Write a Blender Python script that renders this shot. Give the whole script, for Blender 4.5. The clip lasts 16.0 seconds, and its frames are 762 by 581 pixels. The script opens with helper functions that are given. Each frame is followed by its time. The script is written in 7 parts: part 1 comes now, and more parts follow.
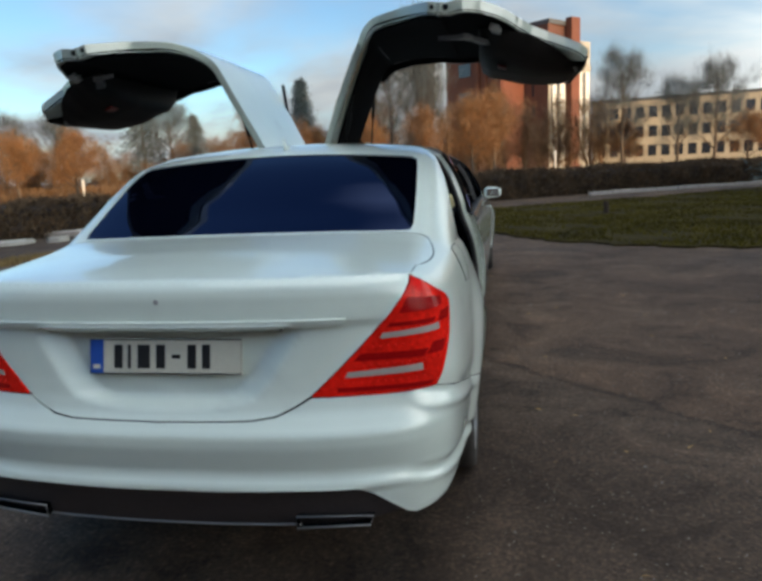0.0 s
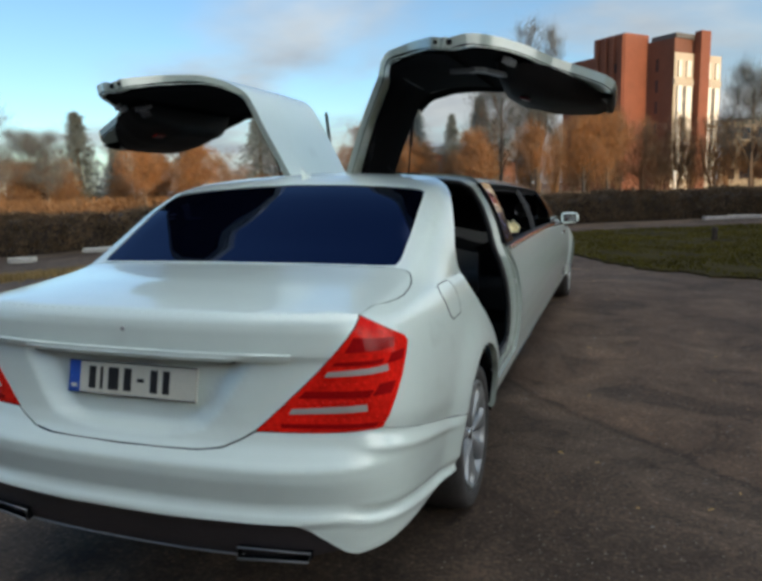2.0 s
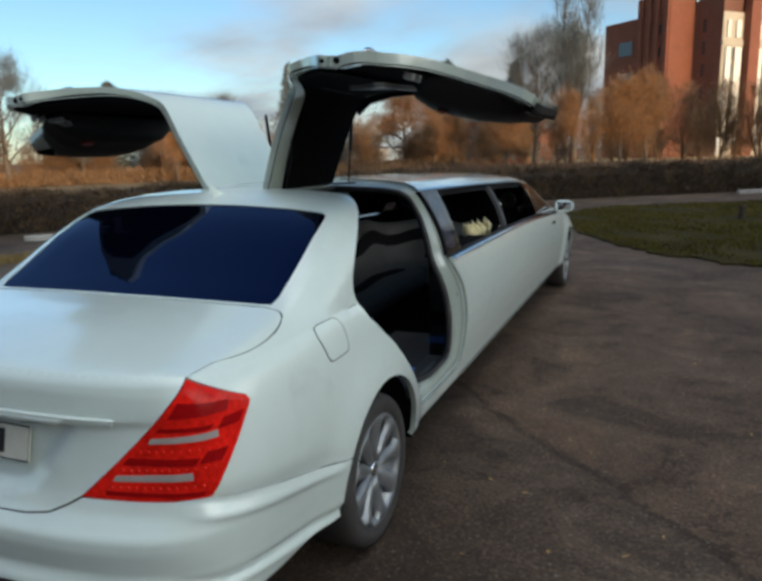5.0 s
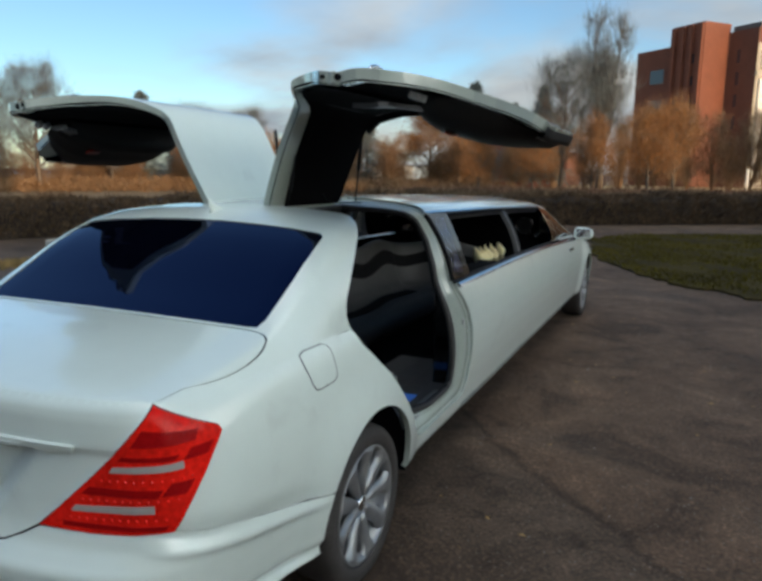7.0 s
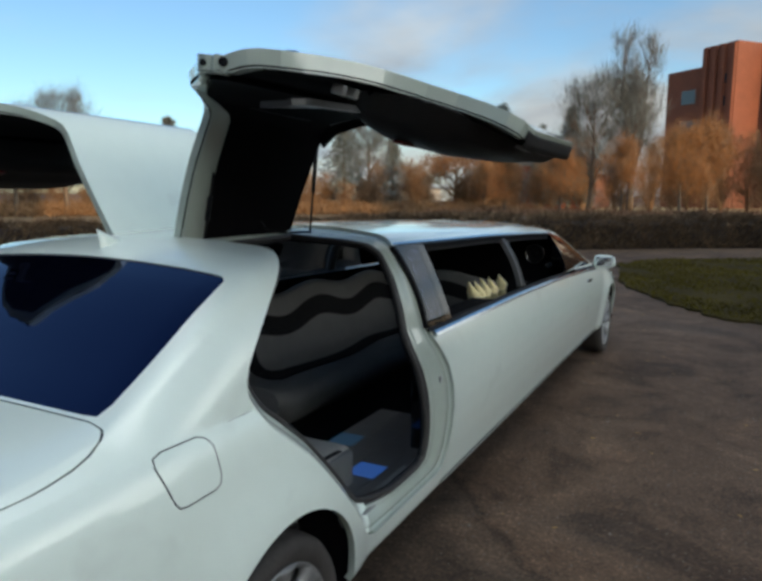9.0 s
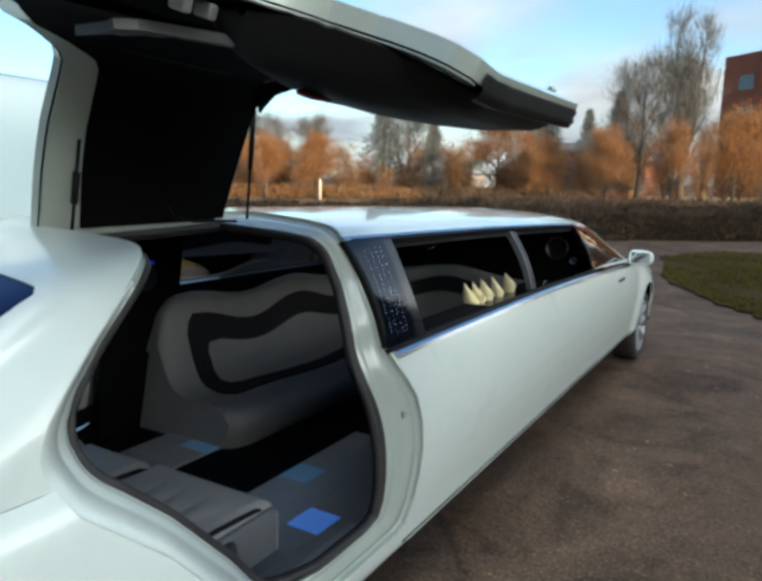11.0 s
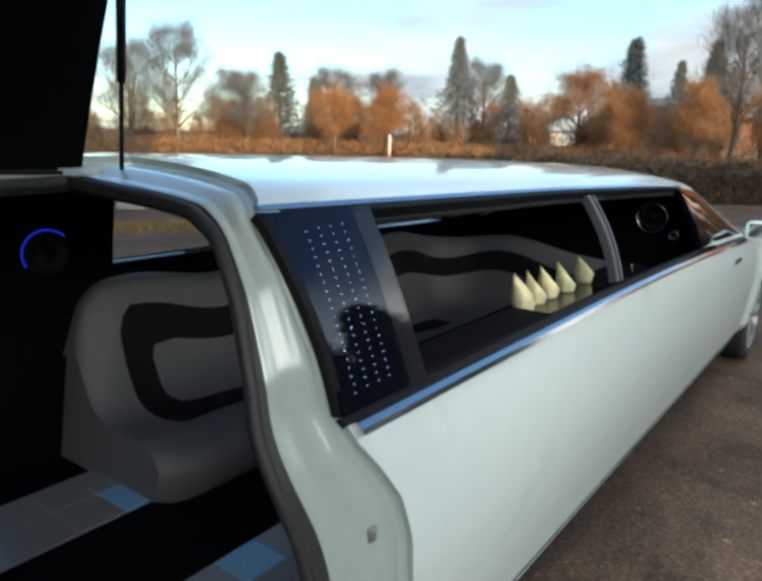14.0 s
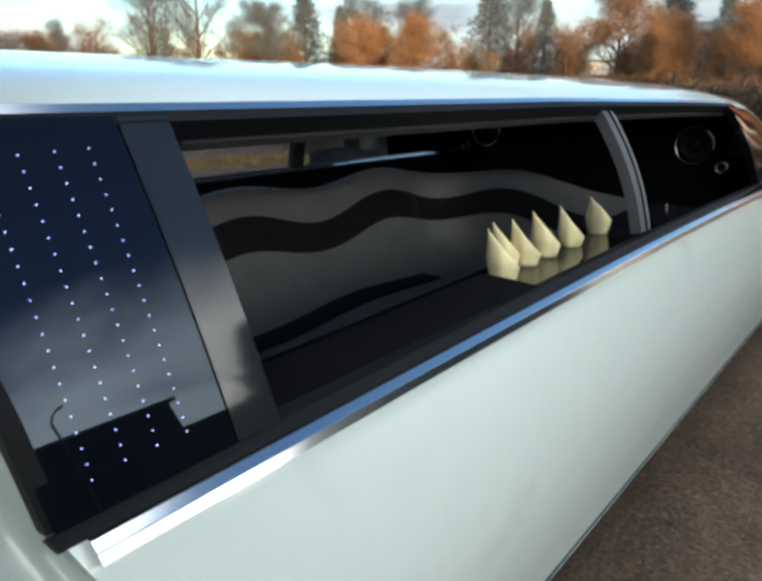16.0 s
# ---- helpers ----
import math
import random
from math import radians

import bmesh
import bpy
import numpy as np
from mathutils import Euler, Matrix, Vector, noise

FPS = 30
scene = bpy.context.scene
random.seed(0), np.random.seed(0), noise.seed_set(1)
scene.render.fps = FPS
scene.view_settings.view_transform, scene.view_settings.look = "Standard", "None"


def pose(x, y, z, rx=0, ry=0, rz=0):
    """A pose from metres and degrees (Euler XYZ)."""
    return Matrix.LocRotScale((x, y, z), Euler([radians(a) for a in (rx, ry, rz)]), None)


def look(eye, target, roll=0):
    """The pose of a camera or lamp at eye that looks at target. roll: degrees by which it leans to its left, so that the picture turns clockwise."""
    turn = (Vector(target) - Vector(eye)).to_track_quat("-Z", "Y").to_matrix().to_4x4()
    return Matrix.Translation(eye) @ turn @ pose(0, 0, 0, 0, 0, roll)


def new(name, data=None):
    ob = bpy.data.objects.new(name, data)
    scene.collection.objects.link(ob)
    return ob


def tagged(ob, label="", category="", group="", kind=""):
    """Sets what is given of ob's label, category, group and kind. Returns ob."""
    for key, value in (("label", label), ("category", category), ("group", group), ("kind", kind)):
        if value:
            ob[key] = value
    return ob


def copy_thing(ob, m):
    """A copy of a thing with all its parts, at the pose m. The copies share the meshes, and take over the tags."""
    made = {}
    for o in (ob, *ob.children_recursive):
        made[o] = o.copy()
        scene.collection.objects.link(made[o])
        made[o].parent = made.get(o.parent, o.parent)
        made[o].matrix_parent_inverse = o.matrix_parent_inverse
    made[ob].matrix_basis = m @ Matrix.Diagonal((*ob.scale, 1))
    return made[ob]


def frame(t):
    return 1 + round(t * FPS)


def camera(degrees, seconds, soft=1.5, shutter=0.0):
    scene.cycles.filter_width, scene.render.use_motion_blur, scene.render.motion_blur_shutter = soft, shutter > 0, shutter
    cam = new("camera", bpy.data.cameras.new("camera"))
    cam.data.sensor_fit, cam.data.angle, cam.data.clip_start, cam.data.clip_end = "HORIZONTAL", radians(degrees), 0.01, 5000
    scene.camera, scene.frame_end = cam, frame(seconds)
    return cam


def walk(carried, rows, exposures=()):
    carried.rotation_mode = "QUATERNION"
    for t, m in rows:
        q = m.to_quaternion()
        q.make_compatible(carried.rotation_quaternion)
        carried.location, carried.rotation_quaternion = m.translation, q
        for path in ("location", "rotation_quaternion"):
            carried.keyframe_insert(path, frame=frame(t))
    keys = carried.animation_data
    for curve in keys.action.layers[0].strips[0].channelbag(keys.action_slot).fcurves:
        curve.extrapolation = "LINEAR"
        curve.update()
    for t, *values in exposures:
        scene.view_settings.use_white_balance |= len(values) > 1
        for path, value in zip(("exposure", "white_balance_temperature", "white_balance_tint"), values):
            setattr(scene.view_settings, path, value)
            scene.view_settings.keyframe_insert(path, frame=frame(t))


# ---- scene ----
cam = camera(58.9, 16.0, 3.5)
PATH = [
    (0, (1.061, -1.879, 1.425), (0.706, 0.056, 1.065), -2.7),
    (0.5, (1.233, -1.802, 1.456), (0.743, 0.11, 1.13), -2.7),
    (1, (1.447, -1.76, 1.482), (0.803, 0.105, 1.154), -0.9),
    (1.5, (1.521, -1.74, 1.484), (0.875, 0.125, 1.163), -1.6),
    (2, (1.529, -1.741, 1.487), (0.867, 0.121, 1.18), -1.4),
    (2.5, (1.54, -1.739, 1.479), (0.873, 0.118, 1.154), -1.6),
    (3, (1.686, -1.709, 1.48), (0.931, 0.105, 1.106), -0.9),
    (3.5, (1.89, -1.644, 1.51), (1.171, 0.172, 1.075), -1.0),
    (4, (1.978, -1.494, 1.559), (1.279, 0.321, 1.095), -1.6),
    (4.5, (2.009, -1.371, 1.641), (1.312, 0.456, 1.222), -2.6),
    (5, (2.029, -1.331, 1.718), (1.267, 0.475, 1.317), -1.6),
    (7.5, (2.076, -1.028, 1.73), (1.253, 0.766, 1.405), 0.8),
    (8, (2.029, -0.788, 1.725), (1.196, 1.005, 1.429), 0.1),
    (8.5, (2.022, -0.586, 1.716), (1.162, 1.197, 1.428), -0.9),
    (9, (2.058, -0.345, 1.727), (1.154, 1.416, 1.441), 0.3),
    (11.5, (1.995, 0.637, 1.697), (0.965, 2.314, 1.341), 0.8),
    (12, (1.928, 0.845, 1.674), (0.879, 2.501, 1.274), 0.5),
    (12.5, (1.831, 1.045, 1.664), (0.783, 2.69, 1.22), -0.3),
    (13, (1.762, 1.221, 1.644), (0.638, 2.81, 1.185), 0.1),
    (13.5, (1.709, 1.394, 1.655), (0.528, 2.949, 1.222), 1.4),
    (14, (1.627, 1.546, 1.638), (0.462, 3.107, 1.184), 1.4),
    (14.5, (1.541, 1.704, 1.616), (0.404, 3.27, 1.112), -0.5),
    (15, (1.492, 1.889, 1.58), (0.322, 3.414, 1.026), -1.0),
    (15.5, (1.475, 2.083, 1.574), (0.255, 3.555, 0.987), 0.1),
    (16, (1.447, 2.237, 1.54), (0.238, 3.701, 0.909), 0.3),
]
walk(cam, [(t, look(eye, target, roll)) for t, eye, target, roll in PATH], [(0, -0.24), (5, -0.34), (9, -0.36), (11.5, 0.26), (16, 0.32)])

# ---- world, sun, exposure ----
SUN_FROM = Vector((0.80, -0.60, 0)).normalized()
SUN_UP = radians(5.5)
world = bpy.data.worlds.new("sky")
scene.world = world
world.use_nodes = True
wn, wl = world.node_tree.nodes, world.node_tree.links
wn.clear()
w_out = wn.new("ShaderNodeOutputWorld")
w_bg = wn.new("ShaderNodeBackground")
w_sky = wn.new("ShaderNodeTexSky")
w_sky.sky_type = "NISHITA"
w_sky.sun_disc = False
w_sky.sun_elevation = radians(16)
w_sky.sun_rotation = math.atan2(SUN_FROM.x, SUN_FROM.y)
w_sky.air_density, w_sky.dust_density, w_sky.ozone_density = 1.0, 0.3, 2.0
w_tc = wn.new("ShaderNodeTexCoord")


def w_math(op, a, b=None, c=None):
    k = wn.new("ShaderNodeMath")
    k.operation = op
    for i, v in enumerate((a, b, c)):
        if v is None:
            continue
        if isinstance(v, (int, float)):
            k.inputs[i].default_value = v
        else:
            wl.new(v, k.inputs[i])
    return k.outputs[0]


w_sep = wn.new("ShaderNodeSeparateXYZ")
wl.new(w_tc.outputs["Generated"], w_sep.inputs[0])
w_x, w_y, w_z = w_sep.outputs
w_h = w_math("MAXIMUM", w_z, 0.0)
# clouds lie on a flat layer, so they draw together towards the horizon
w_k = w_math("DIVIDE", 1.0, w_math("ADD", w_h, 0.16))
w_comb = wn.new("ShaderNodeCombineXYZ")
wl.new(w_math("MULTIPLY", w_x, w_k), w_comb.inputs[0])
wl.new(w_math("MULTIPLY", w_y, w_k), w_comb.inputs[1])
w_comb.inputs[2].default_value = 3.3
w_noise = wn.new("ShaderNodeTexNoise")
w_noise.inputs["Scale"].default_value, w_noise.inputs["Detail"].default_value, w_noise.inputs["Roughness"].default_value = 0.55, 6, 0.52
w_noise.inputs["Distortion"].default_value = 0.35
wl.new(w_comb.outputs[0], w_noise.inputs["Vector"])
w_bank = w_math("MULTIPLY", w_math("SUBTRACT", 0.30, w_h), 1.0)
w_mask = wn.new("ShaderNodeMapRange")
w_mask.interpolation_type = "SMOOTHSTEP"
w_mask.inputs["From Min"].default_value, w_mask.inputs["From Max"].default_value = 0.50, 0.74
w_sunside = w_math("MAXIMUM", w_math("ADD", w_math("MULTIPLY", w_x, SUN_FROM.x), w_math("MULTIPLY", w_y, SUN_FROM.y)), 0.0)
# a thin bright veil lies overhead; the clouds thin out away from the sun
w_cap = w_math("MULTIPLY", w_math("POWER", w_h, 8.0), 1.1)
w_open = w_math("MULTIPLY", w_math("MAXIMUM", w_math("MULTIPLY", w_x, -1.0), 0.0), 0.14)
wl.new(w_math("ADD", w_math("ADD", w_noise.outputs["Fac"], w_bank), w_math("ADD", w_math("MULTIPLY", w_sunside, 0.26), w_math("SUBTRACT", w_math("ADD", w_math("MULTIPLY", w_math("POWER", w_h, 3.0), 0.42), w_cap), w_open))), w_mask.inputs["Value"])
w_shade = wn.new("ShaderNodeTexNoise")
w_shade.inputs["Scale"].default_value, w_shade.inputs["Detail"].default_value = 1.3, 5
wl.new(w_comb.outputs[0], w_shade.inputs["Vector"])
w_ramp = wn.new("ShaderNodeValToRGB")
for e, (p, c) in zip(w_ramp.color_ramp.elements, ((0.30, (2.9, 3.40, 3.95)), (0.66, (5.2, 5.55, 5.6)))):
    e.position, e.color = p, (*c, 1)
wl.new(w_shade.outputs["Fac"], w_ramp.inputs[0])
# clouds are brighter overhead
w_h3 = w_math("POWER", w_h, 3.0)
# the open sky away from the sun is paler
w_pale = w_math("MULTIPLY", w_math("MAXIMUM", w_math("MULTIPLY", w_x, -1.0), 0.0), 0.16)
# the far cloud bank low over the horizon is greyer
w_far = w_math("MULTIPLY", w_math("MAXIMUM", w_math("SUBTRACT", 1.0, w_math("DIVIDE", w_h, 0.26)), 0.0), -0.32)
w_gain = w_math("ADD", w_math("ADD", w_math("ADD", 1.0, w_pale), w_far), w_math("ADD", w_math("MULTIPLY", w_h, 0.5), w_math("MULTIPLY", w_h3, 1.6)))
w_scale = wn.new("ShaderNodeVectorMath")
w_scale.operation = "SCALE"
wl.new(w_ramp.outputs[0], w_scale.inputs[0])
wl.new(w_gain, w_scale.inputs["Scale"])
w_glow = wn.new("ShaderNodeVectorMath")
w_glow.operation = "SCALE"
w_glow.inputs[0].default_value = (49.0, 50.0, 46.0)
# broad bright haze on the sun's side
w_wide = w_math("MAXIMUM", w_math("DIVIDE", w_math("ADD", w_math("ADD", w_math("MULTIPLY", w_x, 0.985), w_math("MULTIPLY", w_y, -0.15)), 0.02), 1.02), 0.0)
w_low = w_math("ADD", 0.62, w_math("MULTIPLY", w_h, 0.75))
wl.new(w_math("MULTIPLY", w_math("POWER", w_wide, 1.35), w_low), w_glow.inputs["Scale"])
w_cloud = wn.new("ShaderNodeVectorMath")
wl.new(w_scale.outputs[0], w_cloud.inputs[0])
wl.new(w_glow.outputs[0], w_cloud.inputs[1])
w_mix = wn.new("ShaderNodeMix")
w_mix.data_type = "RGBA"
wl.new(w_mask.outputs[0], w_mix.inputs["Factor"])
w_clear = wn.new("ShaderNodeVectorMath")
w_clear.operation = "MULTIPLY"
w_clear.inputs[1].default_value = (1.03, 1.25, 1.36)
wl.new(w_sky.outputs[0], w_clear.inputs[0])
wl.new(w_clear.outputs[0], w_mix.inputs["A"])
wl.new(w_cloud.outputs[0], w_mix.inputs["B"])
w_bg.inputs["Strength"].default_value = 0.15
wl.new(w_mix.outputs["Result"], w_bg.inputs[0])
wl.new(w_bg.outputs[0], w_out.inputs[0])
sun = new("sun", bpy.data.lights.new("sun", "SUN"))
sun.data.energy, sun.data.angle, sun.data.color = 4.8, radians(0.6), (1.0, 0.66, 0.34)
sun.matrix_world = look((SUN_FROM * 60) + Vector((0, 0, 60 * math.tan(SUN_UP))), (0, 0, 0))
# ---- materials ----
def mat(name, color, rough=0.6, metal=0.0, vary=0.0, scale=6.0, bump=0.0, bump_scale=40.0, coat=0.0, spec=0.5, rand=0.0):
    """A principled material; vary mottles the colour at two scales, bump gives fine relief, rand shifts each object's tone."""
    m = bpy.data.materials.new(name)
    m.use_nodes = True
    n, l = m.node_tree.nodes, m.node_tree.links
    b = n["Principled BSDF"]
    b.inputs["Roughness"].default_value, b.inputs["Metallic"].default_value = rough, metal
    b.inputs["Coat Weight"].default_value, b.inputs["Coat Roughness"].default_value = coat, 0.04
    b.inputs["Specular IOR Level"].default_value = spec
    b.inputs["Base Color"].default_value = (*color, 1)
    tc = n.new("ShaderNodeTexCoord")
    if vary or rand:
        n1, n2 = n.new("ShaderNodeTexNoise"), n.new("ShaderNodeTexNoise")
        n1.inputs["Scale"].default_value, n2.inputs["Scale"].default_value = scale, scale * 9
        n1.inputs["Detail"].default_value, n2.inputs["Detail"].default_value = 4, 3
        add = n.new("ShaderNodeMath"); add.operation = "ADD"
        l.new(tc.outputs["Object"], n1.inputs["Vector"]); l.new(tc.outputs["Object"], n2.inputs["Vector"])
        l.new(n1.outputs["Fac"], add.inputs[0]); l.new(n2.outputs["Fac"], add.inputs[1])
        value = add.outputs[0]
        if rand:
            info, ma = n.new("ShaderNodeObjectInfo"), n.new("ShaderNodeMath")
            ma.operation = "MULTIPLY_ADD"
            l.new(info.outputs["Random"], ma.inputs[0]); ma.inputs[1].default_value = rand
            l.new(value, ma.inputs[2]); value = ma.outputs[0]
        ramp = n.new("ShaderNodeMapRange")
        ramp.inputs["From Min"].default_value, ramp.inputs["From Max"].default_value = 0.6, 1.4 + rand
        ramp.inputs["To Min"].default_value, ramp.inputs["To Max"].default_value = 1 - vary, 1 + vary
        l.new(value, ramp.inputs["Value"])
        mul = n.new("ShaderNodeVectorMath"); mul.operation = "SCALE"
        mul.inputs[0].default_value = color
        l.new(ramp.outputs[0], mul.inputs["Scale"]); l.new(mul.outputs[0], b.inputs["Base Color"])
    if bump:
        nb, bp = n.new("ShaderNodeTexNoise"), n.new("ShaderNodeBump")
        nb.inputs["Scale"].default_value, nb.inputs["Detail"].default_value = bump_scale, 5
        bp.inputs["Strength"].default_value, bp.inputs["Distance"].default_value = bump, 0.01
        l.new(tc.outputs["Object"], nb.inputs["Vector"]); l.new(nb.outputs["Fac"], bp.inputs["Height"])
        l.new(bp.outputs[0], b.inputs["Normal"])
    return m


def glass(name, tint, rough=0.0, alpha_mix=0.5):
    """Thin tinted glass: a clear tinted pane with a real glossy surface."""
    m = bpy.data.materials.new(name)
    m.use_nodes = True
    n, l = m.node_tree.nodes, m.node_tree.links
    n.clear()
    out, tr, gl, mx, fr = (n.new("ShaderNode" + k) for k in ("OutputMaterial", "BsdfTransparent", "BsdfGlossy", "MixShader", "Fresnel"))
    tr.inputs[0].default_value = (*tint, 1)
    gl.inputs["Roughness"].default_value = rough
    fr.inputs["IOR"].default_value = 1.33
    l.new(fr.outputs[0], mx.inputs[0]); l.new(tr.outputs[0], mx.inputs[1]); l.new(gl.outputs[0], mx.inputs[2])
    l.new(mx.outputs[0], out.inputs[0])
    return m


M_PAINT = mat("white_pearl_paint", (0.700, 0.775, 0.712), 0.28, 0.0, 0.025, 1.3, 0.0, coat=1.0)
def smudge(m, color, where, amount):
    """Faint grey smudges of road dirt and a fine dust towards the foot of a painted surface."""
    n, l = m.node_tree.nodes, m.node_tree.links
    b = n["Principled BSDF"]
    src = b.inputs["Base Color"].links[0].from_socket
    tc = n.new("ShaderNodeTexCoord")
    k, r, x = n.new("ShaderNodeTexNoise"), n.new("ShaderNodeMapRange"), n.new("ShaderNodeMix")
    k.inputs["Scale"].default_value, k.inputs["Detail"].default_value, k.inputs["Distortion"].default_value = where, 3, 0.4
    r.inputs["From Min"].default_value, r.inputs["From Max"].default_value, r.inputs["To Max"].default_value = 0.62, 0.76, amount
    l.new(tc.outputs["Object"], k.inputs["Vector"]); l.new(k.outputs["Fac"], r.inputs["Value"])
    x.data_type = "RGBA"
    x.inputs["B"].default_value = (*color, 1)
    l.new(r.outputs[0], x.inputs["Factor"]); l.new(src, x.inputs["A"])
    l.new(x.outputs["Result"], b.inputs["Base Color"])
    rr = n.new("ShaderNodeMapRange")
    rr.inputs["To Min"].default_value, rr.inputs["To Max"].default_value = b.inputs["Roughness"].default_value, 0.5
    l.new(r.outputs[0], rr.inputs["Value"]); l.new(rr.outputs[0], b.inputs["Roughness"])


smudge(M_PAINT, (0.34, 0.35, 0.33), 3.4, 0.22)
# the body paint over again, darkened for the shade of edges and openings
M_PAINT_SHADED = mat("satin_white_paint_shaded", (0.40, 0.45, 0.395), 0.16, 0.0, 0.04, 3, coat=0.8)
M_BLACK = mat("black_plastic", (0.008, 0.008, 0.009), 0.55, 0, 0.2, 8, 0.15, 300, spec=0.15)
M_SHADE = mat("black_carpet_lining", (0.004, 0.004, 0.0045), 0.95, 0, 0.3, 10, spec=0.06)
M_RUBBER = mat("tyre_rubber", (0.045, 0.039, 0.035), 0.75, 0, 0.3, 9, 0.3, 120)
M_SEAL = mat("grey_door_seal", (0.027, 0.0245, 0.0235), 0.6, 0, 0.15, 14)
M_ALLOY = mat("silver_alloy", (0.33, 0.335, 0.335), 0.36, 0.65, 0.10, 20)
M_CHROME = mat("chrome", (0.70, 0.71, 0.73), 0.13, 1.0, 0.03, 20)
M_DIFF = mat("dark_brown_diffuser_plastic", (0.030, 0.024, 0.024), 0.5, 0, 0.25, 9, 0.2, 200)
M_REARGLASS = mat("dark_tinted_glass_sky_blue", (0.0008, 0.0012, 0.004), 0.03, 0.0, spec=1.0)
# the blue of the reflected sky is put into the specular tint
M_REARGLASS.node_tree.nodes["Principled BSDF"].inputs["Specular Tint"].default_value = (0.09, 0.27, 1.0, 1)
M_PANELGLASS = mat("black_mirror_glass", (0.003, 0.004, 0.006), 0.02, 0.0, spec=0.42)
# the mirrored sky is made bluer here too, by the tint
M_PANELGLASS.node_tree.nodes["Principled BSDF"].inputs["Specular Tint"].default_value = (0.62, 0.78, 1.0, 1)
M_CLEAR = glass("side_window_glass", (0.80, 0.80, 0.78))
M_CLEARIN = bpy.data.materials.new("window_tint")
M_CLEARIN.use_nodes = True
_n = M_CLEARIN.node_tree.nodes
_n.clear()
_o, _t = _n.new("ShaderNodeOutputMaterial"), _n.new("ShaderNodeBsdfTransparent")
_t.inputs[0].default_value = (0.9, 0.9, 0.9, 1)
M_CLEARIN.node_tree.links.new(_t.outputs[0], _o.inputs[0])
M_LEATHER = mat("grey_leather", (0.120, 0.120, 0.116), 0.55, 0, 0.12, 9, 0.2, 90)
M_LEATHER_PALE = mat("pale_grey_leather", (0.235, 0.228, 0.218), 0.55, 0, 0.10, 9, 0.15, 90, spec=0.25)
M_LEATHER_DARK = mat("black_leather", (0.012, 0.012, 0.013), 0.45, 0, 0.2, 9, 0.3, 60)


OIL_A, OIL_B = (-0.52, 0.28, 0.0), (-0.62, 0.08, 0.0)


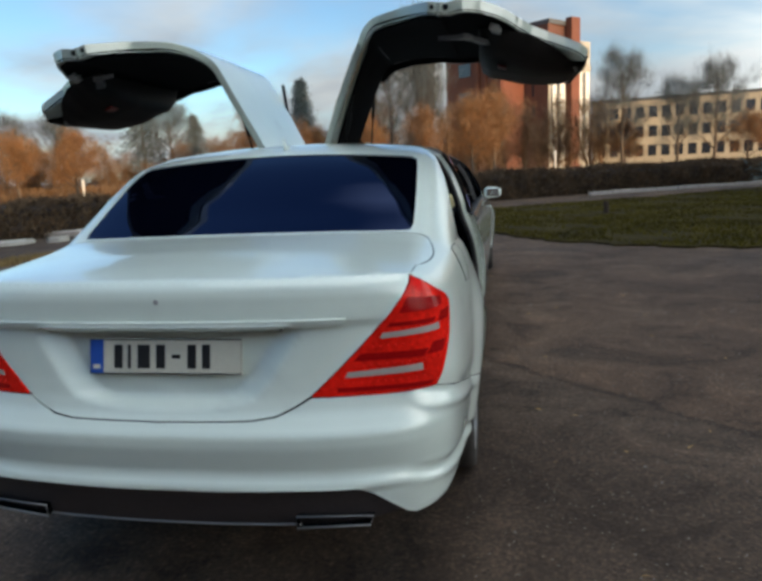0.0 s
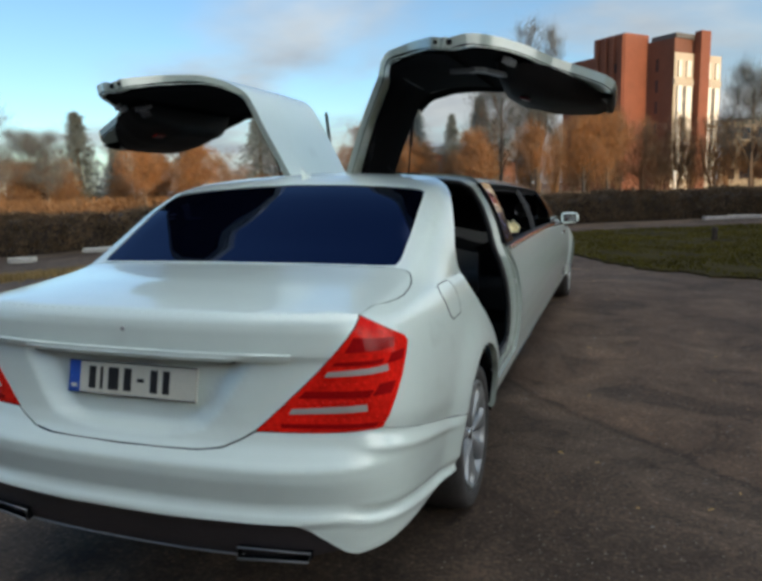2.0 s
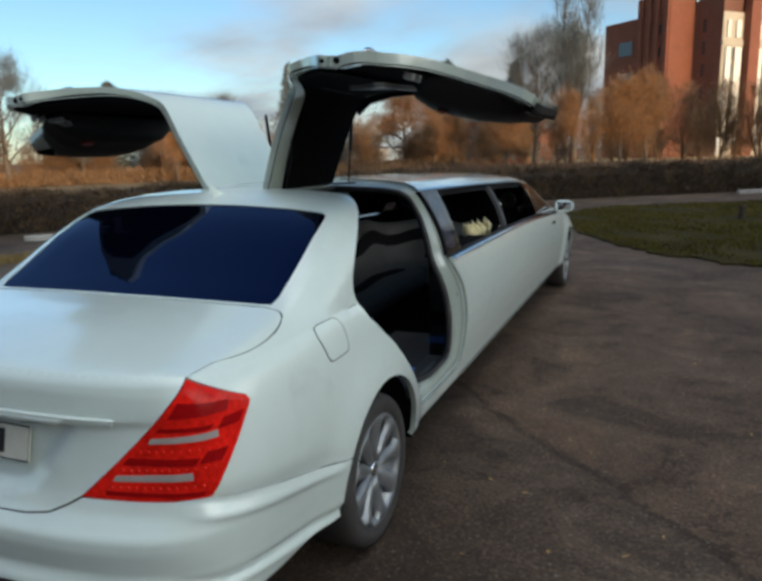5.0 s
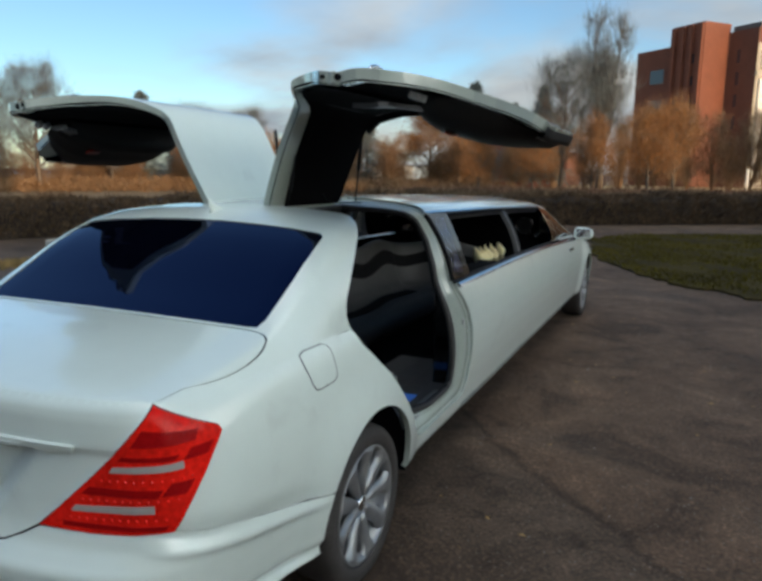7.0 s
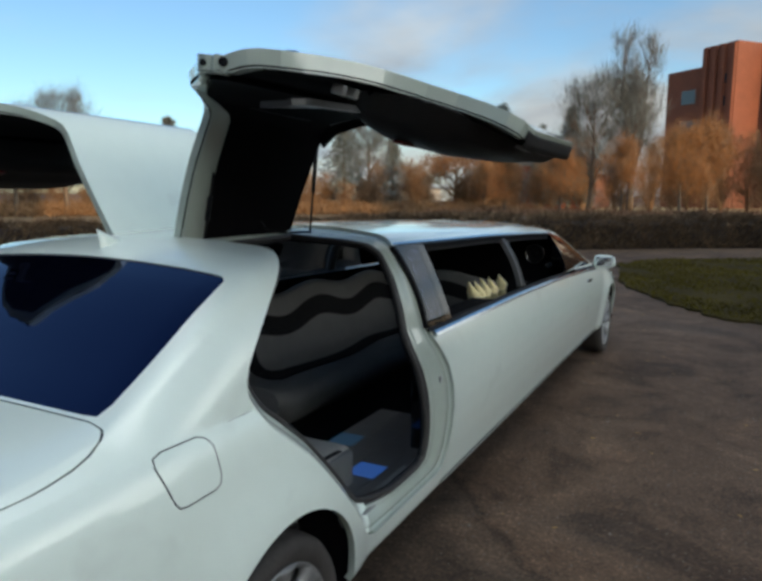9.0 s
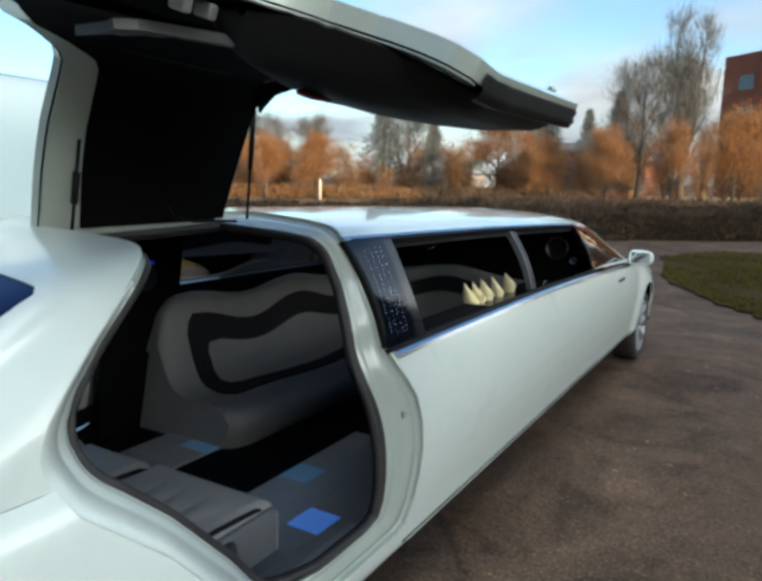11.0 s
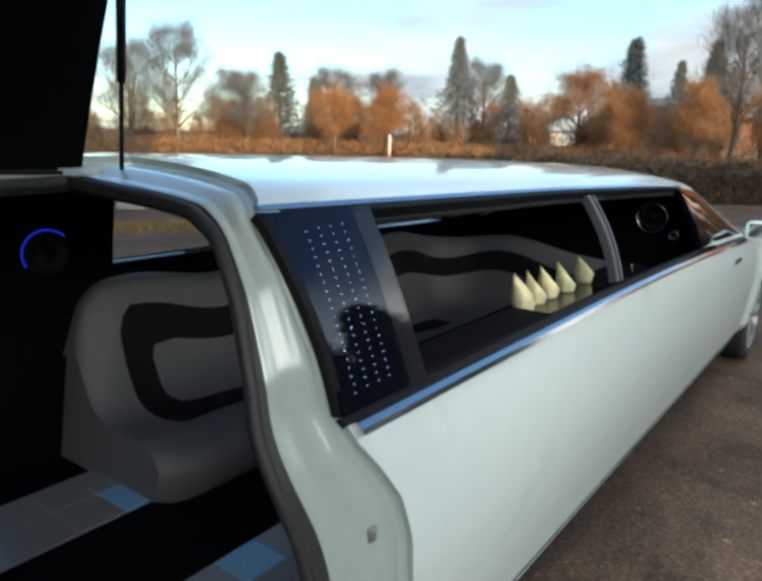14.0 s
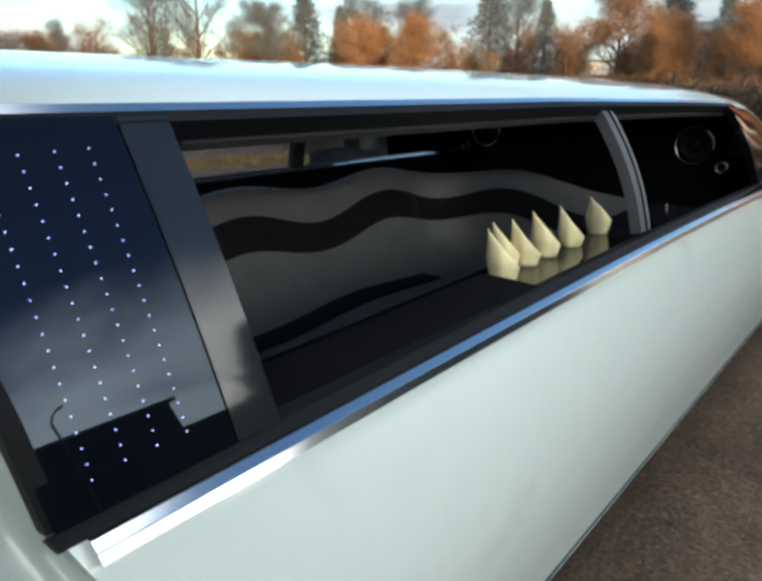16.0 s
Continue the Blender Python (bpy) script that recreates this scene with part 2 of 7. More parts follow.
def asphalt():
    """Worn asphalt: brown and grey stains, broken patches, fine stone and cracks."""
    m = bpy.data.materials.new("worn_asphalt")
    m.use_nodes = True
    n, l = m.node_tree.nodes, m.node_tree.links
    b = n["Principled BSDF"]
    tc = n.new("ShaderNodeTexCoord")

    def noise_node(scale, detail, rough=0.55, dist=0.0):
        k = n.new("ShaderNodeTexNoise")
        k.inputs["Scale"].default_value, k.inputs["Detail"].default_value = scale, detail
        k.inputs["Roughness"].default_value, k.inputs["Distortion"].default_value = rough, dist
        l.new(tc.outputs["Object"], k.inputs["Vector"])
        return k

    def ramp(src, stops):
        r = n.new("ShaderNodeValToRGB")
        while len(r.color_ramp.elements) < len(stops):
            r.color_ramp.elements.new(0.5)
        for e, (p, c) in zip(r.color_ramp.elements, stops):
            e.position, e.color = p, (*c, 1)
        l.new(src, r.inputs[0])
        return r

    def mix(kind, fac, a, c):
        x = n.new("ShaderNodeMix")
        x.data_type, x.blend_type = "RGBA", kind
        x.inputs["Factor"].default_value = fac if isinstance(fac, float) else 1.0
        if not isinstance(fac, float):
            l.new(fac, x.inputs["Factor"])
        l.new(a, x.inputs["A"]); l.new(c, x.inputs["B"])
        return x.outputs["Result"]

    big = noise_node(0.30, 5, 0.6, 0.6)
    base = ramp(big.outputs["Fac"], [(0.30, (0.059, 0.040, 0.028)), (0.43, (0.083, 0.056, 0.038)), (0.52, (0.103, 0.071, 0.049)), (0.60, (0.079, 0.059, 0.045)), (0.72, (0.096, 0.069, 0.051))])
    patch_n = noise_node(1.15, 8, 0.68, 1.1)
    patches = ramp(patch_n.outputs["Fac"], [(0.38, (0.46, 0.44, 0.43)), (0.46, (0.82, 0.81, 0.80)), (0.55, (1.05, 1.05, 1.05)), (0.65, (1.60, 1.54, 1.48))])
    col = mix("MULTIPLY", 0.80, base.outputs[0], patches.outputs[0])
    fine = noise_node(48.0, 4, 0.72)
    grain = ramp(fine.outputs["Fac"], [(0.34, (0.30, 0.28, 0.27)), (0.44, (0.84, 0.82, 0.81)), (0.55, (1.08, 1.06, 1.04)), (0.66, (2.1, 2.0, 1.95))])
    col = mix("MULTIPLY", 0.72, col, grain.outputs[0])
    # single stones of mixed tone lying in the tar
    stone = n.new("ShaderNodeTexVoronoi")
    stone.inputs["Scale"].default_value = 70.0
    l.new(tc.outputs["Object"], stone.inputs["Vector"])
    tone = n.new("ShaderNodeSeparateColor")
    l.new(stone.outputs["Color"], tone.inputs[0])
    stones = ramp(tone.outputs[0], [(0.0, (0.42, 0.40, 0.40)), (0.22, (0.80, 0.80, 0.80)), (0.60, (1.0, 0.97, 0.94)), (0.84, (1.35, 1.25, 1.15)), (0.97, (2.6, 2.5, 2.4))])
    col = mix("MULTIPLY", 0.30, col, stones.outputs[0])
    mid = noise_node(6.0, 7, 0.78, 0.6)
    grain2 = ramp(mid.outputs["Fac"], [(0.34, (0.55, 0.53, 0.52)), (0.44, (0.94, 0.94, 0.94)), (0.56, (1.0, 1.0, 1.0)), (0.68, (1.35, 1.33, 1.30))])
    col = mix("MULTIPLY", 0.85, col, grain2.outputs[0])
    # faint cracks: the borders of large distorted cells
    warp = noise_node(0.9, 6, 0.7)
    vm = n.new("ShaderNodeVectorMath"); vm.operation = "MULTIPLY_ADD"
    vm.inputs[1].default_value = (2.6, 2.6, 0.0)
    l.new(warp.outputs["Color"], vm.inputs[0]); l.new(tc.outputs["Object"], vm.inputs[2])
    vor = n.new("ShaderNodeTexVoronoi")
    vor.feature = "DISTANCE_TO_EDGE"
    vor.inputs["Scale"].default_value = 0.22
    l.new(vm.outputs[0], vor.inputs["Vector"])
    crack = ramp(vor.outputs["Distance"], [(0.0, (0.55, 0.53, 0.51)), (0.006, (0.72, 0.70, 0.68)), (0.016, (1, 1, 1))])
    col = mix("MULTIPLY", 0.55, col, crack.outputs[0])
    # worn edge of an old patch that runs out from under the car
    edge = n.new("ShaderNodeVectorMath"); edge.operation = "DOT_PRODUCT"
    edge.inputs[1].default_value = (0.73, 0.684, 0.0)
    l.new(tc.outputs["Object"], edge.inputs[0])
    wav = n.new("ShaderNodeMath"); wav.operation = "MULTIPLY_ADD"
    l.new(patch_n.outputs["Fac"], wav.inputs[0]); wav.inputs[1].default_value = 0.45
    l.new(edge.outputs["Value"], wav.inputs[2])
    shift = n.new("ShaderNodeMath"); shift.operation = "MULTIPLY_ADD"
    l.new(wav.outputs[0], shift.inputs[0]); shift.inputs[1].default_value, shift.inputs[2].default_value = 0.5, -1.0
    step = ramp(shift.outputs[0], [(0.455, (0.94, 0.97, 1.0)), (0.482, (0.86, 0.88, 0.90)), (0.497, (0.42, 0.40, 0.39)), (0.506, (0.50, 0.47, 0.45)), (0.530, (1.06, 1.0, 0.95))])
    col = mix("MULTIPLY", 0.8, col, step.outputs[0])
    # oil spots behind the car
    blur = noise_node(9.0, 4, 0.6)
    for spot, size in ((OIL_A, 0.16), (OIL_B, 0.09)):
        dist = n.new("ShaderNodeVectorMath"); dist.operation = "DISTANCE"
        dist.inputs[1].default_value = spot
        l.new(tc.outputs["Object"], dist.inputs[0])
        wob = n.new("ShaderNodeMath"); wob.operation = "MULTIPLY_ADD"
        l.new(blur.outputs["Fac"], wob.inputs[0]); wob.inputs[1].default_value = size * 1.2
        l.new(dist.outputs["Value"], wob.inputs[2])
        oil = ramp(wob.outputs[0], [(size * 0.75, (0.28, 0.26, 0.25)), (size * 1.6, (1, 1, 1))])
        col = mix("MULTIPLY", 0.85, col, oil.outputs[0])
    l.new(col, b.inputs["Base Color"])
    b.inputs["Roughness"].default_value = 0.78
    b.inputs["Specular IOR Level"].default_value = 0.22
    add = n.new("ShaderNodeMath"); add.operation = "ADD"
    l.new(fine.outputs["Fac"], add.inputs[0])
    cm = n.new("ShaderNodeMath"); cm.operation = "MULTIPLY_ADD"
    l.new(patch_n.outputs["Fac"], cm.inputs[0]); cm.inputs[1].default_value = 2.2
    l.new(crack.outputs["Color"], cm.inputs[2])
    l.new(cm.outputs[0], add.inputs[1])
    bp = n.new("ShaderNodeBump")
    bp.inputs["Strength"].default_value, bp.inputs["Distance"].default_value = 0.85, 0.008
    l.new(add.outputs[0], bp.inputs["Height"]); l.new(bp.outputs[0], b.inputs["Normal"])
    return m


M_ASPHALT = asphalt()
# ---- building tools ----
from mathutils.geometry import delaunay_2d_cdt


def mesh_object(name, verts, faces, materials, parent=None, label="", smooth=True, slots=None):
    me = bpy.data.meshes.new(name)
    me.from_pydata([tuple(map(float, v)) for v in verts], [], [tuple(map(int, f)) for f in faces])
    for m in (materials if isinstance(materials, (list, tuple)) else [materials]):
        me.materials.append(m)
    if slots is not None:
        me.polygons.foreach_set("material_index", list(map(int, slots)))
    me.polygons.foreach_set("use_smooth", [smooth] * len(me.polygons))
    me.update()
    ob = new(name, me)
    if parent is not None:
        ob.parent = parent
    if label:
        ob["label"] = label
    return ob


def part(name, bm, material, parent, label="", smooth=False):
    """Link a bmesh as one mesh object under a thing or a part."""
    me = bpy.data.meshes.new(name)
    bmesh.ops.recalc_face_normals(bm, faces=bm.faces)
    bm.to_mesh(me)
    bm.free()
    me.materials.append(material)
    me.polygons.foreach_set("use_smooth", [smooth] * len(me.polygons))
    ob = new(name, me)
    ob.parent = parent
    if label:
        ob["label"] = label
    return ob


def thing(name, label, category, group="", kind="", at=(0, 0, 0)):
    ob = new(name)
    ob.location = at
    ob.empty_display_size = 0.1
    return tagged(ob, label, category, group, kind)


def box_bm(sx, sy, sz, at=(0, 0, 0), bevel=0.0, rot=None, segs=2, bm=None):
    """A box of full size sx, sy, sz centred at `at`, with bevelled edges."""
    b = bmesh.new()
    bmesh.ops.create_cube(b, size=1.0)
    bmesh.ops.scale(b, vec=(sx, sy, sz), verts=b.verts)
    if bevel:
        bmesh.ops.bevel(b, geom=b.edges[:], offset=bevel, segments=segs, profile=0.5, affect="EDGES")
    m = Matrix.Translation(at) @ (rot or Matrix.Identity(4))
    bmesh.ops.transform(b, matrix=m, verts=b.verts)
    if bm is None:
        return b
    me = bpy.data.meshes.new("tmp")
    b.to_mesh(me); b.free()
    bm.from_mesh(me)
    bpy.data.meshes.remove(me)
    return bm


def tube_bm(points, radius, sides=8, bm=None, closed=False):
    """A round bar along a line of points; radius may be a list."""
    bm = bm or bmesh.new()
    pts = [Vector(p) for p in points]
    rings = []
    n = len(pts)
    for i, p in enumerate(pts):
        a, b = pts[(i - 1) % n if closed else max(i - 1, 0)], pts[(i + 1) % n if closed else min(i + 1, n - 1)]
        d = (b - a).normalized()
        up = Vector((0, 0, 1)) if abs(d.z) < 0.9 else Vector((1, 0, 0))
        s = d.cross(up).normalized()
        u = s.cross(d)
        r = radius[i] if isinstance(radius, (list, tuple)) else radius
        rings.append([bm.verts.new(p + r * (s * math.cos(2 * math.pi * k / sides) + u * math.sin(2 * math.pi * k / sides))) for k in range(sides)])
    for i in range(n if closed else n - 1):
        a, b = rings[i], rings[(i + 1) % n]
        for k in range(sides):
            bm.faces.new((a[k], a[(k + 1) % sides], b[(k + 1) % sides], b[k]))
    if not closed:
        bm.faces.new(rings[0][::-1]); bm.faces.new(rings[-1])
    return bm


def lathe_bm(profile, steps=32, axis="x", at=(0, 0, 0), bm=None):
    """Turn a profile of (radius, along) round an axis through `at`."""
    bm = bm or bmesh.new()
    o = Vector(at)
    rings = []
    for k in range(steps):
        a = 2 * math.pi * k / steps
        ring = []
        for r, h in profile:
            c, s = r * math.cos(a), r * math.sin(a)
            ring.append(bm.verts.new(o + Vector({"x": (h, c, s), "y": (c, h, s), "z": (c, s, h)}[axis])))
        rings.append(ring)
    for k in range(steps):
        a, b = rings[k], rings[(k + 1) % steps]
        for i in range(len(profile) - 1):
            bm.faces.new((a[i], a[i + 1], b[i + 1], b[i]))
    return bm


def inside(poly, u, v):
    poly = np.asarray(poly)
    x0, y0 = poly[:, 0], poly[:, 1]
    x1, y1 = np.roll(x0, -1), np.roll(y0, -1)
    res = np.zeros(len(u), bool)
    for a, b, c, d in zip(x0, y0, x1, y1):
        hit = ((b > v) != (d > v)) & (u < (c - a) * (v - b) / (d - b + 1e-12) + a)
        res ^= hit
    return res


def densify(poly, step):
    out = []
    n = len(poly)
    for i in range(n):
        a, b = np.array(poly[i], float), np.array(poly[(i + 1) % n], float)
        k = max(1, int(math.ceil(np.linalg.norm((b - a) / step))))
        out += [tuple(a + (b - a) * j / k) for j in range(k)]
    return out


def patch(fn, outer, holes=(), step=(0.045, 0.05)):
    """Triangulate the region between outer and holes in a surface's own (u, v) plane, and map it with fn."""
    st = np.array(step)
    loops = [densify(outer, st)] + [densify(h, st) for h in holes]
    pts, edges = [], []
    for lp in loops:
        k = len(pts)
        pts += lp
        edges += [(k + i, k + (i + 1) % len(lp)) for i in range(len(lp))]
    border = np.array(pts)
    lo, hi = border.min(0), border.max(0)
    gu, gv = np.meshgrid(np.arange(lo[0], hi[0], st[0]), np.arange(lo[1], hi[1], st[1]), indexing="ij")
    gu, gv = gu.ravel(), gv.ravel()
    ok = inside(loops[0], gu, gv)
    for h in loops[1:]:
        ok &= ~inside(h, gu, gv)
    gu, gv = gu[ok], gv[ok]
    far = np.ones(len(gu), bool)
    for p in border:
        far &= ((gu - p[0]) / st[0]) ** 2 + ((gv - p[1]) / st[1]) ** 2 > 0.3
    pts += list(zip(gu[far], gv[far]))
    # work in a plane where both steps count alike
    scaled = [Vector((p[0] / st[0], p[1] / st[1])) for p in pts]
    vs, _, fs, _, _, _ = delaunay_2d_cdt(scaled, edges, [], 0, 1e-4)
    uv = np.array([(v.x * st[0], v.y * st[1]) for v in vs])
    tri = np.array([f for f in fs if len(f) == 3])
    cen = uv[tri].mean(1)
    keep = inside(loops[0], cen[:, 0], cen[:, 1])
    for h in loops[1:]:
        keep &= ~inside(h, cen[:, 0], cen[:, 1])
    tri = tri[keep]
    # slivers along straight borders would spoil the shading
    e1, e2 = (uv[tri[:, 1]] - uv[tri[:, 0]]) / st, (uv[tri[:, 2]] - uv[tri[:, 0]]) / st
    tri = tri[np.abs(e1[:, 0] * e2[:, 1] - e1[:, 1] * e2[:, 0]) > 0.003]
    return np.array([fn(u, v) for u, v in uv]), tri


def merge(*patches):
    vs, fs, k = [], [], 0
    for v, f in patches:
        vs.append(v); fs.append(f + k); k += len(v)
    return np.vstack(vs), np.vstack(fs)


def shell(name, patches, thick, materials, parent, label="", outward=None):
    """A sheet with thickness: the outer face, an inner face set back along the normals, and rims between them.
    materials: outer, inner, rim."""
    V, F = merge(*patches)
    V = V.astype(float)
    # weld points of neighbouring patches
    key = {}
    idx = np.empty(len(V), int)
    for i, p in enumerate(np.round(V, 4)):
        idx[i] = key.setdefault(tuple(p), len(key))
    W = np.zeros((len(key), 3))
    W[idx] = V
    F = idx[F]
    F = F[(F[:, 0] != F[:, 1]) & (F[:, 1] != F[:, 2]) & (F[:, 0] != F[:, 2])]
    n = np.cross(W[F[:, 1]] - W[F[:, 0]], W[F[:, 2]] - W[F[:, 0]])
    if outward is not None:
        away = np.einsum("ij,ij->i", n, W[F].mean(1) - np.array(outward(W[F].mean(1))))
        flip = away < 0
        F[flip] = F[flip][:, ::-1]
        n[flip] *= -1
    vn = np.zeros_like(W)
    for k in range(3):
        np.add.at(vn, F[:, k], n)
    vn /= np.linalg.norm(vn, axis=1, keepdims=True) + 1e-12
    inner = W - vn * (thick(W)[:, None] if callable(thick) else thick)
    count = {}
    for f in F:
        for a, b in ((f[0], f[1]), (f[1], f[2]), (f[2], f[0])):
            count[(a, b)] = count.get((a, b), 0) + 1
    rim = [(a, b) for (a, b) in count if (b, a) not in count]
    N = len(W)
    # rims get their own vertices so that their edges stay crisp
    rv, rf, rk = [], [], 2 * N
    for a, b in rim:
        rv += [W[a], W[b], inner[b], inner[a]]
        rf.append((rk + 1, rk, rk + 3, rk + 2)); rk += 4
    faces = [tuple(f) for f in F] + [tuple(f[::-1] + N) for f in F] + rf
    slots = [0] * len(F) + [1] * len(F) + [2] * len(rf)
    verts = np.vstack([W, inner] + ([np.array(rv)] if rv else []))
    return mesh_object(name, verts, faces, materials, parent, label, True, slots)


def spline(pts, n=200):
    """A smooth curve through points (Catmull-Rom by chord length)."""
    p = np.array(pts, float)
    p = np.vstack([2 * p[0] - p[1], p, 2 * p[-1] - p[-2]])
    out = []
    per = max(2, n // (len(pts) - 1))
    for i in range(1, len(p) - 2):
        a, b, c, d = p[i - 1], p[i], p[i + 1], p[i + 2]
        for t in np.linspace(0, 1, per, endpoint=False):
            out.append(0.5 * (2 * b + (c - a) * t + (2 * a - 5 * b + 4 * c - d) * t * t + (3 * b - a - 3 * c + d) * t ** 3))
    out.append(p[-2])
    return np.array(out)


def offset(fn, d):
    """The surface fn moved outwards by d metres."""
    def g(a, b):
        e = 1e-3
        p = np.array(fn(a, b))
        n = np.cross(np.array(fn(a + e, b)) - p, np.array(fn(a, b + e)) - p)
        n /= np.linalg.norm(n) + 1e-12
        if np.dot(n, p - np.array((p[0] * 0.4, min(max(p[1], 0.9), 7.3), 0.8))) < 0:
            n = -n
        return tuple(p + n * d)
    return g


# ---- the limousine: surfaces ----
# plan outline of the right half, from the rear centre round the corner and along the side to the nose
OUT = spline([(0, -0.075), (0.25, -0.07), (0.5, -0.048), (0.68, -0.005), (0.80, 0.06), (0.875, 0.16), (0.912, 0.32), (0.93, 0.6), (0.94, 1.0),
              (0.942, 1.6), (0.940, 2.4), (0.938, 3.2), (0.936, 4.2), (0.936, 5.2), (0.936, 6.2), (0.935, 7.0), (0.93, 7.5), (0.90, 7.9), (0.80, 8.17), (0.55, 8.32), (0.25, 8.37), (0, 8.38)], 600)
OUT[0, 0] = OUT[-1, 0] = 0
OUT_S = np.concatenate([[0], np.cumsum(np.linalg.norm(np.diff(OUT, axis=0), axis=1))])
OUT_T = np.gradient(OUT, axis=0)
OUT_T /= np.linalg.norm(OUT_T, axis=1, keepdims=True)
I_SIDE = int(np.argmax(OUT[:, 1] > 0.3))
I_END = int(np.argmax(OUT[:, 1] > 7.6))


def s_at(y):
    return float(np.interp(y, OUT[I_SIDE - 60:I_END, 1], OUT_S[I_SIDE - 60:I_END]))


def s_of_x(x):
    return float(np.interp(x, OUT[:I_SIDE - 20, 0], OUT_S[:I_SIDE - 20]))


REAR_Z = [(0.30, 0.040), (0.36, 0.014), (0.44, 0.004), (0.460, 0.004), (0.468, -0.005), (0.480, -0.006), (0.508, 0.013), (0.525, 0.016), (0.56, 0.009), (0.60, 0.001), (0.640, 0.003), (0.662, 0.022), (0.70, 0.052), (0.744, 0.070), (0.80, 0.082), (0.90, 0.096),
          (0.955, 0.102), (0.972, 0.092), (1.0, 0.093), (1.05, 0.097), (1.08, 0.106), (1.10, 0.128), (1.12, 0.16)]
SIDE_Z = [(0.30, 0.075), (0.335, 0.040), (0.36, 0.022), (0.40, 0.018), (0.44, 0.013), (0.52, 0.002), (0.62, -0.007), (0.72, -0.010), (0.80, -0.006), (0.90, 0.007), (0.98, 0.024), (1.04, 0.042), (1.08, 0.060), (1.10, 0.075), (1.12, 0.10)]
RZ, SZ = np.array(REAR_Z), np.array(SIDE_Z)
TOP_IN_REAR, TOP_IN_SIDE = 0.128, 0.075

# sections of the upper body along y: belt x, belt z, rail x, rail z, crown z
SEC = np.array([
    (-0.10, 0.840, 1.030, 0.775, 1.078, 1.090),
    (0.06, 0.842, 1.040, 0.778, 1.092, 1.103),
    (0.20, 0.845, 1.052, 0.782, 1.102, 1.127),
    (0.40, 0.852, 1.075, 0.780, 1.118, 1.152),
    (0.62, 0.857, 1.090, 0.768, 1.143, 1.168),
    (0.74, 0.860, 1.095, 0.762, 1.165, 1.172),
    (0.90, 0.862, 1.098, 0.758, 1.255, 1.262),
    (1.10, 0.863, 1.100, 0.750, 1.372, 1.388),
    (1.22, 0.864, 1.100, 0.745, 1.432, 1.458),
    (1.34, 0.865, 1.100, 0.738, 1.478, 1.512),
    (1.46, 0.866, 1.101, 0.728, 1.502, 1.542),
    (1.60, 0.866, 1.102, 0.716, 1.515, 1.558),
    (1.90, 0.866, 1.103, 0.705, 1.526, 1.570),
    (2.40, 0.866, 1.103, 0.694, 1.528, 1.574),
    (3.00, 0.865, 1.100, 0.690, 1.512, 1.562),
    (3.80, 0.864, 1.092, 0.688, 1.492, 1.545),
    (4.80, 0.863, 1.076, 0.684, 1.455, 1.515),
    (5.45, 0.862, 1.060, 0.680, 1.425, 1.490),
    (5.80, 0.861, 1.048, 0.675, 1.395, 1.462),
    (6.10, 0.861, 1.036, 0.690, 1.315, 1.385),
    (6.50, 0.860, 1.016, 0.725, 1.175, 1.240),
    (6.85, 0.859, 0.995, 0.775, 1.045, 1.095),
    (7.00, 0.858, 0.980, 0.790, 1.015, 1.050),
    (7.40, 0.850, 0.940, 0.780, 0.985, 1.022),
    (7.90, 0.825, 0.870, 0.740, 0.915, 0.945),
    (8.20, 0.780, 0.780, 0.660, 0.830, 0.850),
    (8.45, 0.700, 0.700, 0.560, 0.760, 0.780)])
ROUND = 0.16


def sec(y):
    return [np.interp(y, SEC[:, 0], SEC[:, k]) for k in range(1, 6)]


def upper(y, q):
    """The upper body: y along the car, q from -2 (left belt) over 0 (crown) to 2 (right belt); |q| = 1 is the roof rail."""
    xb, zb, xr, zr, zc = sec(y)
    v = 2 - abs(q)

    def side(w):
        return xb + (xr - xb) * w + 0.030 * math.sin(math.pi * min(max(w, 0), 1)) * (zr - zb) / 0.4, zb + (zr - zb) * w

    def roof(w):
        c = 2 - w
        return xr * c, zr + (zc - zr) * (1 - c * c)

    if v < 1 - ROUND:
        x, z = side(v)
    elif v > 1 + ROUND:
        x, z = roof(v)
    else:
        t = (v - 1 + ROUND) / (2 * ROUND)
        a, b = side(1 - ROUND), roof(1 + ROUND)
        x = (1 - t) ** 2 * a[0] + 2 * t * (1 - t) * xr + t * t * b[0]
        z = (1 - t) ** 2 * a[1] + 2 * t * (1 - t) * zr + t * t * b[1]
    return (math.copysign(x, q) if q else 0.0, y, z)


def q_of_x(y, x):
    """The q of the point of the upper body over (x, y)."""
    lo, hi = 0.0, 2.0
    for _ in range(30):
        m = (lo + hi) / 2
        if upper(y, m)[0] < abs(x):
            lo = m
        else:
            hi = m
    return math.copysign(lo, x)


def q_of_z(y, z):
    """The q (right side) of the point of the greenhouse at height z."""
    lo, hi = 0.3, 2.0
    for _ in range(30):
        m = (lo + hi) / 2
        if upper(y, m)[2] > z:
            lo = m
        else:
            hi = m
    return lo


def outline(s):
    a = abs(s)
    x, y = np.interp(a, OUT_S, OUT[:, 0]), np.interp(a, OUT_S, OUT[:, 1])
    tx, ty = np.interp(a, OUT_S, OUT_T[:, 0]), np.interp(a, OUT_S, OUT_T[:, 1])
    k = math.hypot(tx, ty)
    return x, y, ty / k, -tx / k


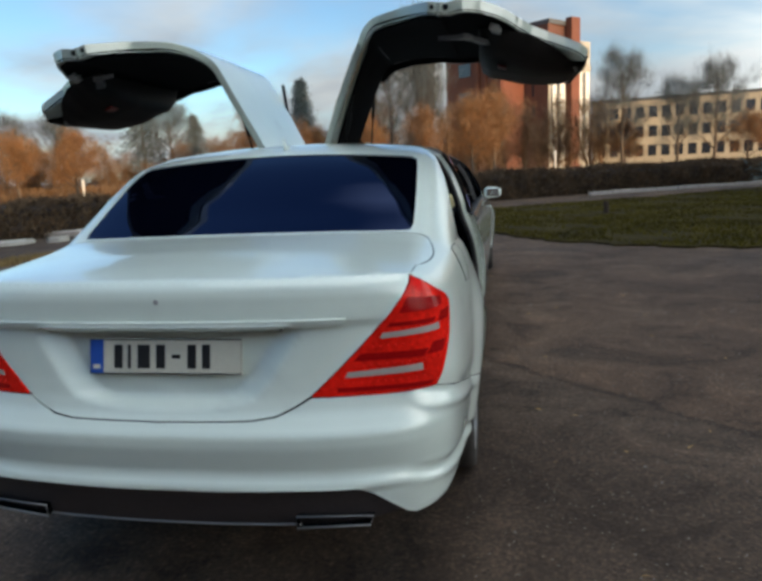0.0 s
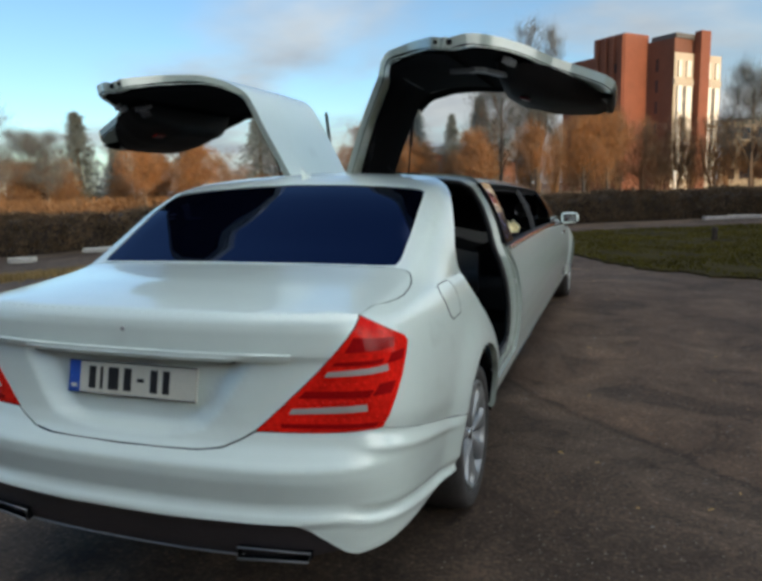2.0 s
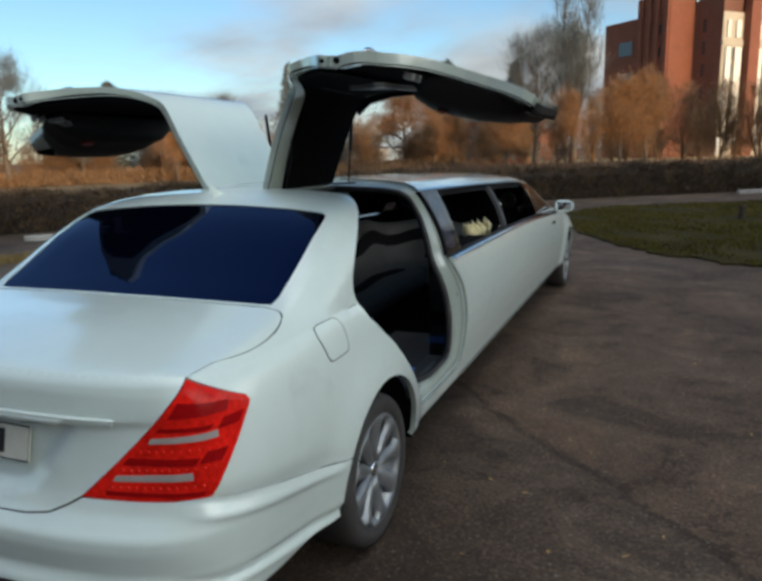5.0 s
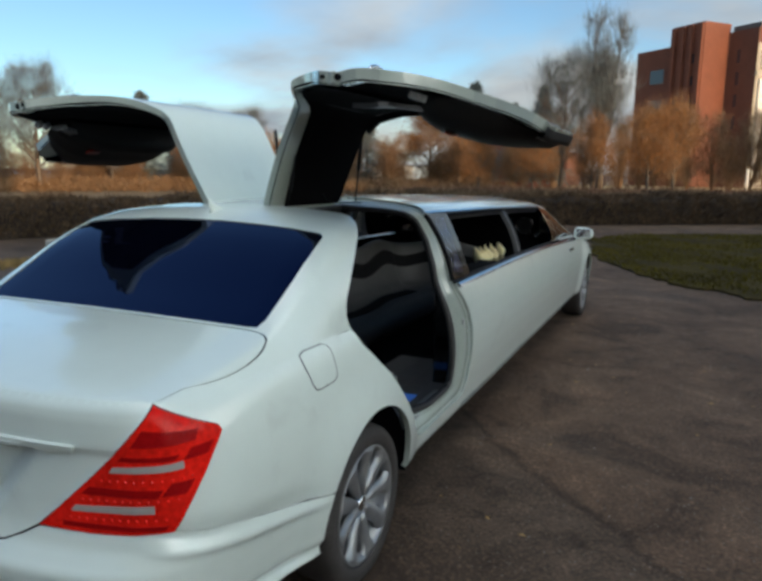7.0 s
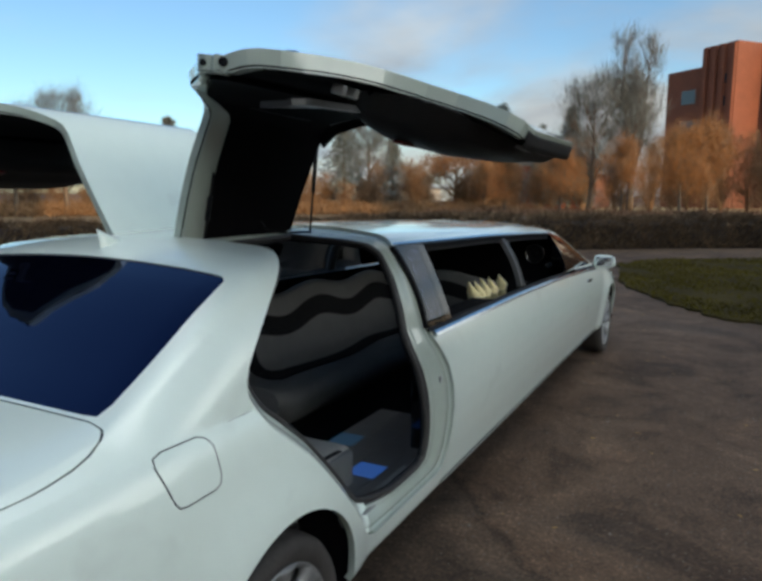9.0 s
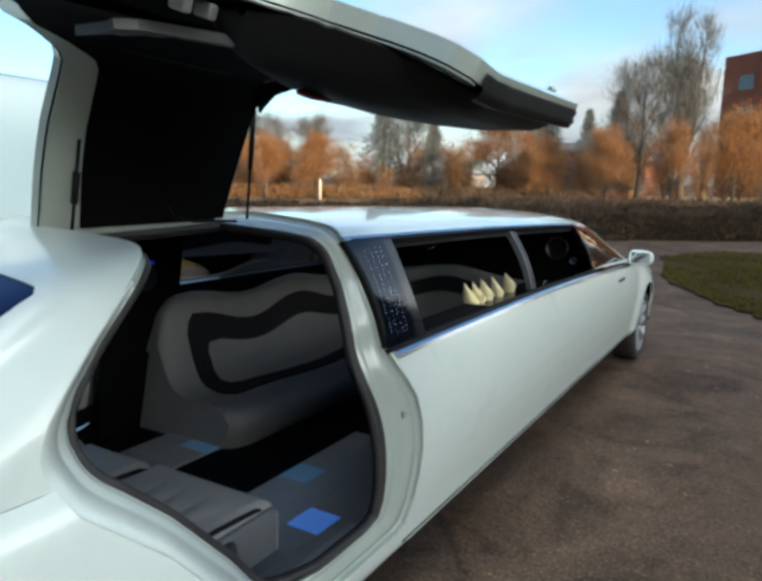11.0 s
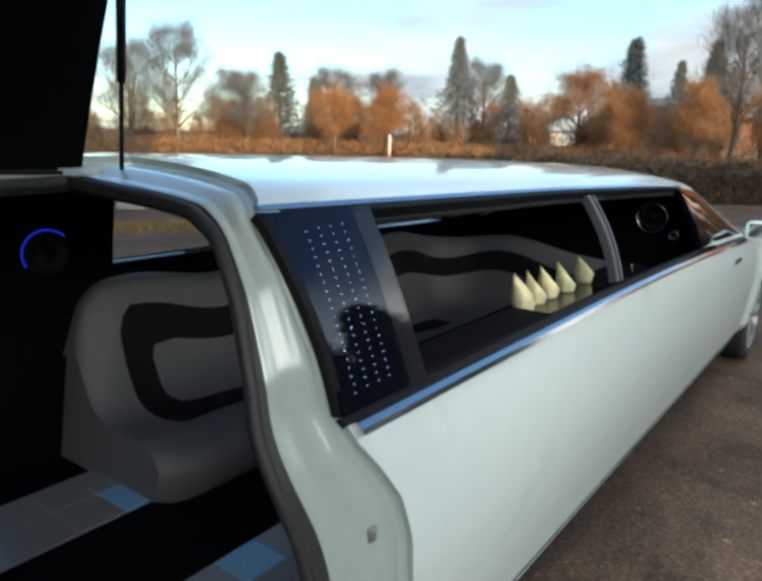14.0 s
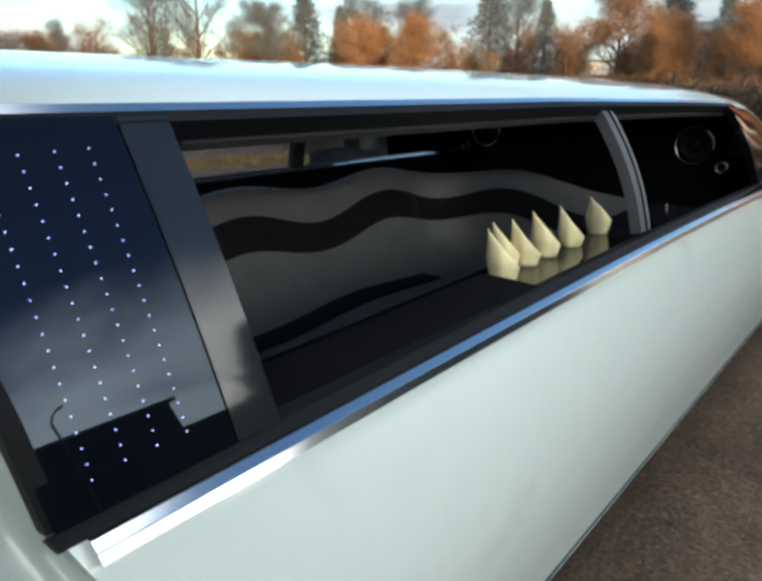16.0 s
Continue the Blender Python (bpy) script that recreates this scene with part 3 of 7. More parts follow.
def skirt_top(s):
    """Where the lower body meets the upper body at s: x, y, z (right half)."""
    x, y, nx, ny = outline(s)
    w = nx * nx
    d = (1 - w) * TOP_IN_REAR + w * TOP_IN_SIDE
    px, py = x - nx * d, y - ny * d
    return px, py, upper(py, q_of_x(py, px))[2]


TOPS = np.array([skirt_top(s) for s in OUT_S])
ARCHES = ((1.215, 0.36, 0.405), (7.30, 0.36, 0.405))


def top_z(s):
    return float(np.interp(abs(s), OUT_S, TOPS[:, 2]))


def skirt(s, z):
    """The lower body: s along the outline (minus: the left half), z up."""
    x, y, nx, ny = outline(s)
    w = nx * nx
    zt = np.interp(abs(s), OUT_S, TOPS[:, 2])
    k = z if z < 0.7 else 0.7 + (z - 0.7) * 0.4 / max(zt - 0.7, 0.05)
    d = (1 - w) * np.interp(k, RZ[:, 0], RZ[:, 1]) + w * np.interp(k, SZ[:, 0], SZ[:, 1])
    # shallow hollow for the plate in the boot lid
    if abs(x) < 0.56 and y < 0.3 and 0.66 < z < 0.97:
        edge = float(np.interp(z, (0.715, 0.73, 0.75, 0.80, 0.93, 0.97), (0.17, 0.25, 0.32, 0.37, 0.46, 0.475)))
        f = min(1, max(0, (edge - abs(x)) / 0.085)) * min(1, max(0, (z - 0.712) / 0.028)) * min(1, max(0, (0.968 - z) / 0.006))
        d += 0.044 * f
    # flares over the wheels
    for ay, az, r in ARCHES:
        q = math.hypot(y - ay, z - az)
        if q < r + 0.20 and w > 0.5:
            k = max(0.0, q - r) / 0.20
            d -= 0.026 * (1 - k) ** 2 * (1 + 2 * k) * min(1.0, max(0.0, (1.12 - z) / 0.25))
    # groove along the lower corner of the rear bumper and its lip
    if 0.0 < y < 0.9 and w > 0.05:
        zl = 0.499 - 0.165 * y
        f = float(np.interp(z - zl, (-0.055, -0.030, -0.006, 0.006, 0.030), (0.0, -0.35, 1.0, 0.85, 0.0))) * min(1, max(0.0, w - 0.25) / 0.25)
        d += 0.017 * f
    # soft fold behind the rear wheel
    if 0.05 < y < 0.85 and w > 0.3:
        zl = 0.745 - 0.22 * y
        d += 0.011 * float(np.interp(z - zl + 0.03, (-0.07, -0.02, 0.0, 0.045, 0.10), (0.0, 0.0, -0.8, 1.0, 0.0))) * min(1, (y - 0.05) / 0.1) * min(1, (0.85 - y) / 0.15)
    px, py = x - nx * d, y - ny * d
    return (math.copysign(px, s) if s else 0.0, py, z)


def upper_of_skirt(s):
    """The (y, q) of the seam of the two surfaces at s."""
    i = abs(s)
    x, y = np.interp(i, OUT_S, TOPS[:, 0]), np.interp(i, OUT_S, TOPS[:, 1])
    return y, math.copysign(q_of_x(y, x), s)


S_END = OUT_S[-1]
# ---- the limousine: panels ----
car = thing("stretch_limousine", "white pearl stretch limousine on asphalt with both gullwing doors raised", "limousine")


def weld(patches):
    bm = bmesh.new()
    V, F = merge(*patches)
    vs = [bm.verts.new(v) for v in V]
    for f in F:
        try:
            bm.faces.new([vs[i] for i in f])
        except ValueError:
            pass
    bmesh.ops.remove_doubles(bm, verts=bm.verts, dist=0.0028)
    bm.verts.index_update()
    out = (np.array([v.co[:] for v in bm.verts]), np.array([[v.index for v in f.verts] for f in bm.faces if len(f.verts) == 3]))
    bm.free()
    return out


def spine(c):
    """Points in the middle of the car, to tell outside from inside."""
    p = c.copy()
    p[:, 0] *= 0.55
    p[:, 1] = np.clip(c[:, 1], 0.9, 7.3)
    p[:, 2] = 0.75
    return p


def s_near(p, z=None):
    """The s of the lower body that lies nearest to a place."""
    z = p[2] if z is None else z
    ss = OUT_S[:int(np.argmax(OUT[:, 1] > 3.0))]
    d = [math.dist(skirt(s, z), (p[0], p[1], z)) for s in ss]
    return float(ss[int(np.argmin(d))])


def SY(y, z):
    return (s_at(y), z)


S_BL, S_BR = s_near((0.486, 0.0, 0.744)), s_near((0.856, 0.143, 0.748))
S_TR, S_TOP = s_near((0.861, 0.325, 0.986)), s_near((0.748, 0.204, 1.054))
Z_TOP = top_z(S_TOP)
lamp_out = [(S_BR, 0.748)] + [(S_BR + (S_TR - S_BR) * t - 0.012 * math.sin(math.pi * t), 0.748 + (0.985 - 0.748) * t) for t in (0.25, 0.5, 0.75)] + [(S_TR, 0.985), (S_TR - 0.010, 1.003)]
lamp_in = [(S_BL + (S_TOP - S_BL) * t + 0.004 * math.sin(math.pi * t), 0.746 + (Z_TOP - 0.004 - 0.746) * t) for t in (0.15, 0.3, 0.45, 0.6, 0.75, 0.9, 1.0)]


def arch(ay, az, r, z0, z1, n=26):
    """Points of a wheel arch from its rear foot at z0 over the top to its front foot at z1."""
    a0, a1 = math.pi - math.asin((z0 - az) / r), math.asin((z1 - az) / r)
    return [SY(ay + r * math.cos(a), az + r * math.sin(a)) for a in np.linspace(a0, a1, n)]


def seam(s0, s1, n):
    return [float(s) for s in np.linspace(s0, s1, n)]


DOOR_R_LOW = [(1.185, 1.08), (1.206, 1.04), (1.262, 0.99), (1.39, 0.875), (1.48, 0.765), (1.57, 0.66), (1.64, 0.575), (1.70, 0.50), (1.755, 0.452), (1.82, 0.430)]
DOOR_F_LOW = [(2.44, 0.430), (2.50, 0.445), (2.545, 0.52), (2.575, 0.62), (2.592, 0.72), (2.592, 0.83), (2.57, 0.92), (2.52, 1.0), (2.475, 1.06)]
DOOR_Y0, DOOR_Y1 = 1.178, 2.455
# upper opening edges as (y, q)
DOOR_R_EDGE = [(1.100, 1.95), (1.090, 1.82), (1.130, 1.69), (1.200, 1.53), (1.262, 1.39), (1.312, 1.26), (1.375, 1.13), (1.470, 1.03), (1.560, 0.94), (1.578, 0.85), (1.572, 0.66), (1.580, 0.45), (1.60, 0.215)]
DOOR_R_UP = [(1.168, 1.93), (1.160, 1.80), (1.190, 1.60), (1.285, 1.38), (1.395, 1.20), (1.478, 1.08), (1.545, 0.98), (1.600, 0.88), (1.628, 0.78), (1.63, 0.66), (1.62, 0.45), (1.615, 0.215)]
DOOR_F_UP = [(2.365, 0.215), (2.37, 0.75), (2.378, 0.92), (2.39, 1.08), (2.41, 1.35), (2.435, 1.7), (2.45, 1.92)]
JAMB_F_UP = [(2.505, 0.215), (2.505, 0.45), (2.495, 0.68), (2.462, 0.88), (2.425, 1.0), (2.398, 1.07)] + DOOR_F_UP[4:]
DOOR_R_EDGE, DOOR_R_UP = ([(float(p[0]), float(p[1])) for p in spline([(y, q, 0) for y, q in line], 30)] for line in (DOOR_R_EDGE, DOOR_R_UP))
# inner edges of the opening, where the seal runs
SEAL_R_LOW = [(1.235, 1.08), (1.258, 1.04), (1.318, 0.985), (1.425, 0.88), (1.52, 0.765), (1.62, 0.65), (1.70, 0.565), (1.76, 0.52), (1.85, 0.502)]
SEAL_F_LOW = [(2.20, 0.502), (2.275, 0.504), (2.318, 0.525), (2.338, 0.575), (2.343, 0.66), (2.34, 0.75), (2.333, 0.84), (2.318, 0.93), (2.297, 1.02), (2.285, 1.07)]
SEAL_R_UP = [(1.222, 1.9), (1.222, 1.75), (1.255, 1.57), (1.345, 1.36), (1.455, 1.18), (1.535, 1.06), (1.605, 0.95), (1.655, 0.85), (1.672, 0.74), (1.672, 0.62), (1.665, 0.30)]
SEAL_F_UP = [(2.315, 0.30), (2.32, 0.75), (2.325, 0.92), (2.322, 1.08), (2.308, 1.35), (2.29, 1.7), (2.283, 1.92)]


def belt_cut(y0, y1, n):
    return seam(s_at(y0), s_at(y1), n)


def flip_s(poly):
    return [(-a, b) for a, b in poly]


def flip_q(poly):
    return [(a, -b) for a, b in poly]


# seam samples of body between lamp and door, and from door to nose
SEAM_A = seam(S_TOP + 0.004, s_at(DOOR_Y0), 34)
SEAM_B = seam(s_at(DOOR_Y1), S_END - 0.004, 190)

body_side = ([(s, top_z(s)) for s in SEAM_A] + [SY(y, z) for y, z in DOOR_R_LOW] + [SY(y, z) for y, z in DOOR_F_LOW]
             + [(s, top_z(s)) for s in SEAM_B] + [(S_END - 0.004, 0.36)]
             + [(s_at(7.56) + 0.16, 0.34)] + arch(*ARCHES[1], 0.335, 0.335)[::-1] + arch(*ARCHES[0], 0.562, 0.335)[::-1]
             + [SY(0.60, 0.622), SY(0.35, 0.688)] + [(a + 0.004, b) for a, b in lamp_out])
p_right = patch(skirt, body_side, step=(0.045, 0.024))
p_left = patch(lambda s, z: skirt(-s, z), body_side, step=(0.045, 0.024))

# lid gap over the deck: (y, x)
LID_SIDE = [(0.29, 0.782), (0.36, 0.802), (0.43, 0.813), (0.49, 0.816), (0.54, 0.814), (0.60, 0.808), (0.655, 0.797), (0.705, 0.777), (0.733, 0.748)]
LID_FRONT = [(0.742, 0.70), (0.742, 0.66), (0.742, 0.45), (0.742, 0.2)]


def yq(pts, d=0.0):
    return [(y + d, q_of_x(y, x + d)) for y, x in pts]


lid_edge = yq(LID_SIDE + LID_FRONT)
lid_edge_body = yq(LID_SIDE, 0.004)
REAR_GLASS = [(0.755, 0.0), (0.755, 0.35), (0.756, 0.66), (0.761, 0.704), (0.80, 0.714), (1.0, 0.705), (1.2, 0.690), (1.275, 0.680), (1.295, 0.655), (1.305, 0.5), (1.312, 0.25), (1.315, 0.0)]
rg = [(y, q_of_x(y, x) if x else 0.0) for y, x in REAR_GLASS]
rear_glass_q = rg + [(y, -q) for y, q in rg[-2:0:-1]]


def win_loop(y0, y1, top0, top1, z_over_belt=0.010, slant=0.055, n=30):
    lo = [(y, q_of_z(y, sec(y)[1] + z_over_belt)) for y in np.linspace(y0, y1, n)]
    hi = [(y, top0 + (top1 - top0) * (y - y0) / (y1 - y0)) for y in np.linspace(y1 - 0.01, y0 - slant, n)]
    return lo + hi


win_side = win_loop(2.458, 5.52, 1.08, 1.08)
front_side = ([(y, q_of_z(y, sec(y)[1] + 0.025)) for y in np.linspace(5.60, 6.72, 16)] + [(6.45, 1.34), (6.2, 1.22), (5.95, 1.13), (5.75, 1.10), (5.50, 1.09)])
shield = [(y, q_of_x(y, x)) for y, x in ((5.86, 0.60), (6.1, 0.62), (6.5, 0.655), (6.90, 0.71))]
shield = [(5.84, 0.0)] + shield + [(6.96, 0.0)] + flip_q(shield)[::-1]

right_rim = [upper_of_skirt(s) for s in SEAM_A] + DOOR_R_UP + JAMB_F_UP + [upper_of_skirt(s) for s in SEAM_B]
body_top = right_rim + flip_q(right_rim)[::-1] + flip_q(lid_edge_body) + [(0.746, q) for q in np.linspace(-0.92, 0.92, 21)] + lid_edge_body[::-1]
p_top = patch(upper, body_top, [rear_glass_q, win_side, flip_q(win_side), front_side, flip_q(front_side), shield], step=(0.045, 0.06))
body = shell("body", [weld([p_top, p_right, p_left])], 0.026, [M_PAINT, M_SHADE, M_PAINT_SHADED], car, "white pearl painted body shell", spine)

# boot lid: rear face and deck
LID_S = seam(-S_TOP, S_TOP, 44)
lid_low = [(s_of_x(0.30), 0.683), (s_of_x(0.38), 0.694), (s_of_x(0.435), 0.717)] + [(S_BL - 0.004, 0.746)] + [(a - 0.004, b) for a, b in lamp_in[:-1]]
lid_face = [(s, top_z(s)) for s in LID_S[::-1]] + flip_s(lid_low)[::-1] + [(-0.15, 0.680), (0.0, 0.679), (0.15, 0.680)] + lid_low
lid_deck = [upper_of_skirt(s) for s in LID_S] + lid_edge + [(0.742, 0.0)] + flip_q(lid_edge)[::-1]
lid = shell("boot_lid", [weld([patch(skirt, lid_face, step=(0.016, 0.010)), patch(upper, lid_deck, step=(0.04, 0.06))])], 0.022, [M_PAINT, M_SHADE, M_PAINT_SHADED], car, "white boot lid with plate hollow", spine)

bump_half = ([(s_of_x(0.30), 0.6785), (s_of_x(0.383), 0.689), (s_of_x(0.439), 0.712), (S_BL, 0.740), (S_BL + 0.15, 0.741), (S_BR - 0.1, 0.743), (S_BR, 0.745), SY(0.35, 0.687), SY(0.60, 0.621)]
             + arch(*ARCHES[0], 0.33, 0.556, 12)[0:0] + [SY(1.215 - math.sqrt(0.405 ** 2 - (z - 0.36) ** 2), z) for z in (0.556, 0.5, 0.44, 0.38, 0.335)]
             + [SY(0.5, 0.338), SY(0.25, 0.352), (s_of_x(0.84), 0.350), (s_of_x(0.80), 0.350), (s_of_x(0.765), 0.368), (s_of_x(0.715), 0.410), (s_of_x(0.67), 0.445), (s_of_x(0.62), 0.470), (s_of_x(0.4), 0.472), (s_of_x(0.2), 0.468)])
bumper = shell("rear_bumper", [patch(skirt, [(0, 0.6745)] + bump_half + [(0, 0.466)] + flip_s(bump_half)[::-1], step=(0.04, 0.010))], 0.02, [M_PAINT, M_SHADE, M_PAINT], car, "white rear bumper", spine)


def lamp_fn(sign):
    def f(s, z):
        x, y, z2 = skirt(s, z)
        _, _, nx, ny = outline(s)
        return (sign * (x + nx * 0.004), y + ny * 0.004, z2)
    return f


M_LAMP = mat("red_lamp_lens", (0.70, 0.013, 0.007), 0.16, 0, 0.35, 7, coat=0.0, spec=0.14)
M_LAMPSTRIP = mat("pale_lamp_strip", (0.38, 0.34, 0.31), 0.2, 0, 0.1, 30, coat=1.0)
lamp_poly = [(S_BL, 0.745), (S_BL + (S_BR - S_BL) * 0.5, 0.743)] + lamp_out + lamp_in[::-1]
for sign in (1, -1):
    lamp = shell("tail_lamp", [patch(lamp_fn(sign), lamp_poly, step=(0.025, 0.018))], 0.03, [M_LAMP, M_BLACK, M_LAMP], car, "red tail lamp with pale strips", spine)

shell("rear_window", [patch(lambda y, q: tuple(np.array(upper(y, q)) - np.array((0, -0.002, 0.004))), rear_glass_q, step=(0.05, 0.08))], 0.005, [M_REARGLASS, M_BLACK, M_BLACK], car, "dark tinted rear window, sky blue put into its reflection", spine)
shell("windscreen", [patch(lambda y, q: tuple(np.array(upper(y, q)) - np.array((0, 0, 0.006))), shield, step=(0.08, 0.1))], 0.005, [M_REARGLASS, M_BLACK, M_BLACK], car, "dark windscreen", spine)

# ---- gullwing doors ----
M_DARKTRIM = mat("dark_grey_door_trim", (0.07, 0.075, 0.085), 0.4, 0, 0.1, 10)
M_TRIMGREY = mat("grey_door_trim", (0.20, 0.205, 0.21), 0.45, 0, 0.12, 10)
M_POD = mat("matt_black_vinyl", (0.009, 0.008, 0.008), 0.6, 0, 0.2, 9, 0.2, 60, spec=0.2)
M_DARKRED = mat("dark_red_lens", (0.13, 0.005, 0.005), 0.3, 0, 0.2, 20)
HINGE = Vector((0.155, 0.0, 1.565))
DOOR_LIFT = -0.004
# the left door stands open a little less
DOOR_TURN = {1: 71.5, -1: 66.8}
DOOR_Y_REAR = 1.095
# the door laps over the rear quarter by a narrow flange
DOOR_FLANGE = [(1.108, 1.08), (1.118, 1.02), (1.165, 0.945), (1.26, 0.895), (1.37, 0.845), (1.50, 0.785), (1.60, 0.715), (1.65, 0.63), (1.665, 0.54)]
DOOR_FOOT = [(1.672, 0.46), (1.71, 0.418), (1.80, 0.405)]


def inset(poly, d, scale=(1.0, 1.0)):
    """A polygon moved inwards by about d."""
    p = np.array(poly)
    t = np.roll(p, -1, 0) - np.roll(p, 1, 0)
    n = np.stack([-t[:, 1] / scale[1] , t[:, 0] / scale[0]], 1)
    n /= np.linalg.norm(n, axis=1, keepdims=True)
    area = np.sum(p[:, 0] * np.roll(p[:, 1], -1) - np.roll(p[:, 0], -1) * p[:, 1])
    return [tuple(v) for v in p + (1 if area > 0 else -1) * n * d * np.array(scale)]


door_low = [(s, top_z(s)) for s in belt_cut(DOOR_Y_REAR, DOOR_Y1, 40)][::-1] + [SY(y, z) for y, z in DOOR_FLANGE + DOOR_FOOT + [(2.40, 0.412), (2.46, 0.425)] + DOOR_F_LOW[1:]]
door_up = [upper_of_skirt(s) for s in belt_cut(DOOR_Y_REAR, DOOR_Y1, 40)] + DOOR_F_UP[::-1] + DOOR_R_EDGE[::-1]
door_win = [(1.36, 1.80), (1.50, 1.80), (1.8, 1.80), (2.1, 1.80), (2.36, 1.80), (2.34, 1.5), (2.32, 1.14), (2.1, 1.12), (1.8, 1.12), (1.56, 1.14), (1.50, 1.24), (1.42, 1.5)]


def resample_line(pts, n):
    p = np.array(pts)
    d = np.concatenate([[0], np.cumsum(np.linalg.norm(np.diff(p, axis=0), axis=1))])
    t = np.linspace(0, d[-1], n)
    return [tuple(np.interp(t0, d, p[:, k]) for k in range(3)) for t0 in t]


def door_skirt(a, b):
    """The lower door skin, drawn in a little under the belt, where it turns smoothly into the upper door."""
    x, y, z = skirt(a, b)
    return (x - 0.014 * float(np.interp(z, [1.0, 1.06, 1.085, 1.10], [0, 0.6, 0.9, 0])), y, z)


def inner_skin(y, q, d):
    """The inner face of the upper door, thin over the roof and thicker towards the belt."""
    return offset(upper, -d - float(np.interp(q, [1.0, 1.4], [0.033, 0.043])))(y, q)


def door_parts(sign):
    def loc(f):
        def g(a, b):
            x, y, z = f(a, b)
            return (sign * (x - HINGE.x), y, z - HINGE.z)
        return g

    def core(c):
        p = c.copy()
        p[:, 0] = sign * (0.35 - HINGE.x)
        p[:, 2] = 0.9 - HINGE.z
        return p

    skin = weld([patch(loc(upper), door_up, [door_win], step=(0.045, 0.06)), patch(loc(door_skirt), door_low, step=(0.045, 0.03))])
    door = shell("gullwing_door", [skin], lambda W: np.interp(W[:, 2], [-0.42, -0.20], [0.041, 0.030]), [M_PAINT, M_SHADE, M_PAINT_SHADED], car, "raised white gullwing door with black lining", core)
    door.matrix_basis = Matrix.Translation((sign * HINGE.x, 0, HINGE.z + DOOR_LIFT)) @ Matrix.Rotation(radians(-sign * DOOR_TURN[sign]), 4, "Y")
    shell("door_window", [patch(loc(upper), [(y, q) for y, q in inset(door_win, -0.012, (1, 2.5))], step=(0.06, 0.08))], 0.05, [M_PANELGLASS, M_BLACK, M_BLACK], door, "dark door window glass", core).location = (0, 0, 0)
    def rear_of(z):
        return float(np.interp(z, [0.43, 0.56, 0.70, 0.84, 0.95], [1.84, 1.68, 1.56, 1.49, 1.50]))

    def front_of(z):
        return float(np.interp(z, [0.43, 0.53, 0.85, 0.95], [2.36, 2.44, 2.44, 2.38]))

    def card(a, b):
        x, y, z = door_skirt(a, b)
        u = 2 * (y - rear_of(z)) / (front_of(z) - rear_of(z)) - 1
        k = max(0.0, 1 - abs(u) ** 5) ** 0.6 * float(np.interp(z, [0.43, 0.47, 0.60, 0.70, 0.86, 0.91, 0.935, 0.95], [0.10, 0.40, 0.80, 0.98, 1.0, 0.85, 0.55, 0.05]) * float(np.interp(y, [1.50, 1.85], [0.75, 1.0])))
        return (sign * (x - 0.058 - 0.14 * k - HINGE.x), y, z - HINGE.z)
    zs = np.linspace(0.43, 0.95, 22)
    pod = [(s_at(rear_of(z)), z) for z in zs] + [(s_at(front_of(z)), z) for z in zs[::-1]]
    shell("armrest_panel", [patch(card, pod, step=(0.03, 0.02))], 0.01, [M_POD] * 3, door, "dark padded armrest panel", lambda c: c + np.array((sign * 1.0, 0, 0)))
    # painted return along the rear edge, and a black padded lining beside it
    edge_r = [(1.098, 2.0)] + DOOR_R_EDGE
    broad = {q: float(np.interp(q, [0.2, 1.0, 1.25, 1.5, 2.0], [0.14, 0.115, 0.085, 0.080, 0.055])) for y, q in edge_r}
    ret = [(y + 0.004, q) for y, q in edge_r] + [(y + broad[q], q) for y, q in edge_r[::-1]]
    shell("painted_return", [patch(loc(lambda y, q: inner_skin(y, q, 0.0)), ret, step=(0.03, 0.05))], 0.004, [M_PAINT_SHADED] * 3, door, "white painted inner edge", core)
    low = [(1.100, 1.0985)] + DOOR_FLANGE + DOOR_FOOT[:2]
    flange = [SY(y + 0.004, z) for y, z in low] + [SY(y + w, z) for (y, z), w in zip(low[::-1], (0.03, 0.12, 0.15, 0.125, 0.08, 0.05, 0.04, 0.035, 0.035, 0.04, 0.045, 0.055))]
    shell("painted_flange", [patch(loc(offset(door_skirt, -0.045)), flange, step=(0.03, 0.04))], 0.004, [M_PAINT_SHADED] * 3, door, "white painted lower flange", core)
    lin = [(y + broad[q] - 0.005, q) for y, q in edge_r] + [(2.30, q) for y, q in edge_r[::-1]]
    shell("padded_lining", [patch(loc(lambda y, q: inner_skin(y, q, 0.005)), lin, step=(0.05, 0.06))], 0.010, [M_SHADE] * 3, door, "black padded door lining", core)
    bar = [SY(y, np.interp(y, [1.33, 1.66], [1.092, 0.872])) for y in np.linspace(1.33, 1.66, 10)] + [SY(y, np.interp(y, [1.33, 1.66], [1.035, 0.822])) for y in np.linspace(1.66, 1.33, 10)]
    shell("trim_bar", [patch(loc(offset(door_skirt, -0.098)), bar, step=(0.05, 0.03))], 0.02, [M_DARKTRIM] * 3, door, "dark grey trim bar", core)
    for x, y, z, r in ((0.853, 1.104, 1.075, 0.013), (0.836, 1.089, 1.128, 0.009)):
        part("rubber_buffer", lathe_bm([(0, 0.002), (r * 0.7, 0.0), (r * 0.9, -0.003), (r, 0.004), (r, 0.02)], 14, "y", (sign * (x - HINGE.x), y, z - HINGE.z)), M_BLACK, door, "", True)
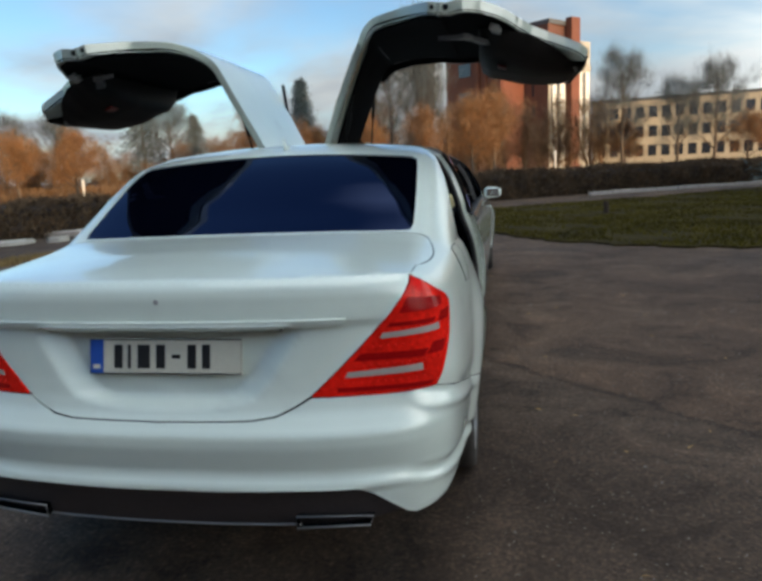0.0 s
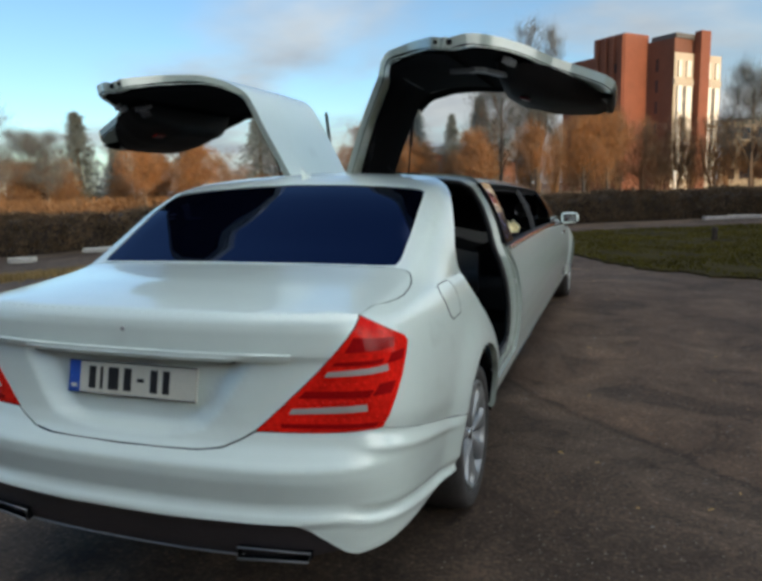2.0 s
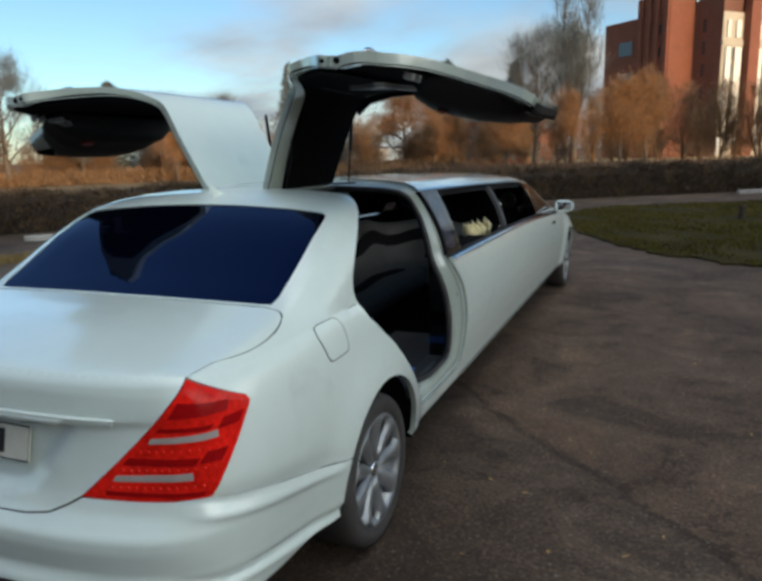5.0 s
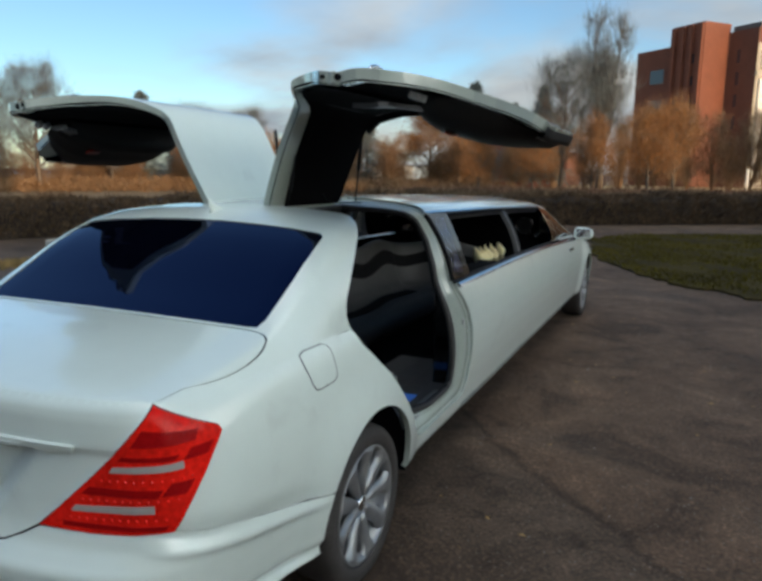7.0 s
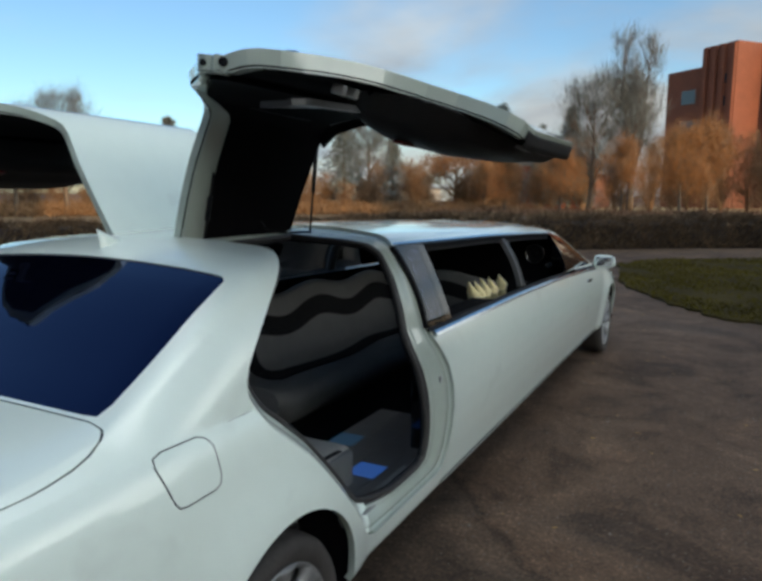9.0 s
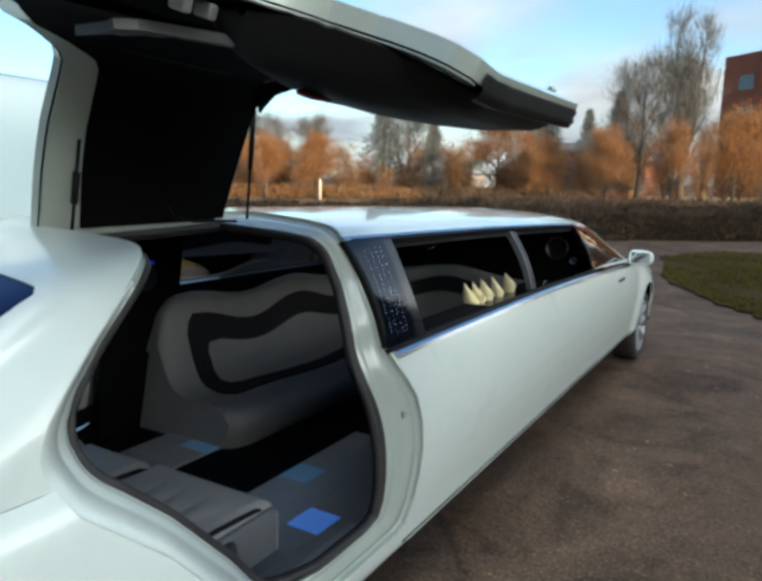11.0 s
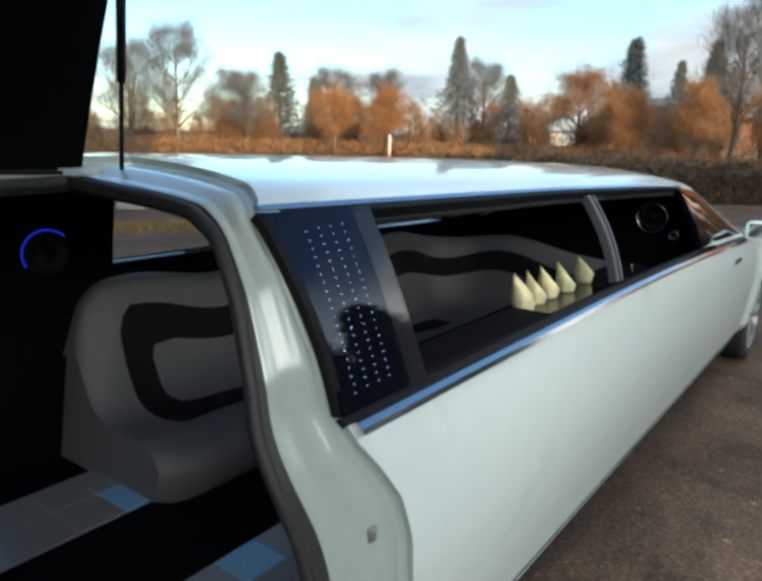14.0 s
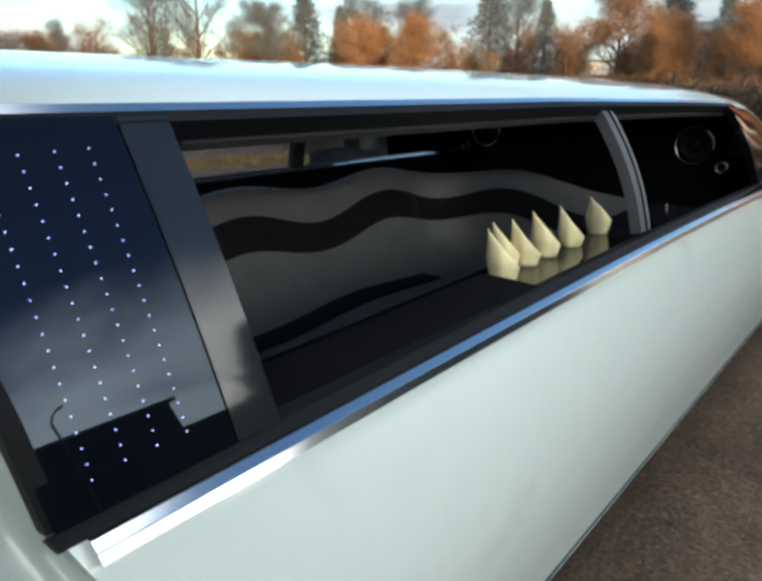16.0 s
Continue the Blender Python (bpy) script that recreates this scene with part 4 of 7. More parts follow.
    grip = [(0.872, 1.375, 1.085), (0.905, 1.38, 1.095), (0.924, 1.405, 1.102), (0.930, 1.45, 1.105), (0.924, 1.495, 1.102), (0.905, 1.52, 1.095), (0.872, 1.525, 1.085)]
    part("door_handle", tube_bm([(sign * (x - HINGE.x), y, z - HINGE.z) for x, y, z in grip], 0.009, 8), M_CHROME, door, "chrome bow handle", True)
    # dark rubber trim round the lower and front edges
    rim = [door_skirt(s_at(y), z) for y, z in [(1.74, 0.412), (1.87, 0.408), (2.0, 0.412), (2.2, 0.412), (2.40, 0.412), (2.46, 0.425)] + DOOR_F_LOW[1:]] + [upper(y, q) for y, q in DOOR_F_UP[::-1][:5]]
    rim = resample_line(rim, 90)
    V, F = [], []
    for i, p in enumerate(rim):
        inw = Vector((-1, 0, 0.08 if p[2] < 1.0 else -0.5)).normalized()
        out = Vector((0, p[1] - 2.04, (p[2] - 0.95) * 0.9 if p[1] < 2.44 else 0.0)).normalized()
        for d, o in ((0.016, 0.003), (0.024, 0.009), (0.040, 0.006), (0.048, 0.013), (0.070, 0.005), (0.070, -0.02)):
            v = Vector(p) + inw * d + out * o
            V.append((sign * (v.x - HINGE.x), v.y, v.z - HINGE.z))
        if i:
            for k in range(5):
                a0, b0 = (i - 1) * 6 + k, i * 6 + k
                F.append((a0, a0 + 1, b0 + 1, b0))
    mesh_object("edge_trim", V, F, M_BLACK, door, "black rubber edge trim")
    px, py, pz = door_skirt(s_at(1.74), 0.80)
    part("red_marker_lamp", box_bm(0.012, 0.085, 0.044, (sign * (px - 0.188 - HINGE.x), py - 0.004, pz - HINGE.z), 0.004), M_DARKRED, door, "small dark red marker lamp")
    low_trim = [(s_at(y), 0.525) for y in np.linspace(1.80, 2.46, 14)] + [(s_at(y), 0.432) for y in np.linspace(2.44, 1.83, 14)]
    shell("lower_trim", [patch(lambda a, b: (lambda p: (sign * (p[0] - 0.075 - HINGE.x), p[1], p[2] - HINGE.z))(door_skirt(a, b)), low_trim, step=(0.05, 0.03))], 0.012, [M_TRIMGREY] * 3, door, "grey lower door trim", lambda c: c + np.array((sign * 1.0, 0, 0)))
    for y0, z0 in ((1.372, 0.872), (1.425, 0.862)):
        px, py, pz = door_skirt(s_at(y0), z0)
        part("latch", box_bm(0.03, 0.022, 0.045, (sign * (px - 0.075 - HINGE.x), py, pz - HINGE.z), 0.006), M_ALLOY, door, "small bright door latch")
    return door


doors = [door_parts(1), door_parts(-1)]

# ---- wheels ----
def wheel(y, sign):
    w = part("wheel", lathe_bm([(0.245, -0.105), (0.285, -0.115), (0.318, -0.112), (0.333, -0.09), (0.338, -0.05), (0.338, 0.05), (0.333, 0.09), (0.318, 0.112), (0.285, 0.115), (0.245, 0.105), (0.235, 0.0), (0.245, -0.105)], 56), M_RUBBER, car, "black tyre on a silver alloy wheel", True)
    w.location = (sign * 0.815, y, 0.338)
    rim = part("rim", lathe_bm([(0.246, 0.098), (0.252, 0.104), (0.250, 0.110), (0.238, 0.106), (0.228, 0.085), (0.220, -0.02), (0.05, -0.03), (0.0, -0.03)], 48), M_ALLOY, w, "silver alloy rim", True)
    disc = part("brake_disc", lathe_bm([(0.17, -0.005), (0.17, 0.01), (0.06, 0.012)], 32), M_DIFF, w, "dark brake disc")
    for k in range(9):
        a = 2 * math.pi * k / 9
        bm = bmesh.new()
        rows = []
        for r, half, h in ((0.040, 0.0125, 0.084), (0.09, 0.0270, 0.086), (0.14, 0.035, 0.090), (0.172, 0.032, 0.094), (0.202, 0.036, 0.098), (0.224, 0.056, 0.101), (0.240, 0.078, 0.103)):
            row = []
            for side, dh in ((-1, -0.010), (-0.55, 0.004), (0, 0.008), (0.55, 0.004), (1, -0.010)):
                u, v = r, side * half
                row.append(bm.verts.new((h + dh, u * math.cos(a) - v * math.sin(a), u * math.sin(a) + v * math.cos(a))))
            rows.append(row)
        for i in range(len(rows) - 1):
            for j in range(4):
                bm.faces.new((rows[i][j], rows[i][j + 1], rows[i + 1][j + 1], rows[i + 1][j]))
        ext = bmesh.ops.extrude_face_region(bm, geom=bm.faces[:])
        bmesh.ops.translate(bm, vec=(-0.025, 0, 0), verts=[v for v in ext["geom"] if isinstance(v, bmesh.types.BMVert)])
        part("spoke", bm, M_ALLOY, w, "", True)
    part("hub_cap", lathe_bm([(0.0, 0.092), (0.028, 0.090), (0.036, 0.082), (0.038, 0.06)], 24), M_CHROME, w, "", True)
    if sign < 0:
        w.rotation_euler = (0, 0, math.pi)
    return w


for y in (1.215, 7.30):
    for sign in (1, -1):
        wheel(y, sign)
# ---- the limousine: outside details ----
def mirrored(fn):
    def g(a, b):
        x, y, z = fn(a, b)
        return (-x, y, z)
    return g


def strip(name, fn, outer, thick, material, label="", parent=None, step=(0.05, 0.05), inner=None):
    return shell(name, [patch(fn, outer, step=step)], thick, [material, inner or material, inner or material], parent or car, label, spine)


def resample(pts, n, closed=True):
    p = np.array(pts, float)
    if closed:
        p = np.vstack([p, p[:1]])
    d = np.concatenate([[0], np.cumsum(np.linalg.norm(np.diff(p, axis=0), axis=1))])
    t = np.linspace(0, d[-1], n, endpoint=not closed)
    return np.stack([np.interp(t, d, p[:, k]) for k in range(3)], 1)


def opening_loop(r_low, f_low, r_up, f_up):
    up = [upper(y, q) for y, q in r_up] + [upper(y, q) for y, q in f_up]
    low = [skirt(s_at(y), z) for y, z in r_low + f_low]
    return up + low[::-1]


M_RAIL = mat("dark_grey_trim", (0.030, 0.030, 0.033), 0.6, 0, 0.15, 12)
M_DIVIDER = mat("dark_grey_divider_trim", (0.085, 0.085, 0.088), 0.5, 0, 0.1, 12)
M_SILL = mat("grey_sill_rubber", (0.16, 0.165, 0.165), 0.55, 0, 0.1, 12)
for sign in (1, -1):
    outer3 = resample(opening_loop(DOOR_R_LOW, DOOR_F_LOW, DOOR_R_UP, JAMB_F_UP), 240)
    # the left opening has a narrow front jamb behind the speaker pillar
    f_low = SEAL_F_LOW if sign > 0 else [(y - 0.045, max(z, 0.505)) for y, z in DOOR_F_LOW[1:]]
    f_up = SEAL_F_UP if sign > 0 else [(y - 0.03, max(q, 0.30)) for y, q in DOOR_F_UP]
    inner3 = resample(opening_loop(SEAL_R_LOW, f_low, SEAL_R_UP, f_up), 400)
    # pair each outer point with the inner point that lies nearest across the frame
    pick = []
    for p in outer3:
        d = np.linalg.norm(inner3 - p, axis=1)
        pick.append(int(np.argmin(d)))
    pick = np.array(pick)
    mate = inner3[pick]
    mate = (np.roll(mate, 1, 0) + 2 * mate + np.roll(mate, -1, 0)) / 4
    # the rear flange of the opening runs deeper into the car
    deepen = np.clip((2.0 - mate[:, 1]) / 0.4, 0, 1) * np.clip((1.50 - mate[:, 2]) / 0.2, 0, 1)
    mate = mate + deepen[:, None] * np.array((-0.095, 0.095, 0.0))
    out_dir = outer3 - np.array((0.15, 0, 0.9))
    out_dir[:, 1] = 0
    out_dir /= np.linalg.norm(out_dir, axis=1, keepdims=True)
    prof = [(0.0, 0.014), (0.03, 0.022), (0.08, 0.024), (0.14, 0.018), (0.30, 0.017), (0.48, 0.022), (0.58, 0.035), (0.64, 0.037), (0.78, 0.033), (0.83, 0.038), (0.90, 0.046), (1.0, 0.050)]
    n = len(outer3)
    for name, lab, material, sect in (("door_jamb", "satin white door jamb, shade put into its paint", M_PAINT_SHADED, prof[:10]), ("seal_lip", "brown-grey rubber lip round the door opening", M_SEAL, prof[9:])):
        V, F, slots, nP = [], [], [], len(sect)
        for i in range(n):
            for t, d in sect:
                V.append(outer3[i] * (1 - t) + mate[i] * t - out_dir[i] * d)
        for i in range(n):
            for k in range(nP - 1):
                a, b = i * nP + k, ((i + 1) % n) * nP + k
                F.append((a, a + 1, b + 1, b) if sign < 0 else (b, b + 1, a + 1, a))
                # the rear takes the body paint; elsewhere the jamb stays darkened and the lip rubber
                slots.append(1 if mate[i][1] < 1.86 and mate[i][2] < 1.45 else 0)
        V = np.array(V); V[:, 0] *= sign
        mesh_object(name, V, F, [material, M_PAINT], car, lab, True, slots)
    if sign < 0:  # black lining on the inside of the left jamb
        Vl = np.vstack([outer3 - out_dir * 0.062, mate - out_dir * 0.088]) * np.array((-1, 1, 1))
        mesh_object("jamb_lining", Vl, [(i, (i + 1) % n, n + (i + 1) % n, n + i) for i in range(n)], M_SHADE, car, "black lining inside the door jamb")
    ring = mate - out_dir * 0.048
    ring[:, 0] *= sign
    part("door_seal", tube_bm([tuple(p) for p in ring[::2]], 0.013, 8, closed=True), M_SEAL, car, "grey rubber door seal", True)
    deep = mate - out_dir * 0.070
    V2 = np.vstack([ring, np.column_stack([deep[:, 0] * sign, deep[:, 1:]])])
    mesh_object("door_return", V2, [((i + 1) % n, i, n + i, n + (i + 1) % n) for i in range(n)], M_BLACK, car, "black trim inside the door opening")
    # striker on the front jamb and catch on the rear one
    part("striker", box_bm(0.02, 0.026, 0.032, (sign * 0.914, 2.487, 0.873), 0.006), M_ALLOY, car, "small bright door striker")
    part("door_catch", tube_bm([(sign * 0.868, 1.452, 0.862), (sign * 0.888, 1.446, 0.864), (sign * 0.889, 1.462, 0.850), (sign * 0.870, 1.468, 0.846)], 0.004), M_ALLOY, car, "small bright door catch")
    part("sill_plate", box_bm(0.07, 0.62, 0.012, (sign * 0.85, 2.0, 0.497), 0.004), M_SILL, car, "grey sill plate")
    # gas struts
    for y, lean, z0, z1, top in ((1.668, 0.10, 1.62, 1.71, 1.80), (2.412, 0.045, 1.73, 1.96, 1.97)):
        x0 = 0.256
        def on(z):
            return (sign * (x0 + lean * (z - 1.55) / 0.45), y, z)
        st = part("gas_strut", tube_bm([on(1.545), on(top)], 0.005, 8), M_BLACK, car, "thin gas strut", True)
        part("cylinder", tube_bm([on(z0), on(z1)], 0.0105, 10), M_BLACK, st, "black strut cylinder", True)
    part("door_cable", tube_bm([(sign * 0.25, 2.03, 1.60), (sign * 0.27, 2.04, 1.565), (sign * 0.33, 2.07, 1.555), (sign * 0.40, 2.20, 1.553)], 0.005, 6), M_BLACK, car, "black cable to the door", True)

# window trims, glass and the light panel
M_POST = mat("grey_gloss_post", (0.016, 0.016, 0.018), 0.06, 0, 0.1, 6, spec=0.6)
side = offset(upper, 0.0)
LED_EDGE = lambda q: 2.668 - 0.022 * (1.95 - q) / 0.87


def flat_upper(y, q):
    """The greenhouse side with nearly flat glass set into it: a chord with a slight, even bow."""
    k = (q - 1.085) / 0.845
    lo, top, hi = (np.array(upper(y, v)) for v in (1.085, 1.51, 1.93))
    rise = top - (lo + hi) / 2
    return tuple(lo + (hi - lo) * k + rise * 4 * k * (1 - k) * 0.30)


for sign in (1, -1):
    up = (lambda f: f) if sign > 0 else mirrored
    strip("roof_chrome", up(offset(upper, 0.005)), [(y, 1.075) for y in np.linspace(2.40, 5.5, 40)] + [(y, 1.048) for y in np.linspace(5.49, 2.395, 40)], 0.008, M_CHROME, "chrome strip under the roof edge", step=(0.08, 0.05))
    low = (lambda s, z: skirt(s, z)) if sign > 0 else mirrored(skirt)
    foot = [(s, top_z(s) + 0.002) for s in belt_cut(2.445, 6.70, 60)] + [(s, top_z(s) - 0.012) for s in belt_cut(2.452, 6.70, 60)[::-1]]
    strip("belt_seal", up(offset(skirt, 0.006)), foot, 0.012, M_BLACK, "black seal above the chrome strip", step=(0.09, 0.012))
    # a slim chrome bar of two facets: one looks up to the sky, one outward
    bar_pts, bar_faces = [], []
    for k, y in enumerate(belt_cut(2.478, 6.70, 140)):
        for drop, out in ((0.012, 0.004), (0.015, 0.011), (0.0225, 0.0165), (0.024, 0.0170), (0.036, 0.0172), (0.038, 0.004)):
            bar_pts.append(up(offset(skirt, out))(y, top_z(y) - drop))
        if k:
            a = 6 * (k - 1)
            bar_faces += [(a + j, a + j + 1, a + j + 7, a + j + 6) for j in range(5)]
    bar_faces = bar_faces if sign > 0 else [f[::-1] for f in bar_faces]
    mesh_object("belt_chrome", np.array(bar_pts), bar_faces, M_CHROME, car, "chrome strip below the side windows", False)
    rise = 0.0135 if sign > 0 else 0.007
    seal = [(y, q_of_z(y, sec(y)[1] + rise)) for y in np.linspace(2.46, 5.52, 30)] + [(y, q_of_z(y, sec(y)[1] + 0.003)) for y in np.linspace(5.52, 2.46, 30)]
    strip("window_seal", up(offset(upper, 0.004)), seal, 0.036, M_BLACK, "black seal along the window foot", step=(0.09, 0.03))
    rear_trim = [(2.446, 1.97), (2.466, 1.97), (2.451, 1.7), (2.426, 1.35), (2.408, 1.08), (2.386, 1.08), (2.405, 1.35), (2.430, 1.7)]
    strip("window_edge_trim", up(offset(upper, 0.0015)), rear_trim, 0.02, M_BLACK, "black trim at the window edge", step=(0.02, 0.05))
    panel = [(2.453, 1.97)] + [(LED_EDGE(q), q) for q in (1.97, 1.7, 1.4, 1.085)] + [(2.395, 1.085), (2.413, 1.35), (2.438, 1.7)]
    led = strip("light_panel", up(offset(flat_upper, 0.006)), panel, 0.02, M_PANELGLASS, "black glass panel with rows of tiny lights", step=(0.04, 0.06))
    post = [(LED_EDGE(q) + 0.004, q) for q in (1.97, 1.7, 1.4, 1.085)] + [(LED_EDGE(q) + 0.070, q) for q in (1.085, 1.4, 1.7, 1.97)]
    strip("window_post", up(offset(flat_upper, 0.005)), post, 0.02, M_POST, "dark grey glossy window post", step=(0.04, 0.06))
    M_LED = M_LED if sign < 0 else bpy.data.materials.new("tiny_blue_white_light")
    if sign > 0:
        M_LED.use_nodes = True
        eb = M_LED.node_tree.nodes["Principled BSDF"]
        eb.inputs["Emission Color"].default_value, eb.inputs["Emission Strength"].default_value = (0.32, 0.40, 1.0, 1), 1.3
        for c in range(4):
            for r in range(20):
                y, z = 2.492 + 0.0375 * c + 0.006 * r / 19, 1.454 - 0.0159 * r - (0.004 if c == 0 else 0.0)
                p = offset(flat_upper, 0.007)(y, q_of_z(y, z))
                b = bmesh.new()
                bmesh.ops.create_icosphere(b, subdivisions=1, radius=0.0012, matrix=Matrix.Translation(p))
                part("light_dot", b, M_LED, led)
    if sign < 0:  # the right windows are lowered
        pane = [(LED_EDGE(q) + 0.07, q) for q in (1.93, 1.7, 1.4, 1.085)] + [(y, 1.085) for y in np.linspace(2.85, 5.47, 20)] + [(y, q_of_z(y, sec(y)[1] + 0.02)) for y in np.linspace(5.50, 2.80, 20)]
        g = strip("side_window", up(offset(upper, -0.006)), pane, 0.004, M_CLEAR, "clear tinted side window", step=(0.12, 0.1), inner=M_CLEARIN)
        g.visible_shadow = False
    dy = 0.0 if sign > 0 else 0.25
    mid = [(4.09 + dy, 1.94), (4.128 + dy, 1.94), (4.108 + dy, 1.08), (4.07 + dy, 1.08)]
    divider = strip("window_divider", up(offset(upper, -0.014)), mid, 0.03, M_DIVIDER, "dark grey window divider", step=(0.03, 0.05))
    line = [(4.128 + dy, 1.94), (4.136 + dy, 1.94), (4.116 + dy, 1.08), (4.108 + dy, 1.08)]
    strip("seal", up(offset(upper, -0.010)), line, 0.03, M_BLACK, "thin black seal", divider, (0.03, 0.05))
    lip = [(4.136 + dy, 1.94), (4.162 + dy, 1.94), (4.142 + dy, 1.08), (4.116 + dy, 1.08)]
    strip("front_strip", up(offset(upper, -0.014)), lip, 0.03, M_SILL, "blue-grey front strip", divider, (0.03, 0.05))
    top_seal = [(y, 1.066) for y in np.linspace(2.45, 5.50, 24)] + [(y, 1.105) for y in np.linspace(5.50, 2.45, 24)]
    strip("window_top_seal", up(offset(upper, 0.003)), top_seal, 0.036, M_BLACK, "black seal along the window top", step=(0.1, 0.03))
    rail = [(y, 1.02) for y in np.linspace(2.75, 5.46, 24)] + [(y, 1.122) for y in np.linspace(5.46, 2.75, 24)]
    strip("roof_rail_lining", up(offset(upper, -0.034)), rail, 0.015, M_RAIL, "dark grey lining of the roof rail", step=(0.1, 0.06))
    front = [(y, q_of_z(y, sec(y)[1] + 0.02)) for y in np.linspace(5.60, 6.72, 12)] + [(6.45, 1.34), (6.2, 1.22), (5.95, 1.13), (5.75, 1.10), (5.50, 1.09)]
    strip("front_window", up(offset(upper, -0.004)), front, 0.005, M_PANELGLASS, "dark front side window", step=(0.1, 0.1))
    pil = [(5.43, q_of_z(5.43, sec(5.43)[1] + 0.02)), (5.60, q_of_z(5.60, sec(5.60)[1] + 0.02)), (5.54, 1.5), (5.50, 1.085), (5.40, 1.085), (5.41, 1.5)]
    strip("door_pillar", up(offset(upper, 0.004)), pil, 0.03, M_PANELGLASS, "black gloss pillar between the windows", step=(0.05, 0.08))
    part("door_handle", box_bm(0.022, 0.20, 0.026, (sign * 0.932, 6.12, 0.925), 0.008), M_CHROME, car, "chrome door handle")
    # outside mirror
    bm = bmesh.new()
    bmesh.ops.create_uvsphere(bm, u_segments=24, v_segments=16, radius=1.0)
    for v in bm.verts:
        c = v.co
        v.co = Vector((math.copysign(abs(c.x) ** 0.6, c.x) * 0.105, math.copysign(abs(c.y) ** 0.7, c.y) * 0.085 * (0.35 if c.y < 0 else 1.0), math.copysign(abs(c.z) ** 0.65, c.z) * 0.068 * (1 - 0.15 * c.x * sign)))
    bmesh.ops.translate(bm, vec=(sign * 0.955, 6.80, 1.045), verts=bm.verts)
    mir = part("door_mirror", bm, M_PAINT, car, "white outside mirror", True)
    part("mirror_glass", box_bm(0.16, 0.006, 0.095, (sign * 0.955, 6.771, 1.047), 0.002), M_CHROME, mir, "mirror glass")
    part("mirror_foot", box_bm(0.10, 0.06, 0.03, (sign * 0.875, 6.82, 1.0), 0.01), M_BLACK, mir, "black mirror foot")

# chrome edge along the sill
for sign in (1, -1):
    up = (lambda f: f) if sign > 0 else mirrored
    sill = [(s, 0.366) for s in belt_cut(2.55, 6.85, 30)] + [(s, 0.352) for s in belt_cut(2.55, 6.85, 30)[::-1]]
    strip("sill_strip", up(offset(skirt, 0.004)), sill, 0.006, M_PAINT, "white strip along the sill", step=(0.15, 0.014))
    part("sill_groove", tube_bm([up(offset(skirt, 0.001))(s, 0.372) for s in belt_cut(2.50, 6.86, 40)], 0.0035, 6), M_BLACK, car, "dark groove above the sill strip")

# fuel flap
FLY = 0.014
fl = [(s_at(0.765), 1.086), (s_at(0.792), 1.093), (s_at(0.895), 1.093), (s_at(0.918), 1.083), (s_at(0.932), 1.06), (s_at(0.930), 0.985), (s_at(0.922), 0.966), (s_at(0.905), 0.957), (s_at(0.815), 0.954), (s_at(0.795), 0.958), (s_at(0.784), 0.975), (s_at(0.760), 1.066)]
fl = [(fl[0][0] + (a - fl[0][0]) * 1.15 + FLY, b + 0.004) for a, b in fl]
strip("fuel_flap", offset(skirt, 0.0015), fl, 0.006, M_PAINT, "white fuel flap", step=(0.02, 0.02))
part("flap_gap", tube_bm([offset(skirt, 0.0)(s, z) for s, z in densify(fl, np.array((0.02, 0.02)))], 0.0024, 6, closed=True), M_BLACK, car, "dark gap round the fuel flap")

# lamp insides: pale strips and rows of small red lights
M_REDDOT = mat("bright_red_reflector", (0.78, 0.016, 0.010), 0.2, 0.0, 0.1, 30, spec=0.3)
M_DEEPRED = mat("deep_red_lens", (0.30, 0.004, 0.005), 0.15, 0.0, 0.2, 20, spec=0.15)


def lamp_inner(z):
    zs = [p[1] for p in lamp_in]
    return float(np.interp(z, zs, [p[0] for p in lamp_in]))


def lamp_outer(z):
    return float(np.interp(z, [p[1] for p in lamp_out], [p[0] for p in lamp_out]))


